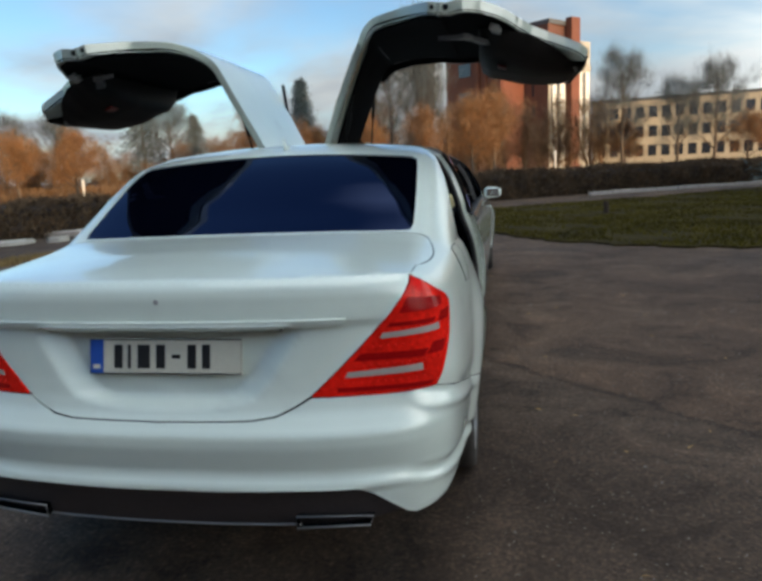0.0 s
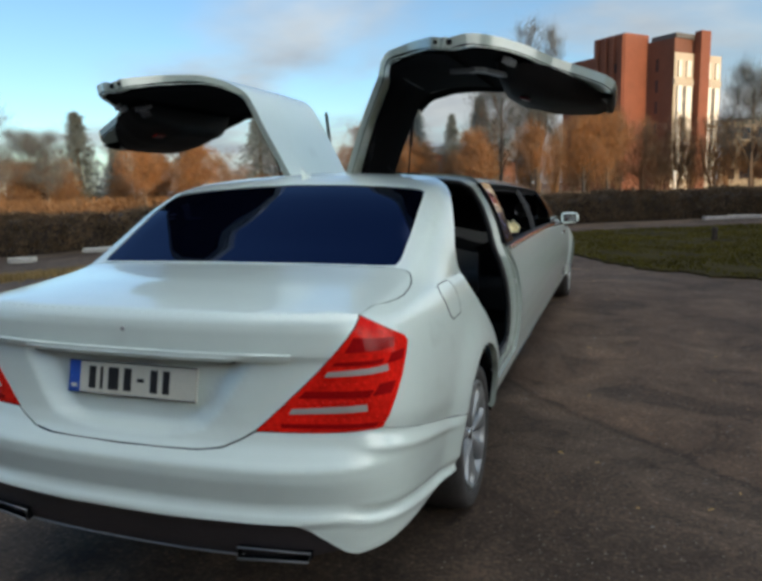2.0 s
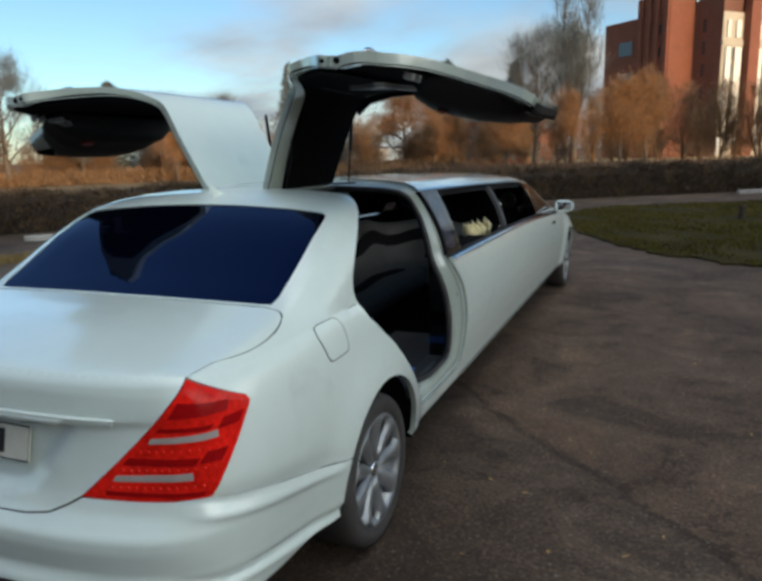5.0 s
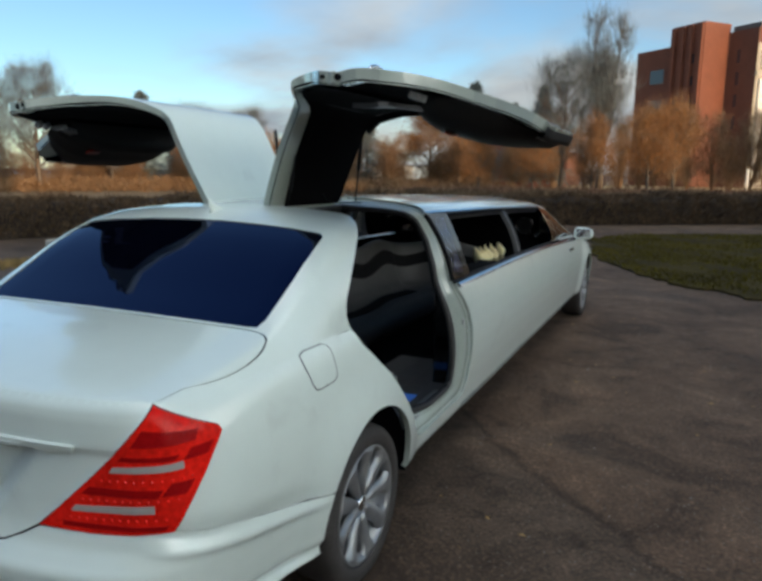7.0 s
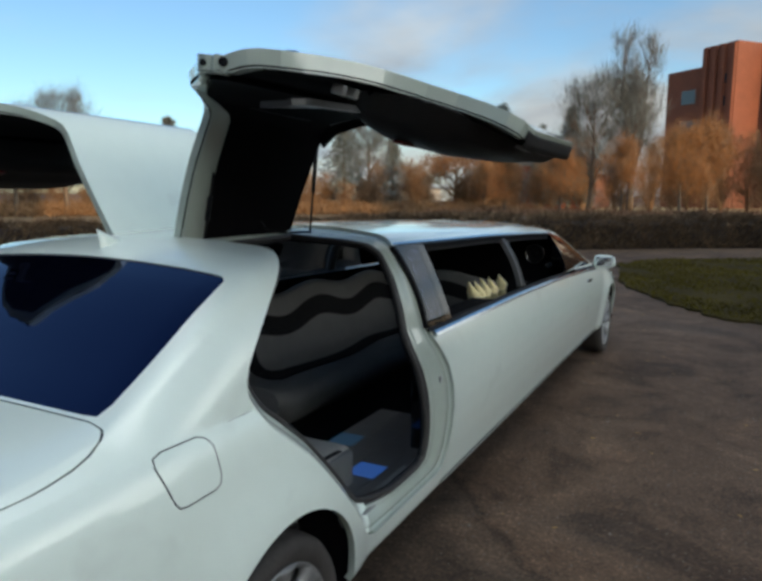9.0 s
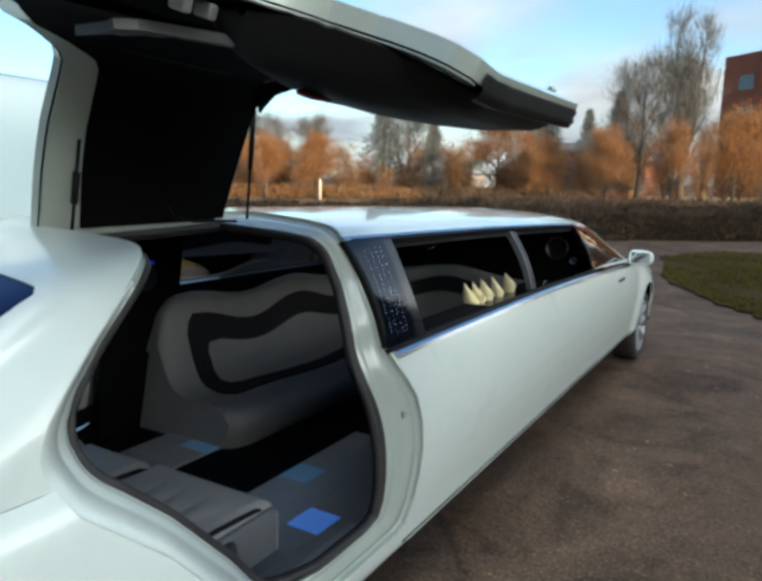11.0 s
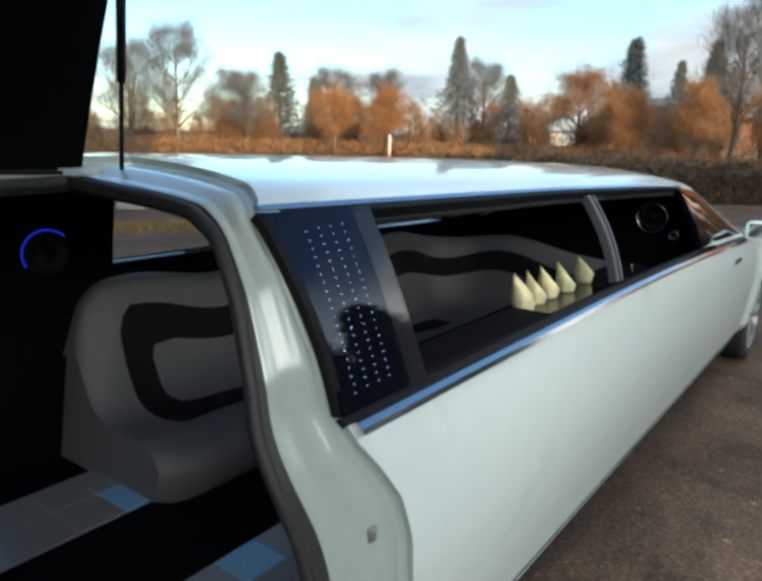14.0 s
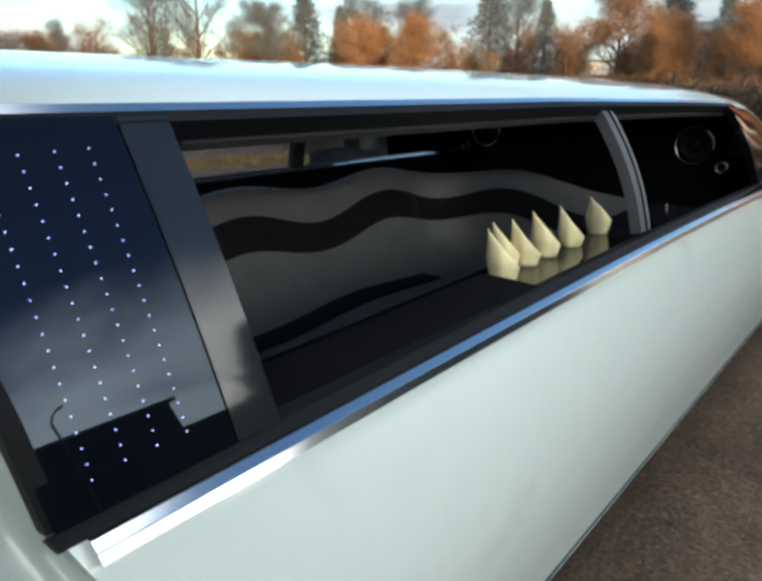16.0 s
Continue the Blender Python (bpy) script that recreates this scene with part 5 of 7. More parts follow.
for lamp in [o for o in car.children if o.name.startswith("tail_lamp")]:
    sign = 1 if sum(v.co.x for v in lamp.data.vertices) > 0 else -1
    up = (lambda f: f) if sign > 0 else mirrored
    for z0, z1, a, b in ((0.797, 0.814, 0.12, 0.80), (0.911, 0.927, 0.12, 0.78)):
        s0, s1 = lamp_inner(z0) + (lamp_outer(z0) - lamp_inner(z0)) * a, lamp_inner(z0) + (lamp_outer(z0) - lamp_inner(z0)) * b
        n = 10
        bar = [(s0 + (s1 - s0) * t, z0 + 0.008 * t) for t in np.linspace(0, 1, n)] + [(s0 + 0.012 + (s1 - s0 - 0.012) * t, z1 + 0.012 * t) for t in np.linspace(1, 0, n)]
        strip("lamp_strip", up(offset(skirt, 0.0065)), bar, 0.003, M_LAMPSTRIP, "pale strip in the lamp", lamp, (0.02, 0.01))
    for z, count in ((0.778, 12), (0.830, 12), (0.886, 11)):
        for k in range(count):
            t = 0.12 + 0.78 * k / (count - 1)
            s = lamp_inner(z) + (lamp_outer(z) - lamp_inner(z)) * t
            p = up(offset(skirt, 0.004))(s, z + 0.008 * t)
            b = bmesh.new()
            bmesh.ops.create_icosphere(b, subdivisions=1, radius=0.0046, matrix=Matrix.Translation(p))
            part("lamp_dot", b, M_REDDOT, lamp)
    # darker rows behind the lens, and dark corner cells
    for z0, z1, a, b in ((0.846, 0.868, 0.06, 0.72), (0.755, 0.768, 0.06, 0.93), (0.944, 0.958, 0.10, 0.62), (0.850, 0.884, 0.74, 0.92), (0.940, 0.968, 0.70, 0.93)):
        la, lb = lamp_inner(z0), lamp_inner(z1)
        wa, wb = lamp_outer(z0) - la, lamp_outer(z1) - lb
        cell = [(la + wa * t, z0) for t in np.linspace(a, b, 8)] + [(lb + wb * t, z1) for t in np.linspace(b, a, 8)]
        strip("dark_cell", up(offset(skirt, 0.0052)), cell, 0.002, M_DEEPRED, "dark red cell of the lamp", lamp, (0.02, 0.012))
    cap = [(lamp_inner(0.985) + 0.035, 0.985), (lamp_outer(0.985) - 0.10, 0.985), (lamp_outer(0.985) - 0.085, 1.012), (lamp_inner(1.03) + 0.022, 1.030)]
    strip("lamp_cap", up(offset(skirt, 0.0055)), cap, 0.002, M_DEEPRED, "deep red lens cap", lamp, (0.02, 0.015))

# boot strip, mark, plate
lid_bar = [(s, 0.980) for s in seam(-s_of_x(0.615), s_of_x(0.615), 40)] + [(s, 0.963) for s in seam(s_of_x(0.605), -s_of_x(0.605), 40)]
strip("boot_strip", offset(skirt, 0.012), lid_bar, 0.012, M_PAINT, "slim bright strip across the boot lid", lid, (0.04, 0.008))
px, py, pz = skirt(0.0, 1.044)
part("boot_mark", lathe_bm([(0.0, -0.003), (0.007, -0.003), (0.009, 0.0)], 16, "y", (0, py, pz)), M_ALLOY, lid, "small worn round mark")
M_PLATE = mat("cream_plate", (0.62, 0.60, 0.50), 0.4, 0, 0.06, 12)
M_PLATEBLUE = mat("plate_blue", (0.02, 0.09, 0.42), 0.4, 0, 0.1, 12)
M_INK = mat("plate_black", (0.012, 0.012, 0.012), 0.5)
PL = Matrix.Translation((0, 0.042, 0.864)) @ Matrix.Rotation(radians(-12), 4, "X")
plate = part("number_plate", box_bm(0.52, 0.008, 0.112, bevel=0.002, segs=1), M_PLATE, car, "cream plate with blue end band and dark bars")
plate.matrix_basis = PL
part("plate_edge", tube_bm([(-0.258, -0.004, -0.054), (0.258, -0.004, -0.054), (0.258, -0.004, 0.054), (-0.258, -0.004, 0.054)], 0.0022, 6, closed=True), M_INK, plate)
part("blue_band", box_bm(0.045, 0.003, 0.106, (-0.234, -0.0045, 0)), M_PLATEBLUE, plate, "blue end band")
part("band_bar", box_bm(0.024, 0.002, 0.013, (-0.234, -0.0065, -0.032)), M_PLATE, plate)
for x, w, h in ((-0.158, 0.028, 0.075), (-0.120, 0.010, 0.075), (-0.070, 0.042, 0.075), (-0.012, 0.030, 0.075), (0.041, 0.028, 0.012), (0.094, 0.028, 0.075), (0.142, 0.026, 0.075)):
    part("plate_bar", box_bm(w, 0.002, h, (x, -0.0055, 0.0)), M_INK, plate)

# lower apron with exhaust ends
apron = [(s_of_x(0.20), 0.505), (s_of_x(0.63), 0.515), (s_of_x(0.70), 0.49), (s_of_x(0.765), 0.40), (s_of_x(0.765), 0.365), (s_of_x(0.66), 0.338), (s_of_x(0.4), 0.332)]
diff = strip("rear_apron", offset(skirt, -0.018), [(0, 0.503)] + apron + [(0, 0.330)] + flip_s(apron)[::-1], 0.02, M_DIFF, "dark brown plastic rear apron", step=(0.05, 0.03))
part("apron_strip", tube_bm([offset(skirt, -0.012)(s, 0.338 - 0.004 * math.cos(s * 3)) for s in seam(-s_of_x(0.44), s_of_x(0.44), 24)], 0.0035, 8), M_ALLOY, diff, "slim chrome strip", True)
for sign in (1, -1):
    p0, p1 = offset(skirt, 0.0)(s_of_x(0.43), 0.360), offset(skirt, 0.0)(s_of_x(0.665), 0.357)
    a, b = Vector(p0), Vector(p1)
    d = (b - a).normalized()
    up_v = Vector((0, 0, 1))
    c = [a - up_v * 0.017, b - up_v * 0.017 - d * 0.01, b + up_v * 0.014, a + up_v * 0.021]
    c = [Vector((sign * v.x, v.y - 0.006, v.z)) for v in c]
    tip = part("exhaust_tip", tube_bm([tuple(v) for v in c], 0.0035, 8, closed=True), M_ALLOY, diff, "chrome exhaust end", True)
    b2 = bmesh.new()
    vs = [b2.verts.new(v) for v in c] + [b2.verts.new(v + Vector((0, 0.10, 0))) for v in c]
    for i in range(4):
        b2.faces.new((vs[i], vs[(i + 1) % 4], vs[4 + (i + 1) % 4], vs[4 + i]))
    b2.faces.new(vs[4:])
    part("exhaust_mouth", b2, M_SHADE, tip, "black exhaust mouth")

# aerial fin
bm = bmesh.new()
rows = []
for y, w, h in ((0.0, 0.004, 0.062), (0.03, 0.010, 0.050), (0.07, 0.017, 0.030), (0.11, 0.018, 0.014), (0.145, 0.010, 0.002)):
    rows.append([bm.verts.new((-w * 1.3, y, -0.008)), bm.verts.new((-w * 0.6, y, h * 0.6)), bm.verts.new((0, y - 0.012 * (h / 0.06), h)), bm.verts.new((w * 0.6, y, h * 0.6)), bm.verts.new((w * 1.3, y, -0.008))])
for i in range(len(rows) - 1):
    for j in range(4):
        bm.faces.new((rows[i][j], rows[i][j + 1], rows[i + 1][j + 1], rows[i + 1][j]))
bm.faces.new(rows[0])
bmesh.ops.translate(bm, vec=(0.01, 1.385, upper(1.42, 0)[2] - 0.003), verts=bm.verts)
part("aerial_fin", bm, M_PAINT, car, "white aerial fin", True)

# underside and wheel housings
part("underside", box_bm(1.60, 7.4, 0.04, (0, 4.30, 0.305), 0.01), M_SHADE, car, "black underside")
for ay in (1.215, 7.30):
    for sign in (1, -1):
        V, F = [], []
        for i, a in enumerate(np.linspace(-0.1, math.pi + 0.1, 25)):
            for x in (0.52, 0.925):
                V.append((sign * x, ay + 0.412 * math.cos(a), 0.36 + 0.412 * math.sin(a)))
            if i:
                k = 2 * i
                F.append((k - 2, k - 1, k + 1, k))
        c = len(V); V.append((sign * 0.52, ay, 0.36))
        F += [(2 * i, 2 * i + 2, c) for i in range(24)]
        mesh_object("wheel_housing", V, F, M_SHADE, car, "black wheel housing")
# ---- the limousine: cabin ----
M_STRIPE = mat("black_ruched_leather", (0.006, 0.006, 0.007), 0.8, 0, 0.3, 30, 0.6, 35, spec=0.2)
cabin_floor = part("cabin_floor", box_bm(1.72, 4.3, 0.03, (0, 3.55, 0.350)), M_SHADE, car, "black cabin floor with dimly glowing tiles")
TILE_COLS = [(0.05, 0.25, 1.0), (0.04, 0.30, 0.62), (0.20, 0.20, 0.20), (0.22, 0.20, 0.18), (0.13, 0.16, 0.20), (0.20, 0.20, 0.20)]
TILE_MATS = []
for k, c in enumerate(TILE_COLS):
    m = bpy.data.materials.new("floor_tile_glow")
    m.use_nodes = True
    b = m.node_tree.nodes["Principled BSDF"]
    b.inputs["Base Color"].default_value = (0.17, 0.17, 0.168, 1)
    b.inputs["Roughness"].default_value = 0.22
    b.inputs["Emission Color"].default_value, b.inputs["Emission Strength"].default_value = (*c, 1), (0.28, 0.10, 0.03, 0.03, 0.04, 0.03)[k]
    TILE_MATS.append(m)
rnd = random.Random(5)
tile_mesh = {}
for x0, x1 in ((-0.62, -0.27), (0.18, 0.78)):
    n = round((x1 - x0) / 0.16)
    w = (x1 - x0) / n
    for i in range(n):
        for j in range(8):
            k = rnd.choice((2, 2, 5, 4, 5, 2, 2, 3, 5, 4, 0, 5, 1, 2, 4, 5, 2))
            key = (round(w, 4), k)
            if key not in tile_mesh:
                b = box_bm(w - 0.002, 0.158, 0.012, bevel=0.001, segs=1)
                me = bpy.data.meshes.new("floor_tile")
                b.to_mesh(me); b.free()
                me.materials.append(TILE_MATS[k])
                tile_mesh[key] = me
            o = new("floor_tile", tile_mesh[key])
            o.parent = cabin_floor
            o.location = (x0 + w * (i + 0.5), 2.12 + 0.16 * j, 0.371)

# side bench along the left wall, wrapping round to the front partition
SEAT = np.array([(0.00, -0.17, 0.37), (0.08, -0.13, 0.43), (0.15, -0.12, 0.50), (0.22, -0.16, 0.56), (0.30, -0.26, 0.585), (0.40, -0.42, 0.58), (0.46, -0.52, 0.60), (0.52, -0.565, 0.66), (0.62, -0.60, 0.76),
                 (0.72, -0.63, 0.86), (0.82, -0.655, 0.96), (0.92, -0.68, 1.045), (0.97, -0.70, 1.085), (1.0, -0.745, 1.095), (1.04, -0.80, 1.06)])
BENCH_Y, BENCH_L1, BENCH_R = 2.77, 2.26, 0.34
BENCH_LEN = BENCH_L1 + BENCH_R * math.pi / 2 + 0.92


def wave(u):
    return 0.028 * math.sin(u * 2 * math.pi / 0.90 - 0.18) - 0.045 - 0.03 * max(0.0, u - 1.5)


def bench_point(u, t, out=0.0):
    """A point of the bench: u along it, t from the foot of the seat up to the top of the back."""
    x, z = np.interp(t, SEAT[:, 0], SEAT[:, 1]), np.interp(t, SEAT[:, 0], SEAT[:, 2])
    d = x + 0.70 + out * (1 if t > 0.45 else 0.3)
    z = z + out * (0.3 if t > 0.45 else 1.0) + wave(u) * max(0.0, (t - 0.6) / 0.4)
    # rounded ends
    for e, r in ((u, 0.16), (BENCH_LEN - u, 0.34)):
        if e < r:
            k = 1 - math.sqrt(max(0.0, 1 - (1 - e / r) ** 2))
            z -= k * 0.22 * max(0.0, (t - 0.5) / 0.5)
            d -= k * 0.10 * (1 - t)
    L1, R = BENCH_L1, BENCH_R
    if u < L1:
        px, py, nx, ny = 0.0, u, 1.0, 0.0
    elif u < L1 + R * math.pi / 2:
        a = (u - L1) / R
        px, py, nx, ny = R * (1 - math.cos(a)), L1 + R * math.sin(a), math.cos(a), -math.sin(a)
    else:
        px, py, nx, ny = R + u - L1 - R * math.pi / 2, L1 + R, 0.0, -1.0
    if u > L1:
        d = min(d, 0.02 + (d - 0.02) * 0.75)
    return (-0.70 + px + nx * d, BENCH_Y + py + ny * d, z)


def toward_seat(c):
    p = c.copy()
    p[:, 0] -= 0.5
    p[:, 1] += 0.1
    p[:, 2] -= 0.5
    return p


def band_mid(u):
    return 0.733 + 0.035 * math.sin(u * 2 * math.pi / 0.90 + 0.1)


seat_poly = [(u, 0.0) for u in np.linspace(0, BENCH_LEN, 50)] + [(u, 1.04) for u in np.linspace(BENCH_LEN, 0, 50)]
bench = shell("side_bench", [patch(bench_point, seat_poly, step=(0.05, 0.03))], 0.05, [M_LEATHER, M_SHADE, M_LEATHER], car, "grey leather bench with a black wavy band", toward_seat)
us = np.linspace(0.22, BENCH_LEN - 0.35, 60)
c_band = ([(u, band_mid(u) + 0.075) for u in us[::-1]] + [(0.18, 0.80), (0.155, 0.74), (0.15, 0.62), (0.155, 0.50), (0.165, 0.40), (0.20, 0.345)]
          + [(u, 0.325 + 0.02 * math.sin(u * 5)) for u in np.linspace(0.25, 2.0, 24)] + [(u, 0.395 + 0.02 * math.sin(u * 5)) for u in np.linspace(2.0, 0.36, 24)]
          + [(0.29, 0.43), (0.265, 0.50), (0.26, 0.62), (0.28, 0.665)] + [(u, band_mid(u) - 0.075) for u in us if u > 0.33])
shell("dark_band", [patch(lambda u, t: bench_point(u, t, 0.012), c_band, step=(0.035, 0.02))], 0.03, [M_STRIPE] * 3, bench, "black ruched wavy band", toward_seat)
part("bench_plinth", box_bm(0.5, 2.6, 0.10, (-0.56, 4.1, 0.37)), M_SHADE, bench, "black plinth")
# closed end of the bench
end_pts = [bench_point(0.0, t) for t in np.linspace(0, 1.0, 24)]
Vc = [tuple(p) for p in end_pts] + [(-0.84, 2.76, 0.36)]
mesh_object("bench_end", Vc, [(i + 1, i, len(Vc) - 1) for i in range(len(end_pts) - 1)], M_LEATHER, bench, "grey leather bench end", False)

# rear bench
# a darker copy of the cushion leather, with shade put into its colour
M_SEATEND = mat("shaded_grey_leather", (0.10, 0.105, 0.108), 0.6, 0, 0.12, 9, 0.3, 60)
rear = part("rear_bench", box_bm(1.42, 0.30, 0.16, (0.02, 1.70, 0.56), 0.04, segs=3), M_LEATHER_DARK, car, "grey leather rear bench with black piping", True)
def pleated_seat(x0, x1, y0, y1, z0, z1, pleats, parent):
    """A seat cushion with rounded edges and soft lengthwise pleats in its middle."""
    nx, ny, r = 56, 30, 0.055
    us, vs = np.linspace(x0, x1, nx), np.linspace(y0, y1, ny)
    V, F = [], []
    for y in vs:
        for x in us:
            d = max(0.0, min(x - x0, x1 - x, y1 - y))
            k = 1 - min(d / r, 1.0)
            z = z1 - r * (1 - math.sqrt(max(0.0, 1 - k * k)))
            m = float(np.interp(x, [x0 + 0.06, x0 + 0.08, x1 - 0.10, x1 - 0.08], [0, 1, 1, 0])) * float(np.interp(y, [y1 - 0.20, y1 - 0.12], [1, 0]))
            f = (x - x0 - 0.07) / (x1 - x0 - 0.16) * pleats
            z += 0.014 * m * abs(math.sin(math.pi * f)) ** 0.6 - 0.006 * m
            V.append((x, y, z))
    F = [(j * nx + i, j * nx + i + 1, (j + 1) * nx + i + 1, (j + 1) * nx + i) for j in range(ny - 1) for i in range(nx - 1)]
    rim = [i for i in range(nx)] + [j * nx + nx - 1 for j in range(1, ny)] + [(ny - 1) * nx + i for i in range(nx - 2, -1, -1)] + [j * nx for j in range(ny - 2, 0, -1)]
    base = len(V)
    V += [(V[i][0], V[i][1], z0) for i in rim]
    n = len(rim)
    F += [(rim[i], base + i, base + (i + 1) % n, rim[(i + 1) % n]) for i in range(n)]
    return mesh_object("seat_cushion", V, F, M_LEATHER_PALE, parent, "grey leather seat cushion with soft pleats")


pleated_seat(-0.69, -0.26, 1.47, 2.05, 0.49, 0.668, 0, rear)
pleated_seat(-0.25, 0.12, 1.47, 2.05, 0.49, 0.668, 0, rear)
pleated_seat(0.13, 0.69, 1.47, 2.06, 0.49, 0.672, 4, rear)
# added panel that covers the cushion's side in the darkened leather
part("seat_end", box_bm(0.03, 0.56, 0.155, (0.690, 1.76, 0.572), 0.012, segs=3), M_SEATEND, rear, "added seat end panel, grey leather darkened as in shade", True)
for x in (-0.255, 0.125, 0.672):
    part("piping", tube_bm([(x, 1.50, 0.664), (x, 1.80, 0.668), (x, 1.97, 0.656), (x, 2.03, 0.630), (x, 2.052, 0.55)], 0.008, 8), M_STRIPE, rear, "black piping", True)
part("rear_backrest", box_bm(1.42, 0.14, 0.40, (0.02, 1.36, 0.77), 0.05, rot=Matrix.Rotation(radians(14), 4, "X"), segs=4), M_LEATHER_DARK, rear, "dark leather backrest", True)

# dark side trims, partition and bar
for sign in (1, -1):
    part("side_lining", box_bm(0.02, 2.98, 0.70, (sign * 0.868, 4.21, 0.72)), M_SHADE, car, "black side lining")
pillar = part("speaker_pillar", box_bm(0.05, 0.46, 1.10, (-0.785, 2.745, 0.90), 0.015, rot=Matrix.Rotation(radians(9), 4, "Y")), M_SHADE, car, "black speaker pillar with blue light ring")
M_BLUE = bpy.data.materials.new("blue_ring_light")
M_BLUE.use_nodes = True
bb = M_BLUE.node_tree.nodes["Principled BSDF"]
bb.inputs["Base Color"].default_value = (0.01, 0.01, 0.03, 1)
bb.inputs["Emission Color"].default_value, bb.inputs["Emission Strength"].default_value = (0.02, 0.05, 1.0, 1), 0.35


def speaker(parent, at, radius, toward, ring_mat, arc=(0, 2 * math.pi), label="round loudspeaker with bright ring"):
    """A round loudspeaker: cone, surround and a ring light, facing `toward`."""
    m = Matrix.Translation(at) @ Vector(toward).to_track_quat("X", "Z").to_matrix().to_4x4()
    b = lathe_bm([(0.0, 0.004), (radius * 0.25, 0.006), (radius * 0.3, -0.012), (radius * 0.8, 0.004), (radius * 0.9, 0.010), (radius, 0.0)], 28)
    bmesh.ops.transform(b, matrix=m, verts=b.verts)
    sp = part("loudspeaker", b, M_BLACK, parent, label, True)
    pts = [m @ Vector((0.012, radius * 1.12 * math.cos(a), radius * 1.12 * math.sin(a))) for a in np.linspace(arc[0], arc[1], 28)]
    full = arc[1] - arc[0] > 6.2
    part("ring", tube_bm(pts[:-1] if full else pts, 0.006 if full else 0.0035, 8, closed=full), ring_mat, sp, "", True)
    return sp


speaker(pillar, (-0.690, 2.70, 1.20), 0.075, (1, -0.15, 0.1), M_BLUE, (0.25 * math.pi, 1.15 * math.pi))
partition = part("partition", box_bm(1.38, 0.06, 0.94, (0, 5.62, 0.89), 0.02), M_SHADE, car, "black front partition with loudspeakers")
for sign in (1, -1):
    speaker(partition, (sign * 0.55, 5.58, 1.205), 0.075, (0, -1, 0), M_CHROME)
    speaker(partition, (sign * 0.68, 5.58, 1.115), 0.022, (0, -1, 0), M_CHROME)
M_BAR = mat("black_gloss_bar", (0.008, 0.008, 0.009), 0.06, 0, 0.1, 6, spec=0.7)
bar = part("bar_cabinet", box_bm(0.23, 2.02, 0.70, (0.730, 3.82, 0.69), 0.015), M_BAR, car, "black gloss bar along the side")
part("bar_top", box_bm(0.25, 2.05, 0.02, (0.725, 3.82, 1.046), 0.006), M_BAR, bar, "black gloss bar top")

part("side_ledge", box_bm(0.165, 0.76, 0.09, (0.778, 3.12, 1.062), 0.02, segs=3), M_SHADE, car, "black padded ledge under the windows", True)

# folded napkins standing on the bar
M_NAPKIN = mat("cream_napkin_cloth", (0.92, 0.79, 0.44), 0.85, 0, 0.10, 30, 0.25, 160)


def napkin():
    """A napkin rolled into a stiff pocket: its cut mouth rises on one side to a curled point."""
    V, F = [], []
    rows, cols = 10, 40
    for leaf, (shift, foot, wide, low, high) in enumerate(((0.0, 0.030, 0.043, 0.030, 0.124), (0.012, 0.020, 0.030, 0.024, 0.088))):
        base = len(V)
        for i in range(rows + 1):
            t = i / rows
            for j in range(cols + 1):
                a = 2 * math.pi * j / cols
                lift = (0.5 + 0.5 * math.cos(a)) ** 1.25
                z = t * (low + (high - low) * lift)
                r = foot + (wide - foot) * min(1.0, z / 0.05) ** 0.8
                # the tall side folds inward to a sharp ridge towards its point
                pinch = max(0.0, (z - 0.045) / (high - 0.045))
                across = r * math.sin(a) * (1 - 0.75 * pinch ** 1.6) + 0.0012 * math.sin(7 * a + leaf)
                V.append((across, shift - r * math.cos(a) * (1 - 0.12 * pinch) - 0.006 * pinch ** 2, z))
        for i in range(rows):
            for j in range(cols):
                k = base + i * (cols + 1) + j
                F.append((k, k + 1, k + cols + 2, k + cols + 1))
    o = mesh_object("folded_napkin", V, F, M_NAPKIN)
    mod = o.modifiers.new("cloth", "SOLIDIFY")
    mod.thickness = 0.002
    return tagged(o, "cream cloth napkin folded to a point on the black bar", "napkin", "napkins on the bar")


nap = napkin()
nap.matrix_basis = pose(0.685, 3.62, 1.056, 0, 0, -46)
for k, (x, y, r, s) in enumerate(((0.635, 3.72, -38, 0.93), (0.665, 3.77, -50, 0.96), (0.665, 3.88, -42, 0.98), (0.670, 4.03, -52, 0.93), (0.665, 4.23, -24, 0.92))):
    copy_thing(nap, pose(x, y, 1.056, 0, 0, r) @ Matrix.Diagonal((s, s, s, 1)))
# ---- ground and surroundings ----
ground = mesh_object("ground", [(-600, -600, 0), (600, -600, 0), (600, 600, 0), (-600, 600, 0)], [(0, 1, 2, 3)], M_ASPHALT, smooth=False)
tagged(ground, "worn brown-grey asphalt with cracks and stains", "ground", kind="structure")

M_SOIL = mat("mossy_soil", (0.040, 0.030, 0.009), 0.95, 0, 0.6, 1.2, 0.4, 30, spec=0.08)
M_GRASS = mat("autumn_grass", (0.088, 0.070, 0.010), 0.85, 0, 0.7, 0.7, spec=0.08)
M_DRYGRASS = mat("dry_grass", (0.26, 0.17, 0.06), 0.85, 0, 0.4, 1.5)
M_CONCRETE = mat("pale_concrete", (0.34, 0.32, 0.28), 0.85, 0, 0.2, 3, 0.3, 40)
M_TWIG = mat("hedge_twigs", (0.110, 0.068, 0.034), 0.9, 0, 0.75, 1.6)
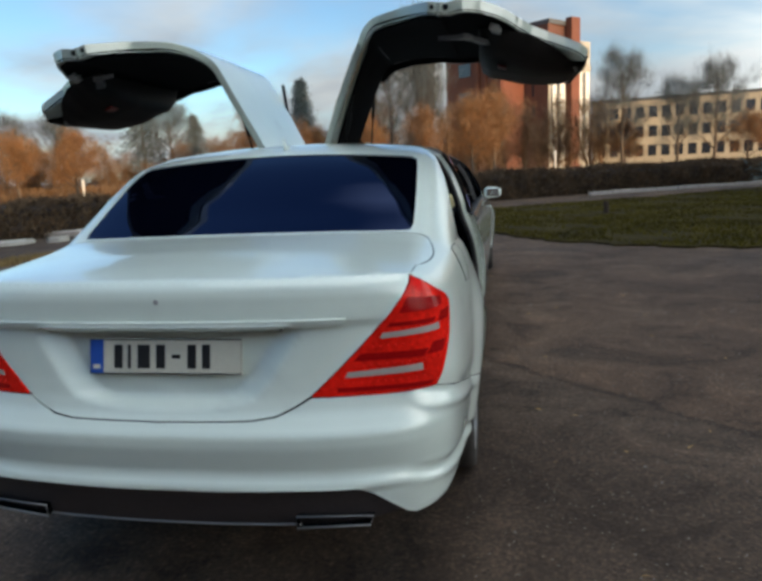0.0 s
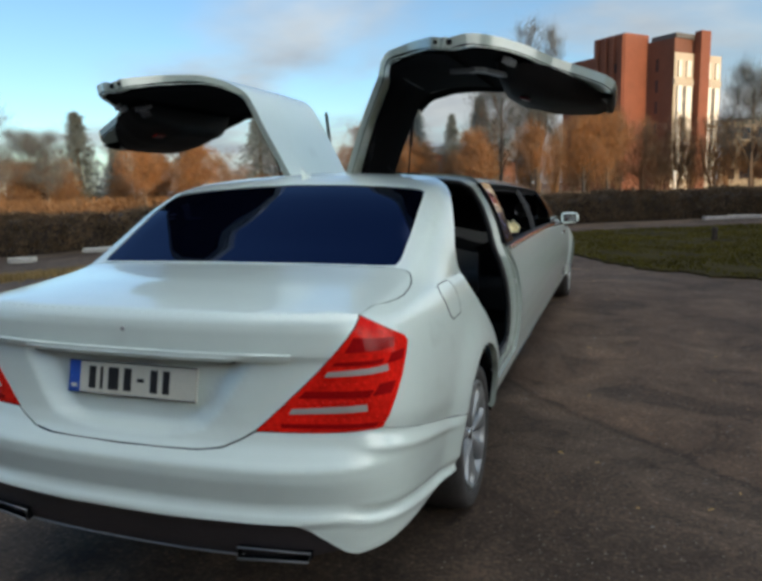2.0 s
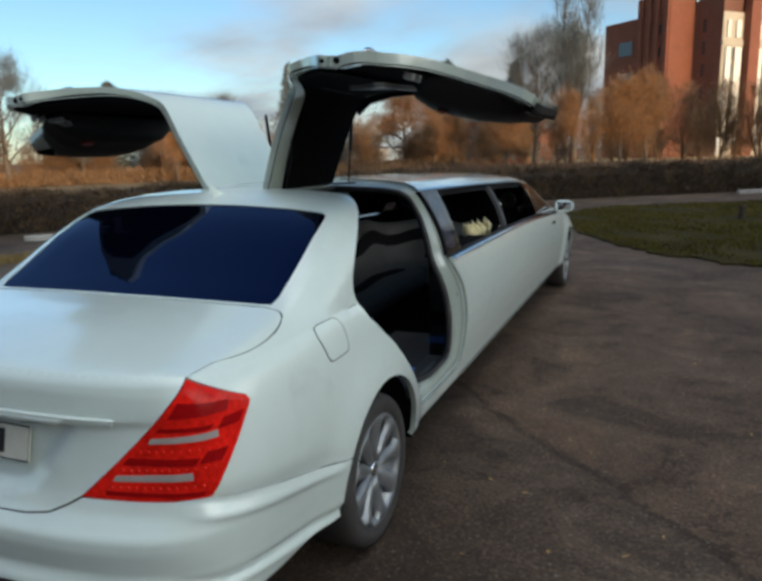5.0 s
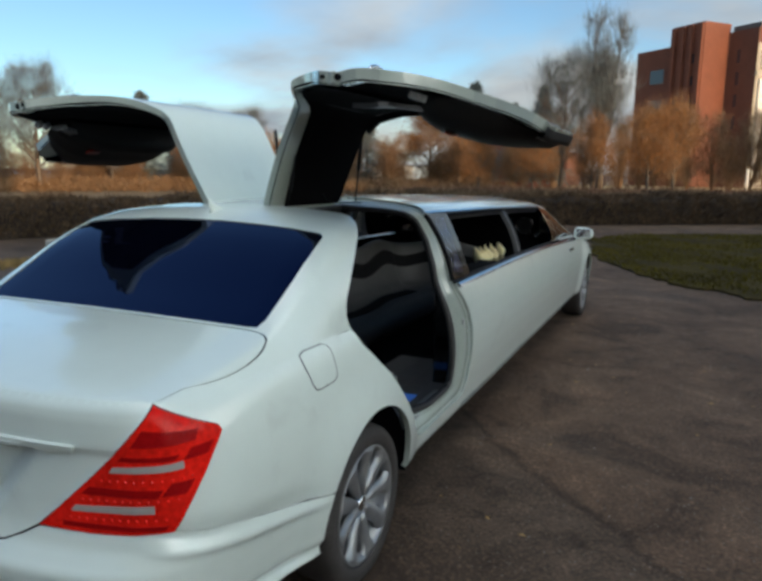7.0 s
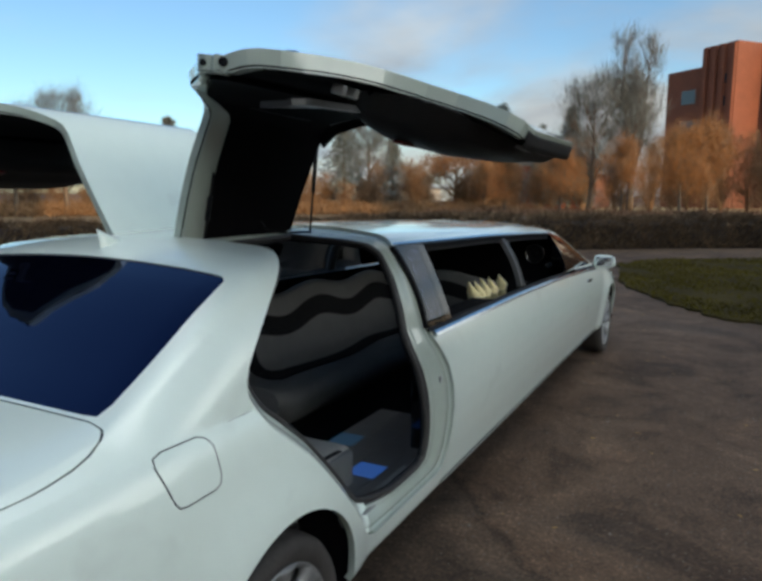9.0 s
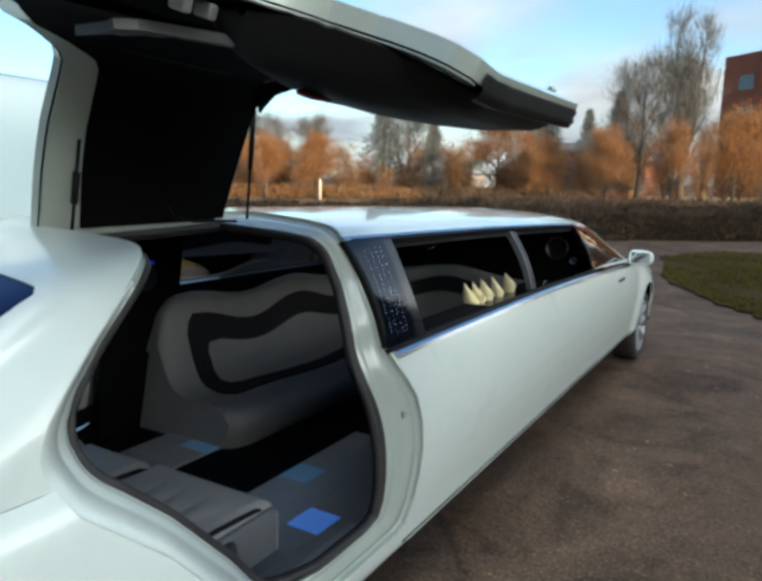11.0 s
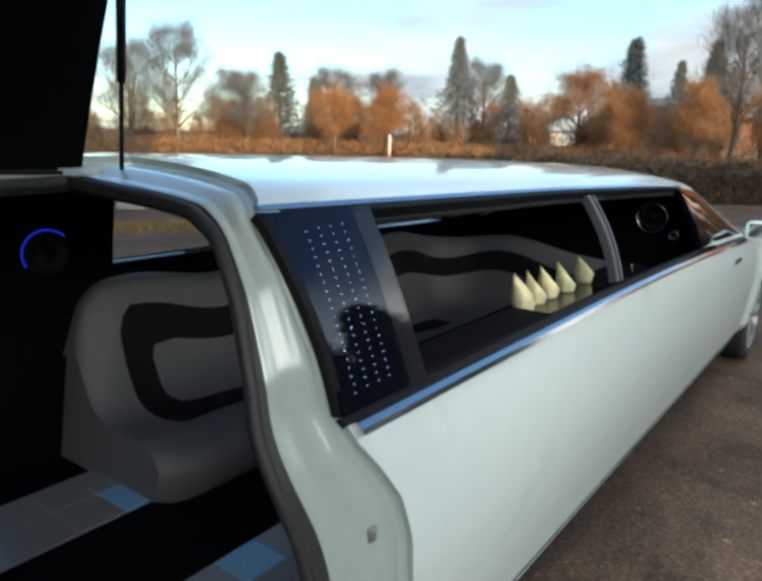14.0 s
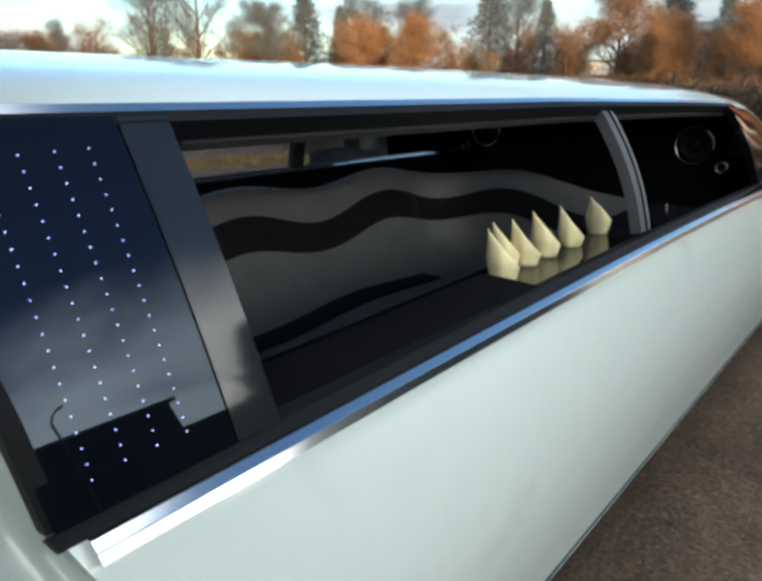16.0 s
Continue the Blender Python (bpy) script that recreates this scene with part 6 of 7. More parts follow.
# dark for the short post's wood, and for the shade deep in the hedges
M_HEDGECORE = mat("dark_wood_hedge_shade", (0.032, 0.021, 0.014), 0.95, 0, 0.5, 2.0)
M_BARK = mat("grey_brown_bark", (0.13, 0.095, 0.065), 0.9, 0, 0.3, 3, 0.5, 12)
M_BARETWIG = mat("grey_twigs", (0.105, 0.115, 0.112), 0.9, 0, 0.35, 0.35)
M_ORANGE = mat("orange_brown_leaves", (0.30, 0.135, 0.042), 0.8, 0, 0.45, 0.5, rand=0.5)
M_TAWNY = mat("tawny_brush_leaves", (0.24, 0.115, 0.040), 0.85, 0, 0.5, 0.6, rand=0.6)
M_STEM = mat("brown_brush_stems", (0.19, 0.115, 0.062), 0.9, 0, 0.35, 2.0)
# paler and greyer than needles are: distance haze is put into the colour
M_CONIFER = mat("hazed_green_needles", (0.118, 0.145, 0.140), 0.85, 0, 0.35, 0.5)


def sheet(name, loop, z, material, label, category):
    bm = bmesh.new()
    bm.faces.new([bm.verts.new((x, y, z)) for x, y in loop])
    ext = bmesh.ops.extrude_face_region(bm, geom=bm.faces[:])
    bmesh.ops.translate(bm, vec=(0, 0, -z - 0.05), verts=[v for v in ext["geom"] if isinstance(v, bmesh.types.BMVert)])
    o = part(name, bm, material, None)
    return tagged(o, label, category, kind="structure")


GRASS = [(-0.3, 17.2), (0.1, 14.2), (0.7, 12.3), (1.6, 10.5), (2.4, 9.85), (3.5, 9.25), (6, 8.3), (12, 7.4), (26, 6.4), (26, 33), (12, 26.3), (6, 22.2), (3, 20.7), (0.5, 18.9)]
grass_poly = [tuple(p[:2]) for p in spline([(x, y, 0) for x, y in GRASS + GRASS[:1]], 420)[:-1]]
grass_poly = [(x + 0.05 * math.sin(9.1 * x + 3 * y) + 0.03 * math.sin(23 * x), y + 0.12 * math.sin(2.3 * x + y) + 0.07 * math.sin(7.7 * x + 1) + 0.04 * math.sin(19 * x)) for x, y in grass_poly]
sheet("grass_bank", grass_poly, 0.03, M_SOIL, "low grassy island with mossy soil", "lawn")


def blades(name, pts, h0, h1, w, material, seed, label):
    """Thin leaning blades at the given places."""
    r = np.random.RandomState(seed)
    n = len(pts)
    a = r.uniform(0, 2 * math.pi, n)
    h = r.uniform(h0, h1, n)
    lean = r.uniform(0, 0.6, n) * h
    b = r.uniform(0, 2 * math.pi, n)
    V = np.empty((n, 3, 3))
    V[:, 0] = pts + np.stack([np.cos(a) * w, np.sin(a) * w, 0 * a], 1)
    V[:, 1] = pts - np.stack([np.cos(a) * w, np.sin(a) * w, 0 * a], 1)
    V[:, 2] = pts + np.stack([np.cos(b) * lean, np.sin(b) * lean, h], 1)
    F = np.arange(3 * n).reshape(n, 3)
    o = mesh_object(name, V.reshape(-1, 3), F, material, smooth=False)
    return tagged(o, label, "grass", kind="stuff")


r = np.random.RandomState(3)
cand = np.column_stack([r.uniform(-0.5, 26, 240000), 6 + 27 * r.uniform(0, 1, 240000) ** 1.6])
cand = cand[inside(grass_poly, cand[:, 0], cand[:, 1])]
bare = np.sin(cand[:, 0] * 1.7 + 1.3 * np.sin(cand[:, 1] * 1.1)) + np.sin(cand[:, 1] * 2.3 + 1.7 * np.sin(cand[:, 0] * 0.9)) + 0.8 * np.sin(cand[:, 0] * 5.1 + cand[:, 1] * 4.3)
cand = cand[bare + r.normal(0, 0.5, len(cand)) > -1.0]
cand = cand[(cand[:, 0] < 14) | (r.uniform(0, 1, len(cand)) < 0.3)]
blades("grass", np.column_stack([cand, np.full(len(cand), 0.028)]), 0.02, 0.075, 0.011, M_GRASS, 4, "short green autumn grass on the bank")
verge = []
for _ in range(16000):
    t = r.uniform(0, 1)
    verge.append((-14 + t * 10.2 + r.normal(0, 0.30) * 0.9, -4.0 + t * 21.5 - r.normal(0, 0.30) * 0.45, 0.0))
blades("dry_grass", np.array(verge), 0.04, 0.14, 0.012, M_DRYGRASS, 5, "strip of dry yellow grass beside the road")
stump = part("stump", lathe_bm([(0.0, 0.30), (0.05, 0.295), (0.065, 0.27), (0.062, 0.12), (0.075, 0.0)], 12, "z", (3.65, 15.9, 0.03)), M_HEDGECORE, None, smooth=True)
tagged(stump, "dark short wooden post in the grass", "post")

sheet("lawn", [(-22, 58), (-4, 56), (14, 60), (44, 74), (60, 94), (14, 100), (-8, 98), (-24, 82)], 0.03, M_DRYGRASS, "sunlit strip of dry yellow grass before the tower", "lawn")

# kerb stones along the far edge of the road and by the side hedge
k_bm = box_bm(0.98, 0.16, 0.16, bevel=0.02, segs=1)
kerb = part("kerb_stone", k_bm, mat("weathered_kerb_concrete", (0.36, 0.32, 0.29), 0.85, 0, 0.3, 7, 0.3, 40), None)
tagged(kerb, "pale concrete kerb stone beside the hedge", "kerb", "kerb stones")
kerb.matrix_basis = pose(1.2 + 0.89 * 4, 23.2 + 0.46 * 4, 0.05, 0, 0, 28)
for k in range(5, 24):
    copy_thing(kerb, pose(1.2 + 0.89 * k, 23.2 + 0.46 * k + 0.02 * math.sin(k * 2.1), 0.06 + 0.012 * math.sin(k * 1.7), 0, 0, 27 + 2 * math.sin(k)))
for x, y, a, tilt in ((-11.6, 13.0, 62, 4), (-11.2, 13.8, 66, -3), (-12.3, 11.8, 58, 6), (-10.4, 14.2, 20, 9), (-13.4, 9.6, 61, -2), (-14.0, 8.4, 60, 3), (-9.9, 14.9, 50, 5)):
    copy_thing(kerb, pose(x, y, 0.07, tilt, 0, a))


def broken_slab(x, y, turn, length, depth, seed):
    """A broken piece of pale concrete lying on the ground, with a ragged outline and an uneven top."""
    rr = np.random.RandomState(seed)
    bm = bmesh.new()
    ring = []
    for k in range(14):
        a = 2 * math.pi * k / 14
        q = rr.uniform(0.78, 1.08)
        ring.append((math.cos(a) * length * 0.5 * q, math.sin(a) * depth * 0.5 * q))
    lo = [bm.verts.new((u, v, -0.02)) for u, v in ring]
    hi = [bm.verts.new((u * 0.95, v * 0.92, rr.uniform(0.06, 0.12))) for u, v in ring]
    mid = bm.verts.new((0, 0, 0.12))
    for i in range(14):
        j = (i + 1) % 14
        bm.faces.new((lo[i], lo[j], hi[j], hi[i]))
        bm.faces.new((hi[i], hi[j], mid))
    o = part("concrete_slab", bm, M_CONCRETE, None)
    o.matrix_basis = pose(x, y, 0, 0, 0, turn)
    return tagged(o, "broken pale concrete slab lying before the hedge", "concrete slab", "broken slabs")


broken_slab(-10.7, 12.3, 40, 1.7, 0.75, 5)
broken_slab(-9.6, 12.9, 30, 0.55, 0.35, 6)
broken_slab(-10.9, 9.6, 44, 0.7, 0.3, 7)


def hedge(name, line, height, width, seed, label, dense=1500):
    """A clipped leafless hedge along a line: an added solid core, dark for the shade inside, and many thin twigs and
    last leaves.
    """
    h = thing(name, label, "hedge")
    rr = np.random.RandomState(seed)
    pts = spline([(x, y, 0) for x, y in line], 60)[:, :2]
    d = np.concatenate([[0], np.cumsum(np.linalg.norm(np.diff(pts, axis=0), axis=1))])
    n = int(d[-1] / 0.35)
    t = np.linspace(0, d[-1], n)
    P = np.column_stack([np.interp(t, d, pts[:, k]) for k in range(2)])
    T = np.gradient(P, axis=0); T /= np.linalg.norm(T, axis=1, keepdims=True)
    N = np.column_stack([-T[:, 1], T[:, 0]])
    sect = [(-0.42, 0.0), (-0.46, 0.35), (-0.44, 0.75), (-0.30, 0.90), (0.0, 0.93), (0.30, 0.90), (0.44, 0.75), (0.46, 0.35), (0.42, 0.0)]
    V, F = [], []
    for i in range(n):
        for a, b in sect:
            j = rr.normal(0, 0.05, 2)
            V.append((*(P[i] + N[i] * (a * width + j[0])), max(0.0, b * height + (j[1] if b else 0))))
    m = len(sect)
    for i in range(n - 1):
        for k in range(m - 1):
            a = i * m + k
            F.append((a, a + 1, a + m + 1, a + m))
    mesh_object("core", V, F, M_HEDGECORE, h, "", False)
    q = int(d[-1] * dense)
    ti = rr.uniform(0, d[-1], q)
    c = np.column_stack([np.interp(ti, d, pts[:, k]) for k in range(2)])
    i = np.clip((ti / d[-1] * (n - 1)).astype(int), 0, n - 1)
    ang = rr.uniform(-0.2, math.pi + 0.2, q)
    top = 1 + 0.06 * np.sin(ti * 1.3) + 0.05 * np.sin(ti * 3.7 + 1)
    flank = rr.uniform(0, 1, q) < 0.65
    off = np.where(flank, np.sign(np.cos(ang)) * 0.5 * width * rr.uniform(0.88, 1.12, q), rr.uniform(-0.5, 0.5, q) * width)
    z = height * top * np.where(flank, rr.uniform(0.02, 0.97, q), rr.uniform(0.86, 1.02, q))
    base = np.column_stack([c + N[i] * off[:, None], z])
    dirn = np.column_stack([rr.normal(0, 0.5, (q, 2)) + N[i] * np.sign(off)[:, None] * 0.5, rr.uniform(0.1, 1.2, q)])
    dirn /= np.linalg.norm(dirn, axis=1, keepdims=True)
    ln = rr.uniform(0.06, 0.24, q)[:, None]
    side = np.cross(dirn, rr.normal(0, 1, (q, 3))); side /= np.linalg.norm(side, axis=1, keepdims=True)
    w = rr.uniform(0.008, 0.028, q)[:, None]
    V = np.empty((q, 3, 3))
    V[:, 0], V[:, 1], V[:, 2] = base + side * w, base - side * w, base + dirn * ln
    o = mesh_object("foliage", V.reshape(-1, 3), np.arange(3 * q).reshape(q, 3), M_TWIG, h, "brown bare twigs", False)
    return h


hedge("hedge", [(-7.6, 18.9), (-4.2, 20.5), (-0.5, 23.4), (3.5, 26.2), (8, 28.8), (15, 32.4), (30, 40)], 1.0, 1.4, 11, "long clipped brown leafless hedge behind the kerb")
hedge("hedge", [(-27, -16), (-19, -1.5), (-13.6, 9.6), (-10.8, 15.0), (-7.2, 21.0), (-5.2, 25.5)], 0.92, 1.3, 12, "brown leafless hedge along the side road")


# ---- trees ----
def limbs(bm, base, direction, length, radius, depth, rr, tips):
    pts, rad = [base], [radius]
    p, d = Vector(base), Vector(direction).normalized()
    steps = 4
    for s in range(steps):
        d = (d + Vector(rr.normal(0, 0.10, 3)) + Vector((0, 0, 0.04))).normalized()
        p = p + d * length / steps
        pts.append(p.copy())
        rad.append(radius * (1 - 0.62 * (s + 1) / steps))
    tube_bm(pts, rad, 6 if depth > 2 else 4, bm)
    if depth == 0:
        tips.append((p.copy(), d.copy()))
        return
    for k in range(rr.randint(3, 5)):
        q = 0.35 + 0.65 * (k + 0.5) / 4
        i = min(steps, int(q * steps + 0.5))
        side = Vector(rr.normal(0, 1, 3)); side.z = abs(side.z) * 0.5
        nd = (d * 0.75 + side.normalized() * 0.75).normalized()
        limbs(bm, pts[i], nd, length * rr.uniform(0.48, 0.68), rad[i] * 0.62, depth - 1, rr, tips)
    tips.append((p.copy(), d.copy()))


def cloud(points, count, spread, l0, l1, w0, w1, rr, up=0.3):
    """Thin triangles scattered round points, for twigs and leaves."""
    pts = np.array([p for p, _ in points])
    dirs = np.array([d for _, d in points])
    i = rr.randint(0, len(pts), count)
    base = pts[i] + rr.normal(0, spread, (count, 3))
    d = dirs[i] + rr.normal(0, 0.7, (count, 3)) + np.array((0, 0, up))
    d /= np.linalg.norm(d, axis=1, keepdims=True)
    s = np.cross(d, rr.normal(0, 1, (count, 3))); s /= np.linalg.norm(s, axis=1, keepdims=True)
    w, ln = rr.uniform(w0, w1, (count, 1)), rr.uniform(l0, l1, (count, 1))
    V = np.empty((count, 3, 3))
    V[:, 0], V[:, 1], V[:, 2] = base + s * w, base - s * w, base + d * ln
    return V.reshape(-1, 3), np.arange(3 * count).reshape(count, 3)


def broad_tree(seed, leafy, label, slim=1.0):
    """A tree ten metres high with spreading limbs; leafy: with orange leaves, else bare twigs."""
    t = thing("tree", label, "tree", "trees round the lot")
    rr = np.random.RandomState(seed)
    bm, tips = bmesh.new(), []
    tube_bm([(0, 0, -0.1), (0.05, 0, 1.0), (0.0, 0.08, 2.2), (0.06, 0.05, 5.0), (0.05, 0.0, 8.6)], [0.26, 0.20, 0.17, 0.10, 0.02], 8, bm)
    for k in range(15):
        z = 1.9 + 5.6 * (k / 14) ** 1.1
        a = k * 2.4 + rr.uniform(-0.4, 0.4)
        ln = (3.3 - 1.9 * abs(k / 14 - 0.25)) * slim * rr.uniform(0.75, 1.1)
        limbs(bm, (0.03, 0.03, z), (math.cos(a), math.sin(a), 0.75 + 0.5 * k / 14), ln, 0.075 * (1.15 - 0.6 * k / 14), 2, rr, tips)
    part("trunk", bm, M_BARK, t, "brown trunk and limbs", True)
    V, F = cloud(tips, 8000 if not leafy else 4800, 0.30, 0.45, 1.25, 0.006, 0.012, rr, 0.9)
    mesh_object("crown", V, F, M_BARETWIG if not leafy else M_BARK, t, "fine bare twigs", False)
    if leafy:
        V, F = cloud(tips, 13000, 0.48, 0.08, 0.19, 0.03, 0.07, rr, 0.0)
        mesh_object("leafage", V, F, M_ORANGE, t, "orange brown leaves", False)
    return t


def upright_tree(seed, label):
    """A bare tree ten metres high that forks low into steep leaders with rising twigs."""
    t = thing("tree", label, "tree", "trees round the lot")
    rr = np.random.RandomState(seed)
    bm, tips = bmesh.new(), []
    tube_bm([(0, 0, -0.1), (0.03, 0, 1.0), (0.0, 0.02, 2.3)], [0.24, 0.19, 0.16], 8, bm)
    for a, reach, top in ((0.3, 0.85, 9.7), (3.3, 0.75, 9.9), (1.9, 0.45, 8.0), (4.8, 0.6, 7.2)):
        c, s = math.cos(a), math.sin(a)
        line = [Vector((c * reach * q ** 0.6, s * reach * q ** 0.6, 1.9 + (top - 1.9) * q)) + Vector((*rr.normal(0, 0.05, 2), 0)) * (1.0 if q > 0 else 0.0) for q in map(float, np.linspace(0, 1, 9))]
        tube_bm(line, [0.11 * (1 - 0.9 * k / 8) + 0.008 for k in range(9)], 6, bm)
        for k in range(22):
            q = 0.15 + 0.83 * k / 21
            i = q * 8
            p = line[int(i)].lerp(line[min(8, int(i) + 1)], i % 1)
            b = rr.uniform(0, 6.28)
            limbs(bm, p, (math.cos(b) * 0.55, math.sin(b) * 0.55, 1.0), (2.1 - 1.5 * q) * rr.uniform(0.7, 1.1), 0.034 * (1.15 - q), 1, rr, tips)
    part("trunk", bm, M_BARK, t, "brown trunk and limbs", True)
    V, F = cloud(tips, 6000, 0.22, 0.40, 1.10, 0.007, 0.015, rr, 1.3)
    mesh_object("crown", V, F, M_BARETWIG, t, "fine bare twigs", False)
    return t


def conifer(seed, label, slim=1.0):
    """A conifer ten metres high: a straight trunk with whorls of drooping boughs."""
    t = thing("tree", label, "tree", "trees round the lot")
    rr = np.random.RandomState(seed)
    part("trunk", tube_bm([(0, 0, -0.1), (0, 0, 3), (0, 0, 7), (0, 0, 10)], [0.20, 0.15, 0.07, 0.01], 8), M_BARK, t, "straight dark trunk", True)
    pts = []
    bm = bmesh.new()
    for k in range(46):
        f = k / 45
        z = 1.0 + 8.7 * f
        reach = (3.1 * (1 - f) ** 0.95 + 0.12) * slim
        for j in range(5):
            a = k * 1.1 + j * 2 * math.pi / 5 + rr.uniform(-0.3, 0.3)
            ln = reach * rr.uniform(0.55, 1.12)
            line = []
            for q in np.linspace(0, 1, 5):
                p = Vector((math.cos(a) * ln * q, math.sin(a) * ln * q, z - 0.22 * ln * q * q + 0.10 * ln * q ** 3))
                line.append(p)
                if q > 0.15:
                    pts.append((p, Vector((math.cos(a), math.sin(a), 0.1))))
            tube_bm(line, [0.022, 0.016, 0.012, 0.008, 0.004], 3, bm)
    tagged(part("branching", bm, M_BARK, t, "thin dark boughs"), kind="stuff")
    V, F = cloud(pts, 9000, 0.13, 0.18, 0.50, 0.018, 0.048, rr, -0.15)
    mesh_object("crown", V, F, M_CONIFER, t, "green needles greyed for haze", False)
    return t


def young_tree(seed, label):
    """A young tree ten metres high: a few thin steep stems, fine rising twigs and thin tawny leaves down to the foot."""
    t = thing("tree", label, "tree", "young trees behind the hedges")
    rr = np.random.RandomState(seed)
    bm, tips = bmesh.new(), []
    for k in range(4):
        a = k * 1.7 + rr.uniform(-0.4, 0.4)
        reach, top = rr.uniform(0.5, 1.9), rr.uniform(7.0, 9.6)
        line = [Vector((math.cos(a) * reach * q ** 0.8, math.sin(a) * reach * q ** 0.8, -0.2 + top * q)) + Vector((*rr.normal(0, 0.08, 2), 0)) * float(q > 0) for q in map(float, np.linspace(0, 1, 8))]
        tube_bm(line, [0.18 * (1 - 0.88 * j / 7) for j in range(8)], 6, bm)
        for j in range(16):
            q = 0.12 + 0.86 * j / 15
            i = q * 7
            p = line[int(i)].lerp(line[min(7, int(i) + 1)], i % 1)
            b = rr.uniform(0, 6.28)
            limbs(bm, p, (math.cos(b), math.sin(b), 0.9), (2.6 - 1.6 * q) * rr.uniform(0.6, 1.1), 0.045 * (1.15 - q), 1, rr, tips)
    part("trunk", bm, M_STEM, t, "thin brown stems", True)
    V, F = cloud(tips, 2800, 0.30, 0.35, 1.1, 0.010, 0.022, rr, 0.6)
    mesh_object("crown", V, F, M_STEM, t, "fine brown twigs", False)
    V, F = cloud([t for t in tips if t[0].z > 2.6], 1700, 0.60, 0.10, 0.24, 0.03, 0.075, rr, 0.0)
    mesh_object("leafage", V, F, M_TAWNY, t, "thin tawny leaves", False)
    return t


YOUNG = [young_tree(51, "young tawny tree with thin stems behind the hedge"), young_tree(52, "young tawny tree with thin stems behind the hedge"), young_tree(53, "young brown tree with thin stems behind the hedge")]
BARE = [broad_tree(21, False, "bare grey-brown tree behind the hedge"), broad_tree(22, False, "bare grey-brown tree behind the hedge", 0.6), upright_tree(23, "tall bare forked tree behind the hedge")]
LEAFY = [broad_tree(31, True, "tree with orange autumn leaves behind the hedge"), broad_tree(32, True, "tree with orange autumn leaves behind the hedge", 0.85)]
def spruce(seed, label):
    """A dense dark spruce ten metres high."""
    t = conifer(seed, label, 1.15)
    crown = [c for c in t.children if c.name.startswith("crown")][0]
    rr = np.random.RandomState(seed + 100)
    pts = []
    for _ in range(900):
        f, a = rr.uniform(0, 1) ** 1.4, rr.uniform(0, 2 * math.pi)
        reach = (2.4 * (1 - f) ** 0.85 + 0.1) * rr.uniform(0.45, 1.0)
        pts.append((Vector((math.cos(a) * reach, math.sin(a) * reach, 0.4 + 9.2 * f)), Vector((math.cos(a), math.sin(a), -0.2))))
    V, F = cloud(pts, 15000, 0.12, 0.25, 0.65, 0.04, 0.09, rr, -0.2)
    mesh_object("bough", V, F, M_CONIFER, t, "dense dark boughs", False)
    return t


FIRS = [conifer(41, "tall grey-green conifer behind the hedge"), conifer(42, "slender grey-green conifer behind the hedge", 0.72), spruce(43, "dense dark spruce across the lot")]


def plant(kind, x, y, h, turn=0.0, wide=1.0):
    """Set a copy of a tree (the first time the tree itself) at x, y with height h."""
    s = h / 10.0
    m = pose(x, y, 0, 0, 0, turn) @ Matrix.Diagonal((s * wide, s * wide, s, 1))
    if not kind.get("used"):
        kind["used"] = 1
        kind.matrix_basis = m
        return kind
    o = kind.copy()
    scene.collection.objects.link(o)
    for c in kind.children:
        q = c.copy()
        scene.collection.objects.link(q)
        q.parent = o
    o.matrix_basis = m
    return o


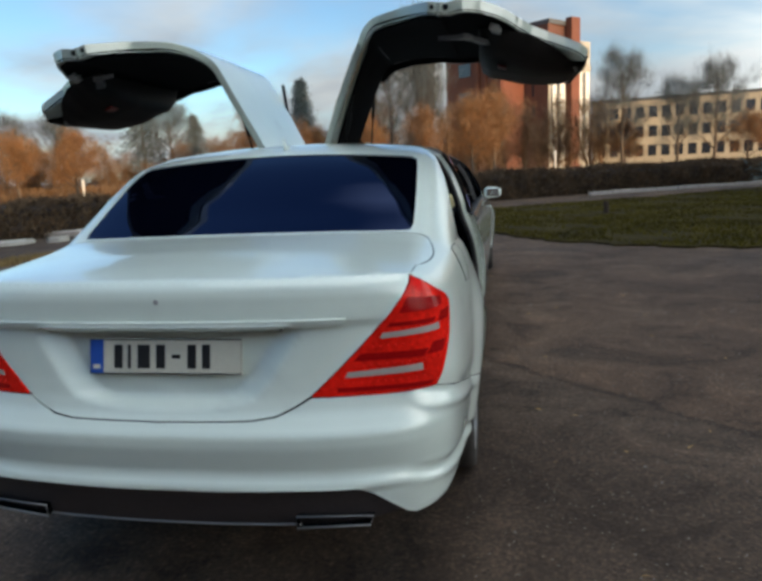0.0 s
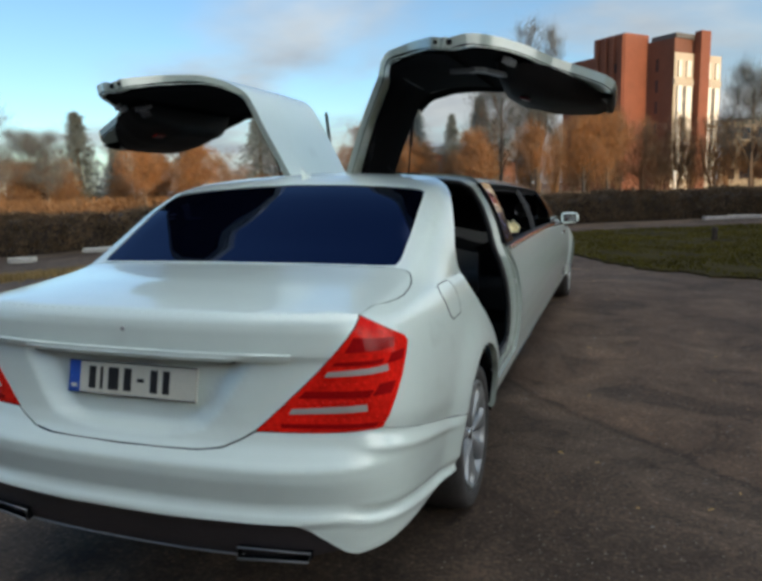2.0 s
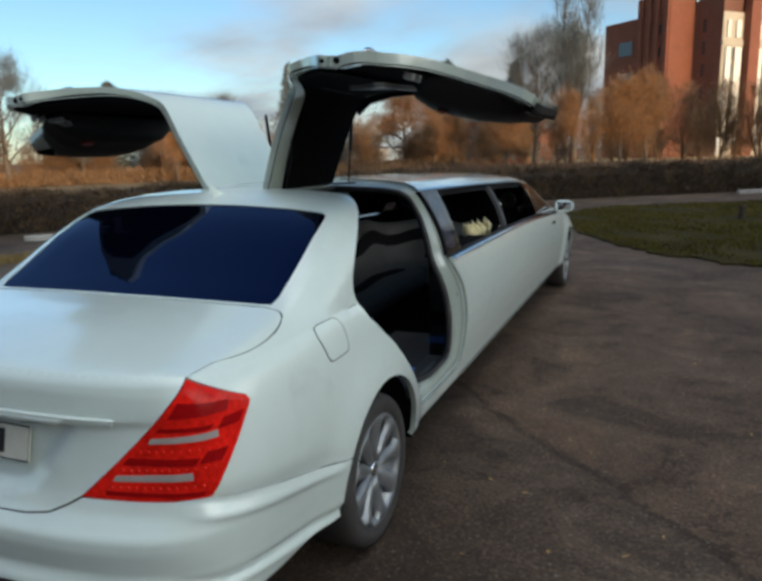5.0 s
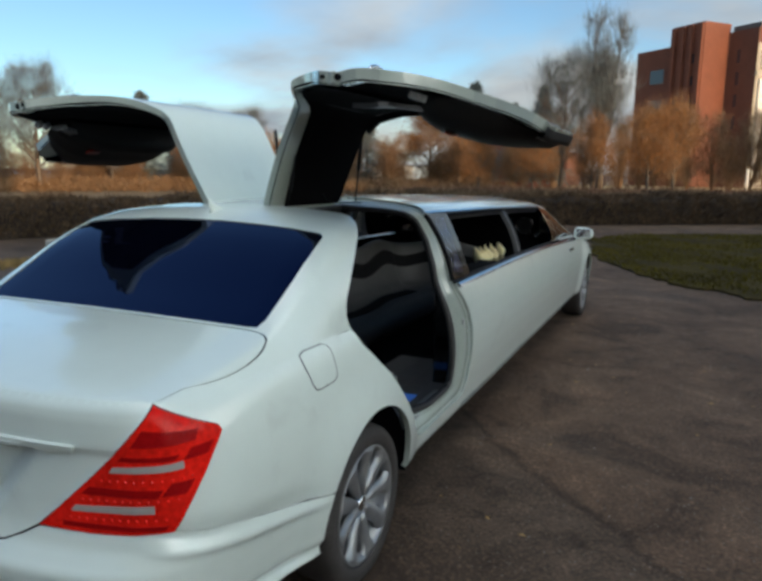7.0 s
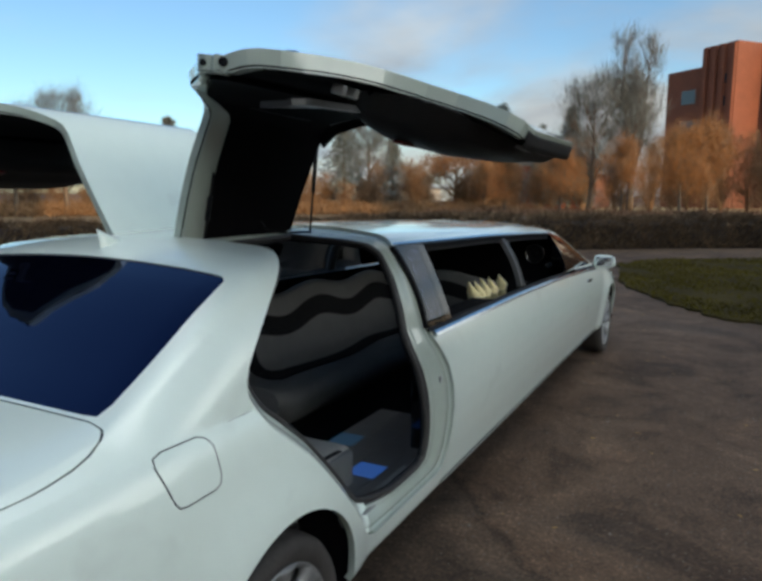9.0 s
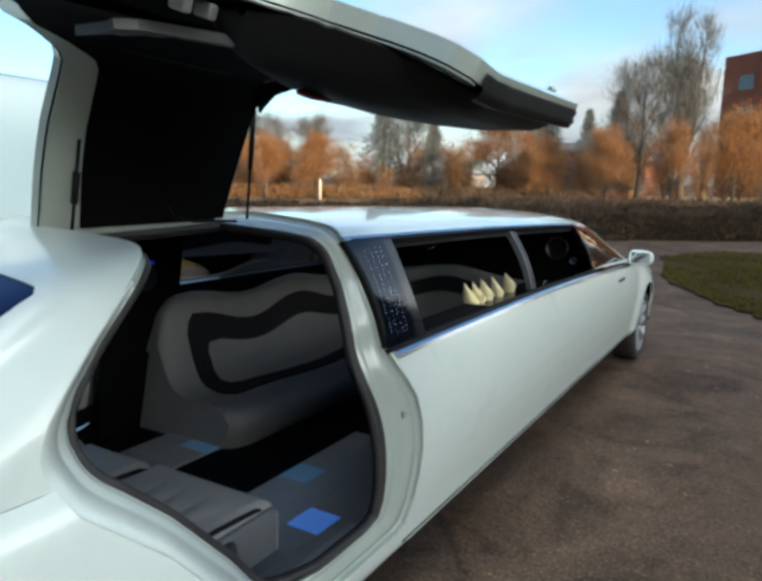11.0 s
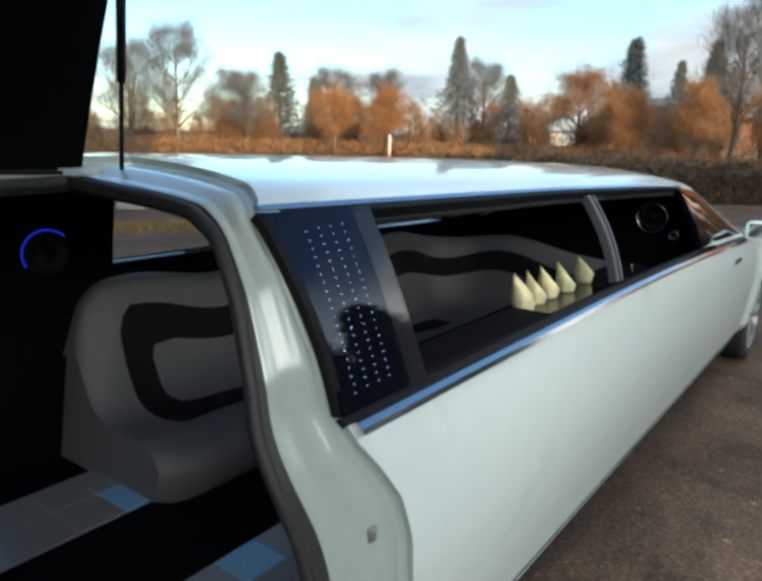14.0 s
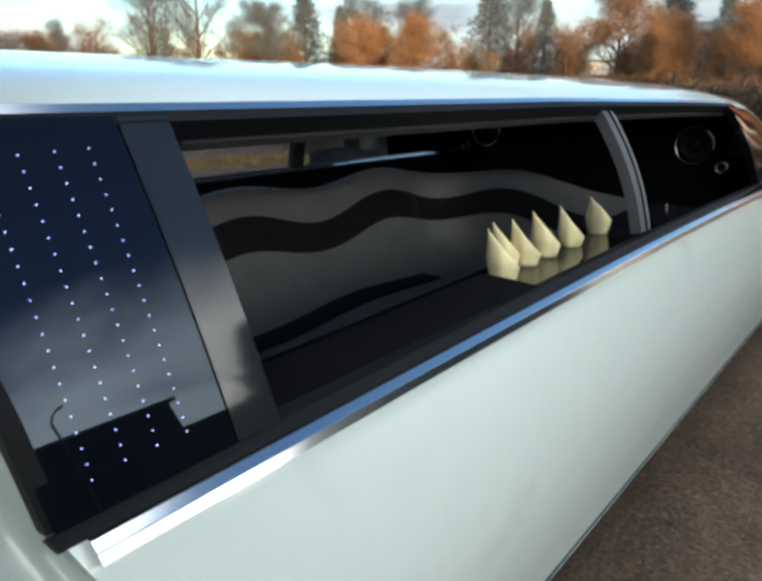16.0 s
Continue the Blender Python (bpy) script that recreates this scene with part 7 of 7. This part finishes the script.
TREES = [(0, 0, -40.7, 29.1, 7.4, 1.1), (0, 0, -39.0, 31.7, 8.8, 0.95), (0, 0, -44.5, 41.5, 6.8, 1.1), (2, 1, -40.7, 43.4, 8.0, 1.5), (0, 0, -40.6, 50.3, 7.4, 1.25), (2, 0, -42.6, 50.0, 6.4, 1.0), (0, 0, -37.1, 53.1, 7.4, 1.05),
         (2, 0, -38.4, 55.6, 6.6, 1.1), (2, 0, -28.9, 52.6, 9.6, 0.95), (0, 0, -26.9, 53.7, 7.9, 1.1), (2, 0, -26.0, 56.5, 6.8, 1.3), (2, 1, -19.2, 67.8, 10.7, 1.3), (2, 0, -15.3, 68.9, 8.7, 0.9),
         (0, 0, -7.9, 55.2, 11.3, 0.85), (0, 2, -5.0, 55.6, 13.0, 1.1), (2, 0, -11.0, 62.0, 9.5, 1.0), (1, 0, -30.8, 39.0, 4.6, 1.25), (1, 1, -27.9, 41.2, 4.9, 1.3), (1, 0, -19.9, 57.0, 7.0, 1.25), (1, 1, -33.5, 44.0, 4.6, 1.3),
         (0, 0, -37.7, 36.9, 5.9, 1.0), (2, 0, -37.4, 44.0, 6.0, 1.0), (0, 0, 10.9, 57.3, 10.0, 0.8), (0, 0, 15.0, 56.5, 7.4, 0.9), (0, 0, 17.6, 55.9, 8.5, 0.85), (1, 1, -12.5, 47.5, 4.6, 1.1), (1, 1, -8.0, 45.0, 5.2, 1.0), (1, 0, -4.5, 47.5, 5.4, 0.9),
         (1, 1, -1.0, 49.0, 6.4, 0.9), (1, 0, 0.6, 50.5, 6.6, 0.8), (1, 1, -15.5, 52.0, 4.2, 1.2), (1, 0, -45.5, 24.0, 3.4, 1.6), (0, 1, -52.5, 28.6, 5.0, 1.0), 
         (1, 1, 11.5, 60.0, 4.5, 1.2), (1, 0, 22.0, 62.0, 4.6, 1.2), (2, 2, 13.5, 23.6, 8.4, 1.25), (2, 2, 15.6, 21.4, 7.6, 1.4), (2, 2, 17.5, 19.0, 8.6, 1.1), (2, 2, 20.0, 17.6, 7.2, 1.3), (0, 0, -48.0, 12.0, 7.0, 1.0), (1, 0, -47.0, 4.0, 6.0, 1.1), (0, 0, -46.0, -6.0, 7.5, 1.0)]
for n, (fam, var, x, y, h, wide) in enumerate(TREES):
    plant((BARE, LEAFY, FIRS)[fam][var], x, y, h, 53.0 * n, wide)
# young trees crowd behind the hedge: tall before the tower, low along the side road
rr = np.random.RandomState(61)
for k in range(22):
    x = -20 + 31 * (k + rr.uniform(0, 0.9)) / 22
    plant(YOUNG[k % 3], x, 60.0 + rr.uniform(0, 13), rr.uniform(5.0, 8.4) * (0.8 if x < -10 else 1.0), 67.0 * k, rr.uniform(0.75, 1.1))
for k in range(50):
    f = (k + rr.uniform(0, 0.9)) / 50
    x, y = np.interp(f, [0, 0.3, 0.62, 1], [-50, -41, -29, -12]), np.interp(f, [0, 0.3, 0.62, 1], [12, 33, 46, 56])
    plant(YOUNG[(k + 1) % 3], x - rr.uniform(0, 5), y + rr.uniform(0, 5), rr.uniform(2.4, 5.0), 71.0 * k, rr.uniform(1.1, 1.7))


def thicket(line, height, depth, seed, label, count, material):
    """A band of shrubs with no single plants to tell apart."""
    rr = np.random.RandomState(seed)
    pts = spline([(x, y, 0) for x, y in line], 40)[:, :2]
    d = np.concatenate([[0], np.cumsum(np.linalg.norm(np.diff(pts, axis=0), axis=1))])
    t = rr.uniform(0, d[-1], count)
    c = np.column_stack([np.interp(t, d, pts[:, k]) for k in range(2)]) + rr.normal(0, depth, (count, 2))
    lump = 0.55 + 0.25 * np.sin(t * 1.1 + seed) + 0.2 * np.sin(t * 2.9 + 2 * seed)
    z = height * lump * rr.uniform(0, 1, count) ** 0.7
    tips = np.column_stack([c, z])
    V = np.empty((count, 3, 3))
    dv = rr.normal(0, 1, (count, 3)); dv[:, 2] = np.abs(dv[:, 2]) + 0.6
    dv /= np.linalg.norm(dv, axis=1, keepdims=True)
    s = np.cross(dv, rr.normal(0, 1, (count, 3))); s /= np.linalg.norm(s, axis=1, keepdims=True)
    w = rr.uniform(0.015, 0.06, (count, 1))
    V[:, 0], V[:, 1], V[:, 2] = tips + s * w, tips - s * w, tips + dv * rr.uniform(0.15, 0.5, (count, 1))
    o = mesh_object("thicket", V.reshape(-1, 3), np.arange(3 * count).reshape(count, 3), material, smooth=False)
    return tagged(o, label, "shrubs", kind="stuff")


M_SHRUB = mat("tawny_shrubs", (0.20, 0.110, 0.048), 0.85, 0, 0.45, 0.35)
M_SHRUB2 = mat("brown_shrubs", (0.16, 0.085, 0.045), 0.85, 0, 0.45, 0.35)
thicket([(-47, 20), (-40, 34), (-30, 45), (-20, 52), (-13, 54)], 1.05, 1.8, 7, "tawny shrubs behind the side hedge", 46000, M_SHRUB)
thicket([(-14, 46), (-6, 46), (0, 47), (8, 50), (14, 55)], 0.7, 2.2, 8, "brown shrubs in front of the tower", 24000, M_SHRUB2)
thicket([(-90, 10), (-70, 45), (-50, 75), (-25, 90), (0, 85), (12, 82)], 3.2, 3.0, 9, "brown woods edge far behind", 26000, M_SHRUB2)
sheet("far_ground", [(-140, -60), (-30, -60), (-15.0, 10), (-8.0, 24), (-1.5, 26.2), (8, 31.5), (16, 36), (60, 58), (60, 140), (-140, 140)], 0.02, mat("far_leafy_ground", (0.16, 0.10, 0.045), 0.95, 0, 0.4, 0.25), "leaf-strewn ground behind the hedges", "ground")
# ---- buildings ----
M_BRICK = mat("red_brick", (0.185, 0.060, 0.031), 0.85, 0, 0.22, 0.5, 0.3, 8)
M_BRICKDARK = mat("brown_brick", (0.15, 0.062, 0.038), 0.85, 0, 0.22, 0.5, 0.3, 8)
M_RENDER = mat("beige_cladding", (0.42, 0.37, 0.29), 0.8, 0, 0.12, 0.4)
M_FIN = mat("white_panel", (0.75, 0.70, 0.60), 0.6, 0, 0.08, 0.6)
M_PANE = mat("dark_window_glass", (0.03, 0.035, 0.045), 0.08, 0, 0.1, 2, spec=0.8)
M_ROOF = mat("grey_roofing", (0.10, 0.10, 0.10), 0.9, 0, 0.2, 1)


def prism(loop, z0, z1):
    bm = bmesh.new()
    lo = [bm.verts.new((x, y, z0)) for x, y in loop]
    hi = [bm.verts.new((x, y, z1)) for x, y in loop]
    n = len(loop)
    for i in range(n):
        bm.faces.new((lo[i], lo[(i + 1) % n], hi[(i + 1) % n], hi[i]))
    bm.faces.new(hi); bm.faces.new(lo[::-1])
    return bm


def slab(parent, name, a, b, z0, z1, proud, depth, material, label=""):
    """A flat piece on the wall from plan point a to b (its outside to the right of that way)."""
    a, b = Vector((*a, 0)), Vector((*b, 0))
    d = (b - a).normalized()
    nrm = Vector((d.y, -d.x, 0))
    c = (a + b) / 2 + nrm * (proud - depth / 2)
    m = Matrix((( d.x, -d.y, 0, c.x), (d.y, d.x, 0, c.y), (0, 0, 1, (z0 + z1) / 2), (0, 0, 0, 1)))
    bm = box_bm((b - a).length, depth, z1 - z0)
    bmesh.ops.transform(bm, matrix=m, verts=bm.verts)
    return part(name, bm, material, parent, label)


def along(a, b, t):
    return (a[0] + (b[0] - a[0]) * t, a[1] + (b[1] - a[1]) * t)


tower = thing("office_tower", "tall red brick tower with white window bays", "building")
A, B, C, D, G = (-2.3, 99.0), (1.5, 95.7), (4.5, 99.1), (7.6, 96.4), (13.9, 103.5)
back = (4.0, 116.0)
part("brick_block", prism([A, B, C, (2.0, 108.0)], 0, 20.4), M_BRICK, tower, "red brick stair block")
part("low_block", prism([(-6.8, 103.0), (-2.4, 99.2), (2.0, 108.0), (-3.0, 112.0)], 0, 18.1), M_BRICK, tower, "lower red brick block")
part("dark_block", prism([C, (D[0] - 0.05, D[1] + 0.05), (D[0] + 3.6, D[1] + 4.6), (6.0, 110.0), (2.2, 107.0)], 0, 19.4), M_BRICKDARK, tower, "brown brick block")
part("window_wall", prism([D, G, (9.5, 113.0), (5.0, 106.0)], 0, 17.6), M_RENDER, tower, "beige clad window wall")
part("brick_pier", prism([along(D, G, 0.40), (along(D, G, 0.40)[0] + 0.75, along(D, G, 0.40)[1] - 0.66), (along(D, G, 0.60)[0] + 0.75, along(D, G, 0.60)[1] - 0.66), along(D, G, 0.60)], 0, 20.4), M_BRICK, tower, "tall red brick pier")
part("parapet", prism([along(C, D, 0.1), along(C, D, 1.02), along(D, G, 0.5), (7.5, 106.0)], 19.4, 20.0), M_ROOF, tower, "dark roof edge")
for t0, t1 in ((0.05, 0.14), (0.22, 0.34), (0.66, 0.76), (0.84, 0.94)):
    slab(tower, "white_fin", along(D, G, t0), along(D, G, t1), 1.2, 13.4, 0.35, 0.5, M_FIN, "white vertical panel")
    slab(tower, "white_fin", along(D, G, t0 + 0.02), along(D, G, t1 - 0.02), 14.6, 16.6, 0.25, 0.4, M_FIN)
for t0, t1 in ((0.14, 0.22), (0.34, 0.40), (0.60, 0.66), (0.76, 0.84)):
    for k in range(7):
        slab(tower, "window", along(D, G, t0 + 0.01), along(D, G, t1 - 0.01), 1.4 + 1.75 * k, 2.8 + 1.75 * k, 0.04, 0.1, M_PANE, "dark window")
for t0 in (0.02, 0.30, 0.56, 0.86):
    slab(tower, "brick_pilaster", along(A, B, t0), along(A, B, t0 + 0.12), 0.0, 20.2, 0.35, 0.5, M_BRICK)
slab(tower, "balcony_recess", along((-6.8, 103.0), (-2.4, 99.2), 0.45), along((-6.8, 103.0), (-2.4, 99.2), 0.85), 13.6, 15.4, 0.04, 0.1, M_PANE, "dark recessed balcony")
slab(tower, "balcony_recess", along((-6.8, 103.0), (-2.4, 99.2), 0.45), along((-6.8, 103.0), (-2.4, 99.2), 0.85), 9.6, 11.4, 0.04, 0.1, M_PANE, "dark recessed balcony")
slab(tower, "cornice", D, G, 13.6, 14.3, 0.15, 0.3, M_RENDER, "beige band")
for k in range(6):
    slab(tower, "window", along(C, D, 0.30), along(C, D, 0.42), 2.0 + 2.7 * k, 3.6 + 2.7 * k, 0.03, 0.1, M_PANE, "dark window")
    slab(tower, "window", along(A, B, 0.62), along(A, B, 0.74), 2.0 + 2.7 * k, 3.2 + 2.7 * k, 0.03, 0.1, M_PANE, "dark window")

block = thing("long_office_block", "long low sunlit beige office building with window bands", "building")
P0, P1 = (15.0, 108.5), (62.0, 97.0)
part("wall", prism([P0, P1, (64.0, 108.0), (17.0, 119.0)], 0, 9.3), mat("warm_cream_render", (0.50, 0.41, 0.28), 0.8, 0, 0.15, 0.5), block, "cream wall")
part("roof", prism([along(P0, P1, -0.005), along(P0, P1, 1.005), (64.3, 108.3), (17.0, 119.3)], 9.3, 9.75), M_ROOF, block, "flat grey roof")
for s in range(3):
    for k in range(26):
        t = 0.015 + 0.0375 * k
        slab(block, "window", along(P0, P1, t), along(P0, P1, t + 0.024), 1.2 + 2.8 * s, 2.8 + 2.8 * s, 0.02, 0.08, M_PANE, "dark window")

house = thing("brick_house", "low dark red brick house with a grey roof", "house")
part("wall", prism([(-27, 86), (-13, 84), (-12, 92), (-26, 94)], 0, 4.2), M_BRICKDARK, house, "dark red brick wall")
bm = bmesh.new()
v = [bm.verts.new(p) for p in ((-27.5, 85.6, 4.2), (-12.5, 83.4, 4.2), (-11.5, 92.4, 4.2), (-26.5, 94.6, 4.2), (-25.5, 90.1, 6.6), (-13.5, 88.2, 6.6))]
for f in ((0, 1, 5, 4), (2, 3, 4, 5), (1, 2, 5), (3, 0, 4), (3, 2, 1, 0)):
    bm.faces.new([v[i] for i in f])
part("roof", bm, M_ROOF, house, "grey pitched roof")
for k in range(4):
    slab(house, "window", along((-27, 86), (-13, 84), 0.1 + 0.22 * k), along((-27, 86), (-13, 84), 0.2 + 0.22 * k), 1.2, 2.8, 0.03, 0.1, M_PANE, "dark window")
annex = thing("brick_annex", "low flat-roofed rust-red brick building behind the trees", "building")
part("wall", prism([(-20.0, 73.0), (-11.5, 74.5), (-11.8, 81.5), (-20.8, 81.0)], 0, 4.7), M_BRICK, annex, "rust-red brick wall")
part("roof", prism([(-20.3, 72.7), (-11.2, 74.2), (-11.5, 81.8), (-21.0, 81.3)], 4.7, 5.0), M_ROOF, annex, "flat dark roof edge")
for k in range(4):
    slab(annex, "window", along((-20.0, 73.0), (-11.5, 74.5), 0.08 + 0.24 * k), along((-20.0, 73.0), (-11.5, 74.5), 0.20 + 0.24 * k), 1.3, 3.0, 0.03, 0.1, M_PANE, "dark window")
shed = thing("white_shed", "small distant white flat-roofed shed", "building")
part("wall", prism([(-64, 138), (-54, 137), (-53, 144), (-63, 145)], 0, 2.6), M_FIN, shed, "white wall")
part("roof", prism([(-64.5, 137.5), (-53.5, 136.5), (-52.5, 144.5), (-63.5, 145.5)], 2.6, 2.9), M_ROOF, shed, "flat roof")

# long flat-roofed building on the other side of the lot, mirrored in the side glass; its unseen run towards -y is added
# to shade the lot
flat = thing("flat_roofed_building", "long flat-roofed brick building across the lot", "building")
part("wall", prism([(31, -120), (31, 19), (43, 19), (43, -120)], 0, 6.1), M_BRICKDARK, flat, "brown brick wall")
part("roof", prism([(30.7, -120.3), (30.7, 19.3), (43.3, 19.3), (43.3, -120.3)], 6.1, 6.4), M_ROOF, flat, "flat roof edge")
part("annex", prism([(32, 19.2), (32, 33), (42, 33), (42, 19.2)], 0, 4.0), M_BRICKDARK, flat, "lower annex")
for k in range(14):
    slab(flat, "window", (31, 16 - 6 * k), (31, 13.5 - 6 * k), 3.9, 5.2, 0.03, 0.1, M_PANE, "dark window")
    slab(flat, "window", (31, 16 - 6 * k), (31, 13.5 - 6 * k), 1.2, 3.0, 0.03, 0.1, M_PANE, "dark window")

# added plain brick block, out of view, that keeps low sky off the car's rear
rear_sky_screen = thing("brick_block", "added plain brown brick block, unseen, that dims the car's rear", "building")
part("wall", prism([(-34, -31), (26, -31), (26, -19), (-34, -19)], 0, 9.8), M_BRICKDARK, rear_sky_screen, "brown brick wall")
part("roof", prism([(-34.3, -31.3), (26.3, -31.3), (26.3, -18.7), (-34.3, -18.7)], 9.8, 10.1), M_ROOF, rear_sky_screen, "flat roof edge")

# posts
post = part("marker_post", tube_bm([(0, 0, 0), (0, 0, 1.5)], 0.09, 10), M_FIN, None, smooth=True)
tagged(post, "white marker post beyond the hedge", "post")
post.location = (-27.0, 40.5, 0)
pole = part("lamp_pole", tube_bm([(0, 0, 0), (0, 0, 7.2), (-0.5, 0, 7.6), (-1.3, 0, 7.7)], [0.08, 0.06, 0.05, 0.05], 10), M_CONCRETE, None, smooth=True)
tagged(pole, "grey street lamp pole across the lot", "lamp post")
pole.location = (29.0, 13.0, 0)
part("lamp_head", box_bm(0.6, 0.2, 0.12, (-1.5, 0, 7.68), 0.04), M_ALLOY, pole, "grey lamp head")
wp = part("marker_post", tube_bm([(0, 0, 0), (0, 0, 2.1)], 0.10, 10), M_FIN, None, smooth=True)
tagged(wp, "white post beside the tower path", "post")
wp.location = (5.6, 58.1, 0)

# gravel and fallen leaves on the asphalt
rr = np.random.RandomState(77)
n = 9000
px = np.column_stack([rr.uniform(0.9, 6.5, n), -1.6 + 10 * rr.uniform(0, 1, n) ** 1.3])
oct_v = np.array([(1, 0, 0), (-1, 0, 0), (0, 1, 0), (0, -1, 0), (0, 0, 0.7), (0, 0, -0.4)])
oct_f = np.array([(0, 2, 4), (2, 1, 4), (1, 3, 4), (3, 0, 4)])
size = rr.uniform(0.002, 0.0065, n) * (1 + 1.2 * (rr.uniform(0, 1, n) > 0.97))
V = (oct_v[None] * size[:, None, None] * rr.uniform(0.6, 1.3, (n, 6, 3))) + np.column_stack([px, np.full(n, 0.001)])[:, None]
F = oct_f[None] + 6 * np.arange(n)[:, None, None]
gravel = mesh_object("gravel", V.reshape(-1, 3), F.reshape(-1, 3), mat("loose_gravel", (0.17, 0.15, 0.13), 0.9, 0, 0.5, 40), smooth=False)
tagged(gravel, "loose fine gravel on the asphalt", "gravel", kind="stuff")
n = 260
base = np.column_stack([rr.uniform(0.9, 9, n), rr.uniform(-1.5, 12, n), rr.uniform(0.002, 0.006, n)])
base[0, :2] = (1.21, 1.61)
a = rr.uniform(0, 6.28, n)
ln, w = rr.uniform(0.010, 0.028, n), rr.uniform(0.006, 0.014, n)
d, s = np.column_stack([np.cos(a), np.sin(a), 0 * a]), np.column_stack([-np.sin(a), np.cos(a), 0 * a])
V = np.stack([base - d * ln[:, None], base + s * w[:, None] + (0, 0, 0.004), base + d * ln[:, None], base - s * w[:, None]], 1)
leaves = mesh_object("fallen_leaves", V.reshape(-1, 3), np.arange(4 * n).reshape(n, 4), mat("yellow_brown_leaves", (0.30, 0.18, 0.06), 0.8, 0, 0.5, 5), smooth=False)
tagged(leaves, "few yellow-brown fallen leaves on the asphalt", "leaves", kind="stuff")
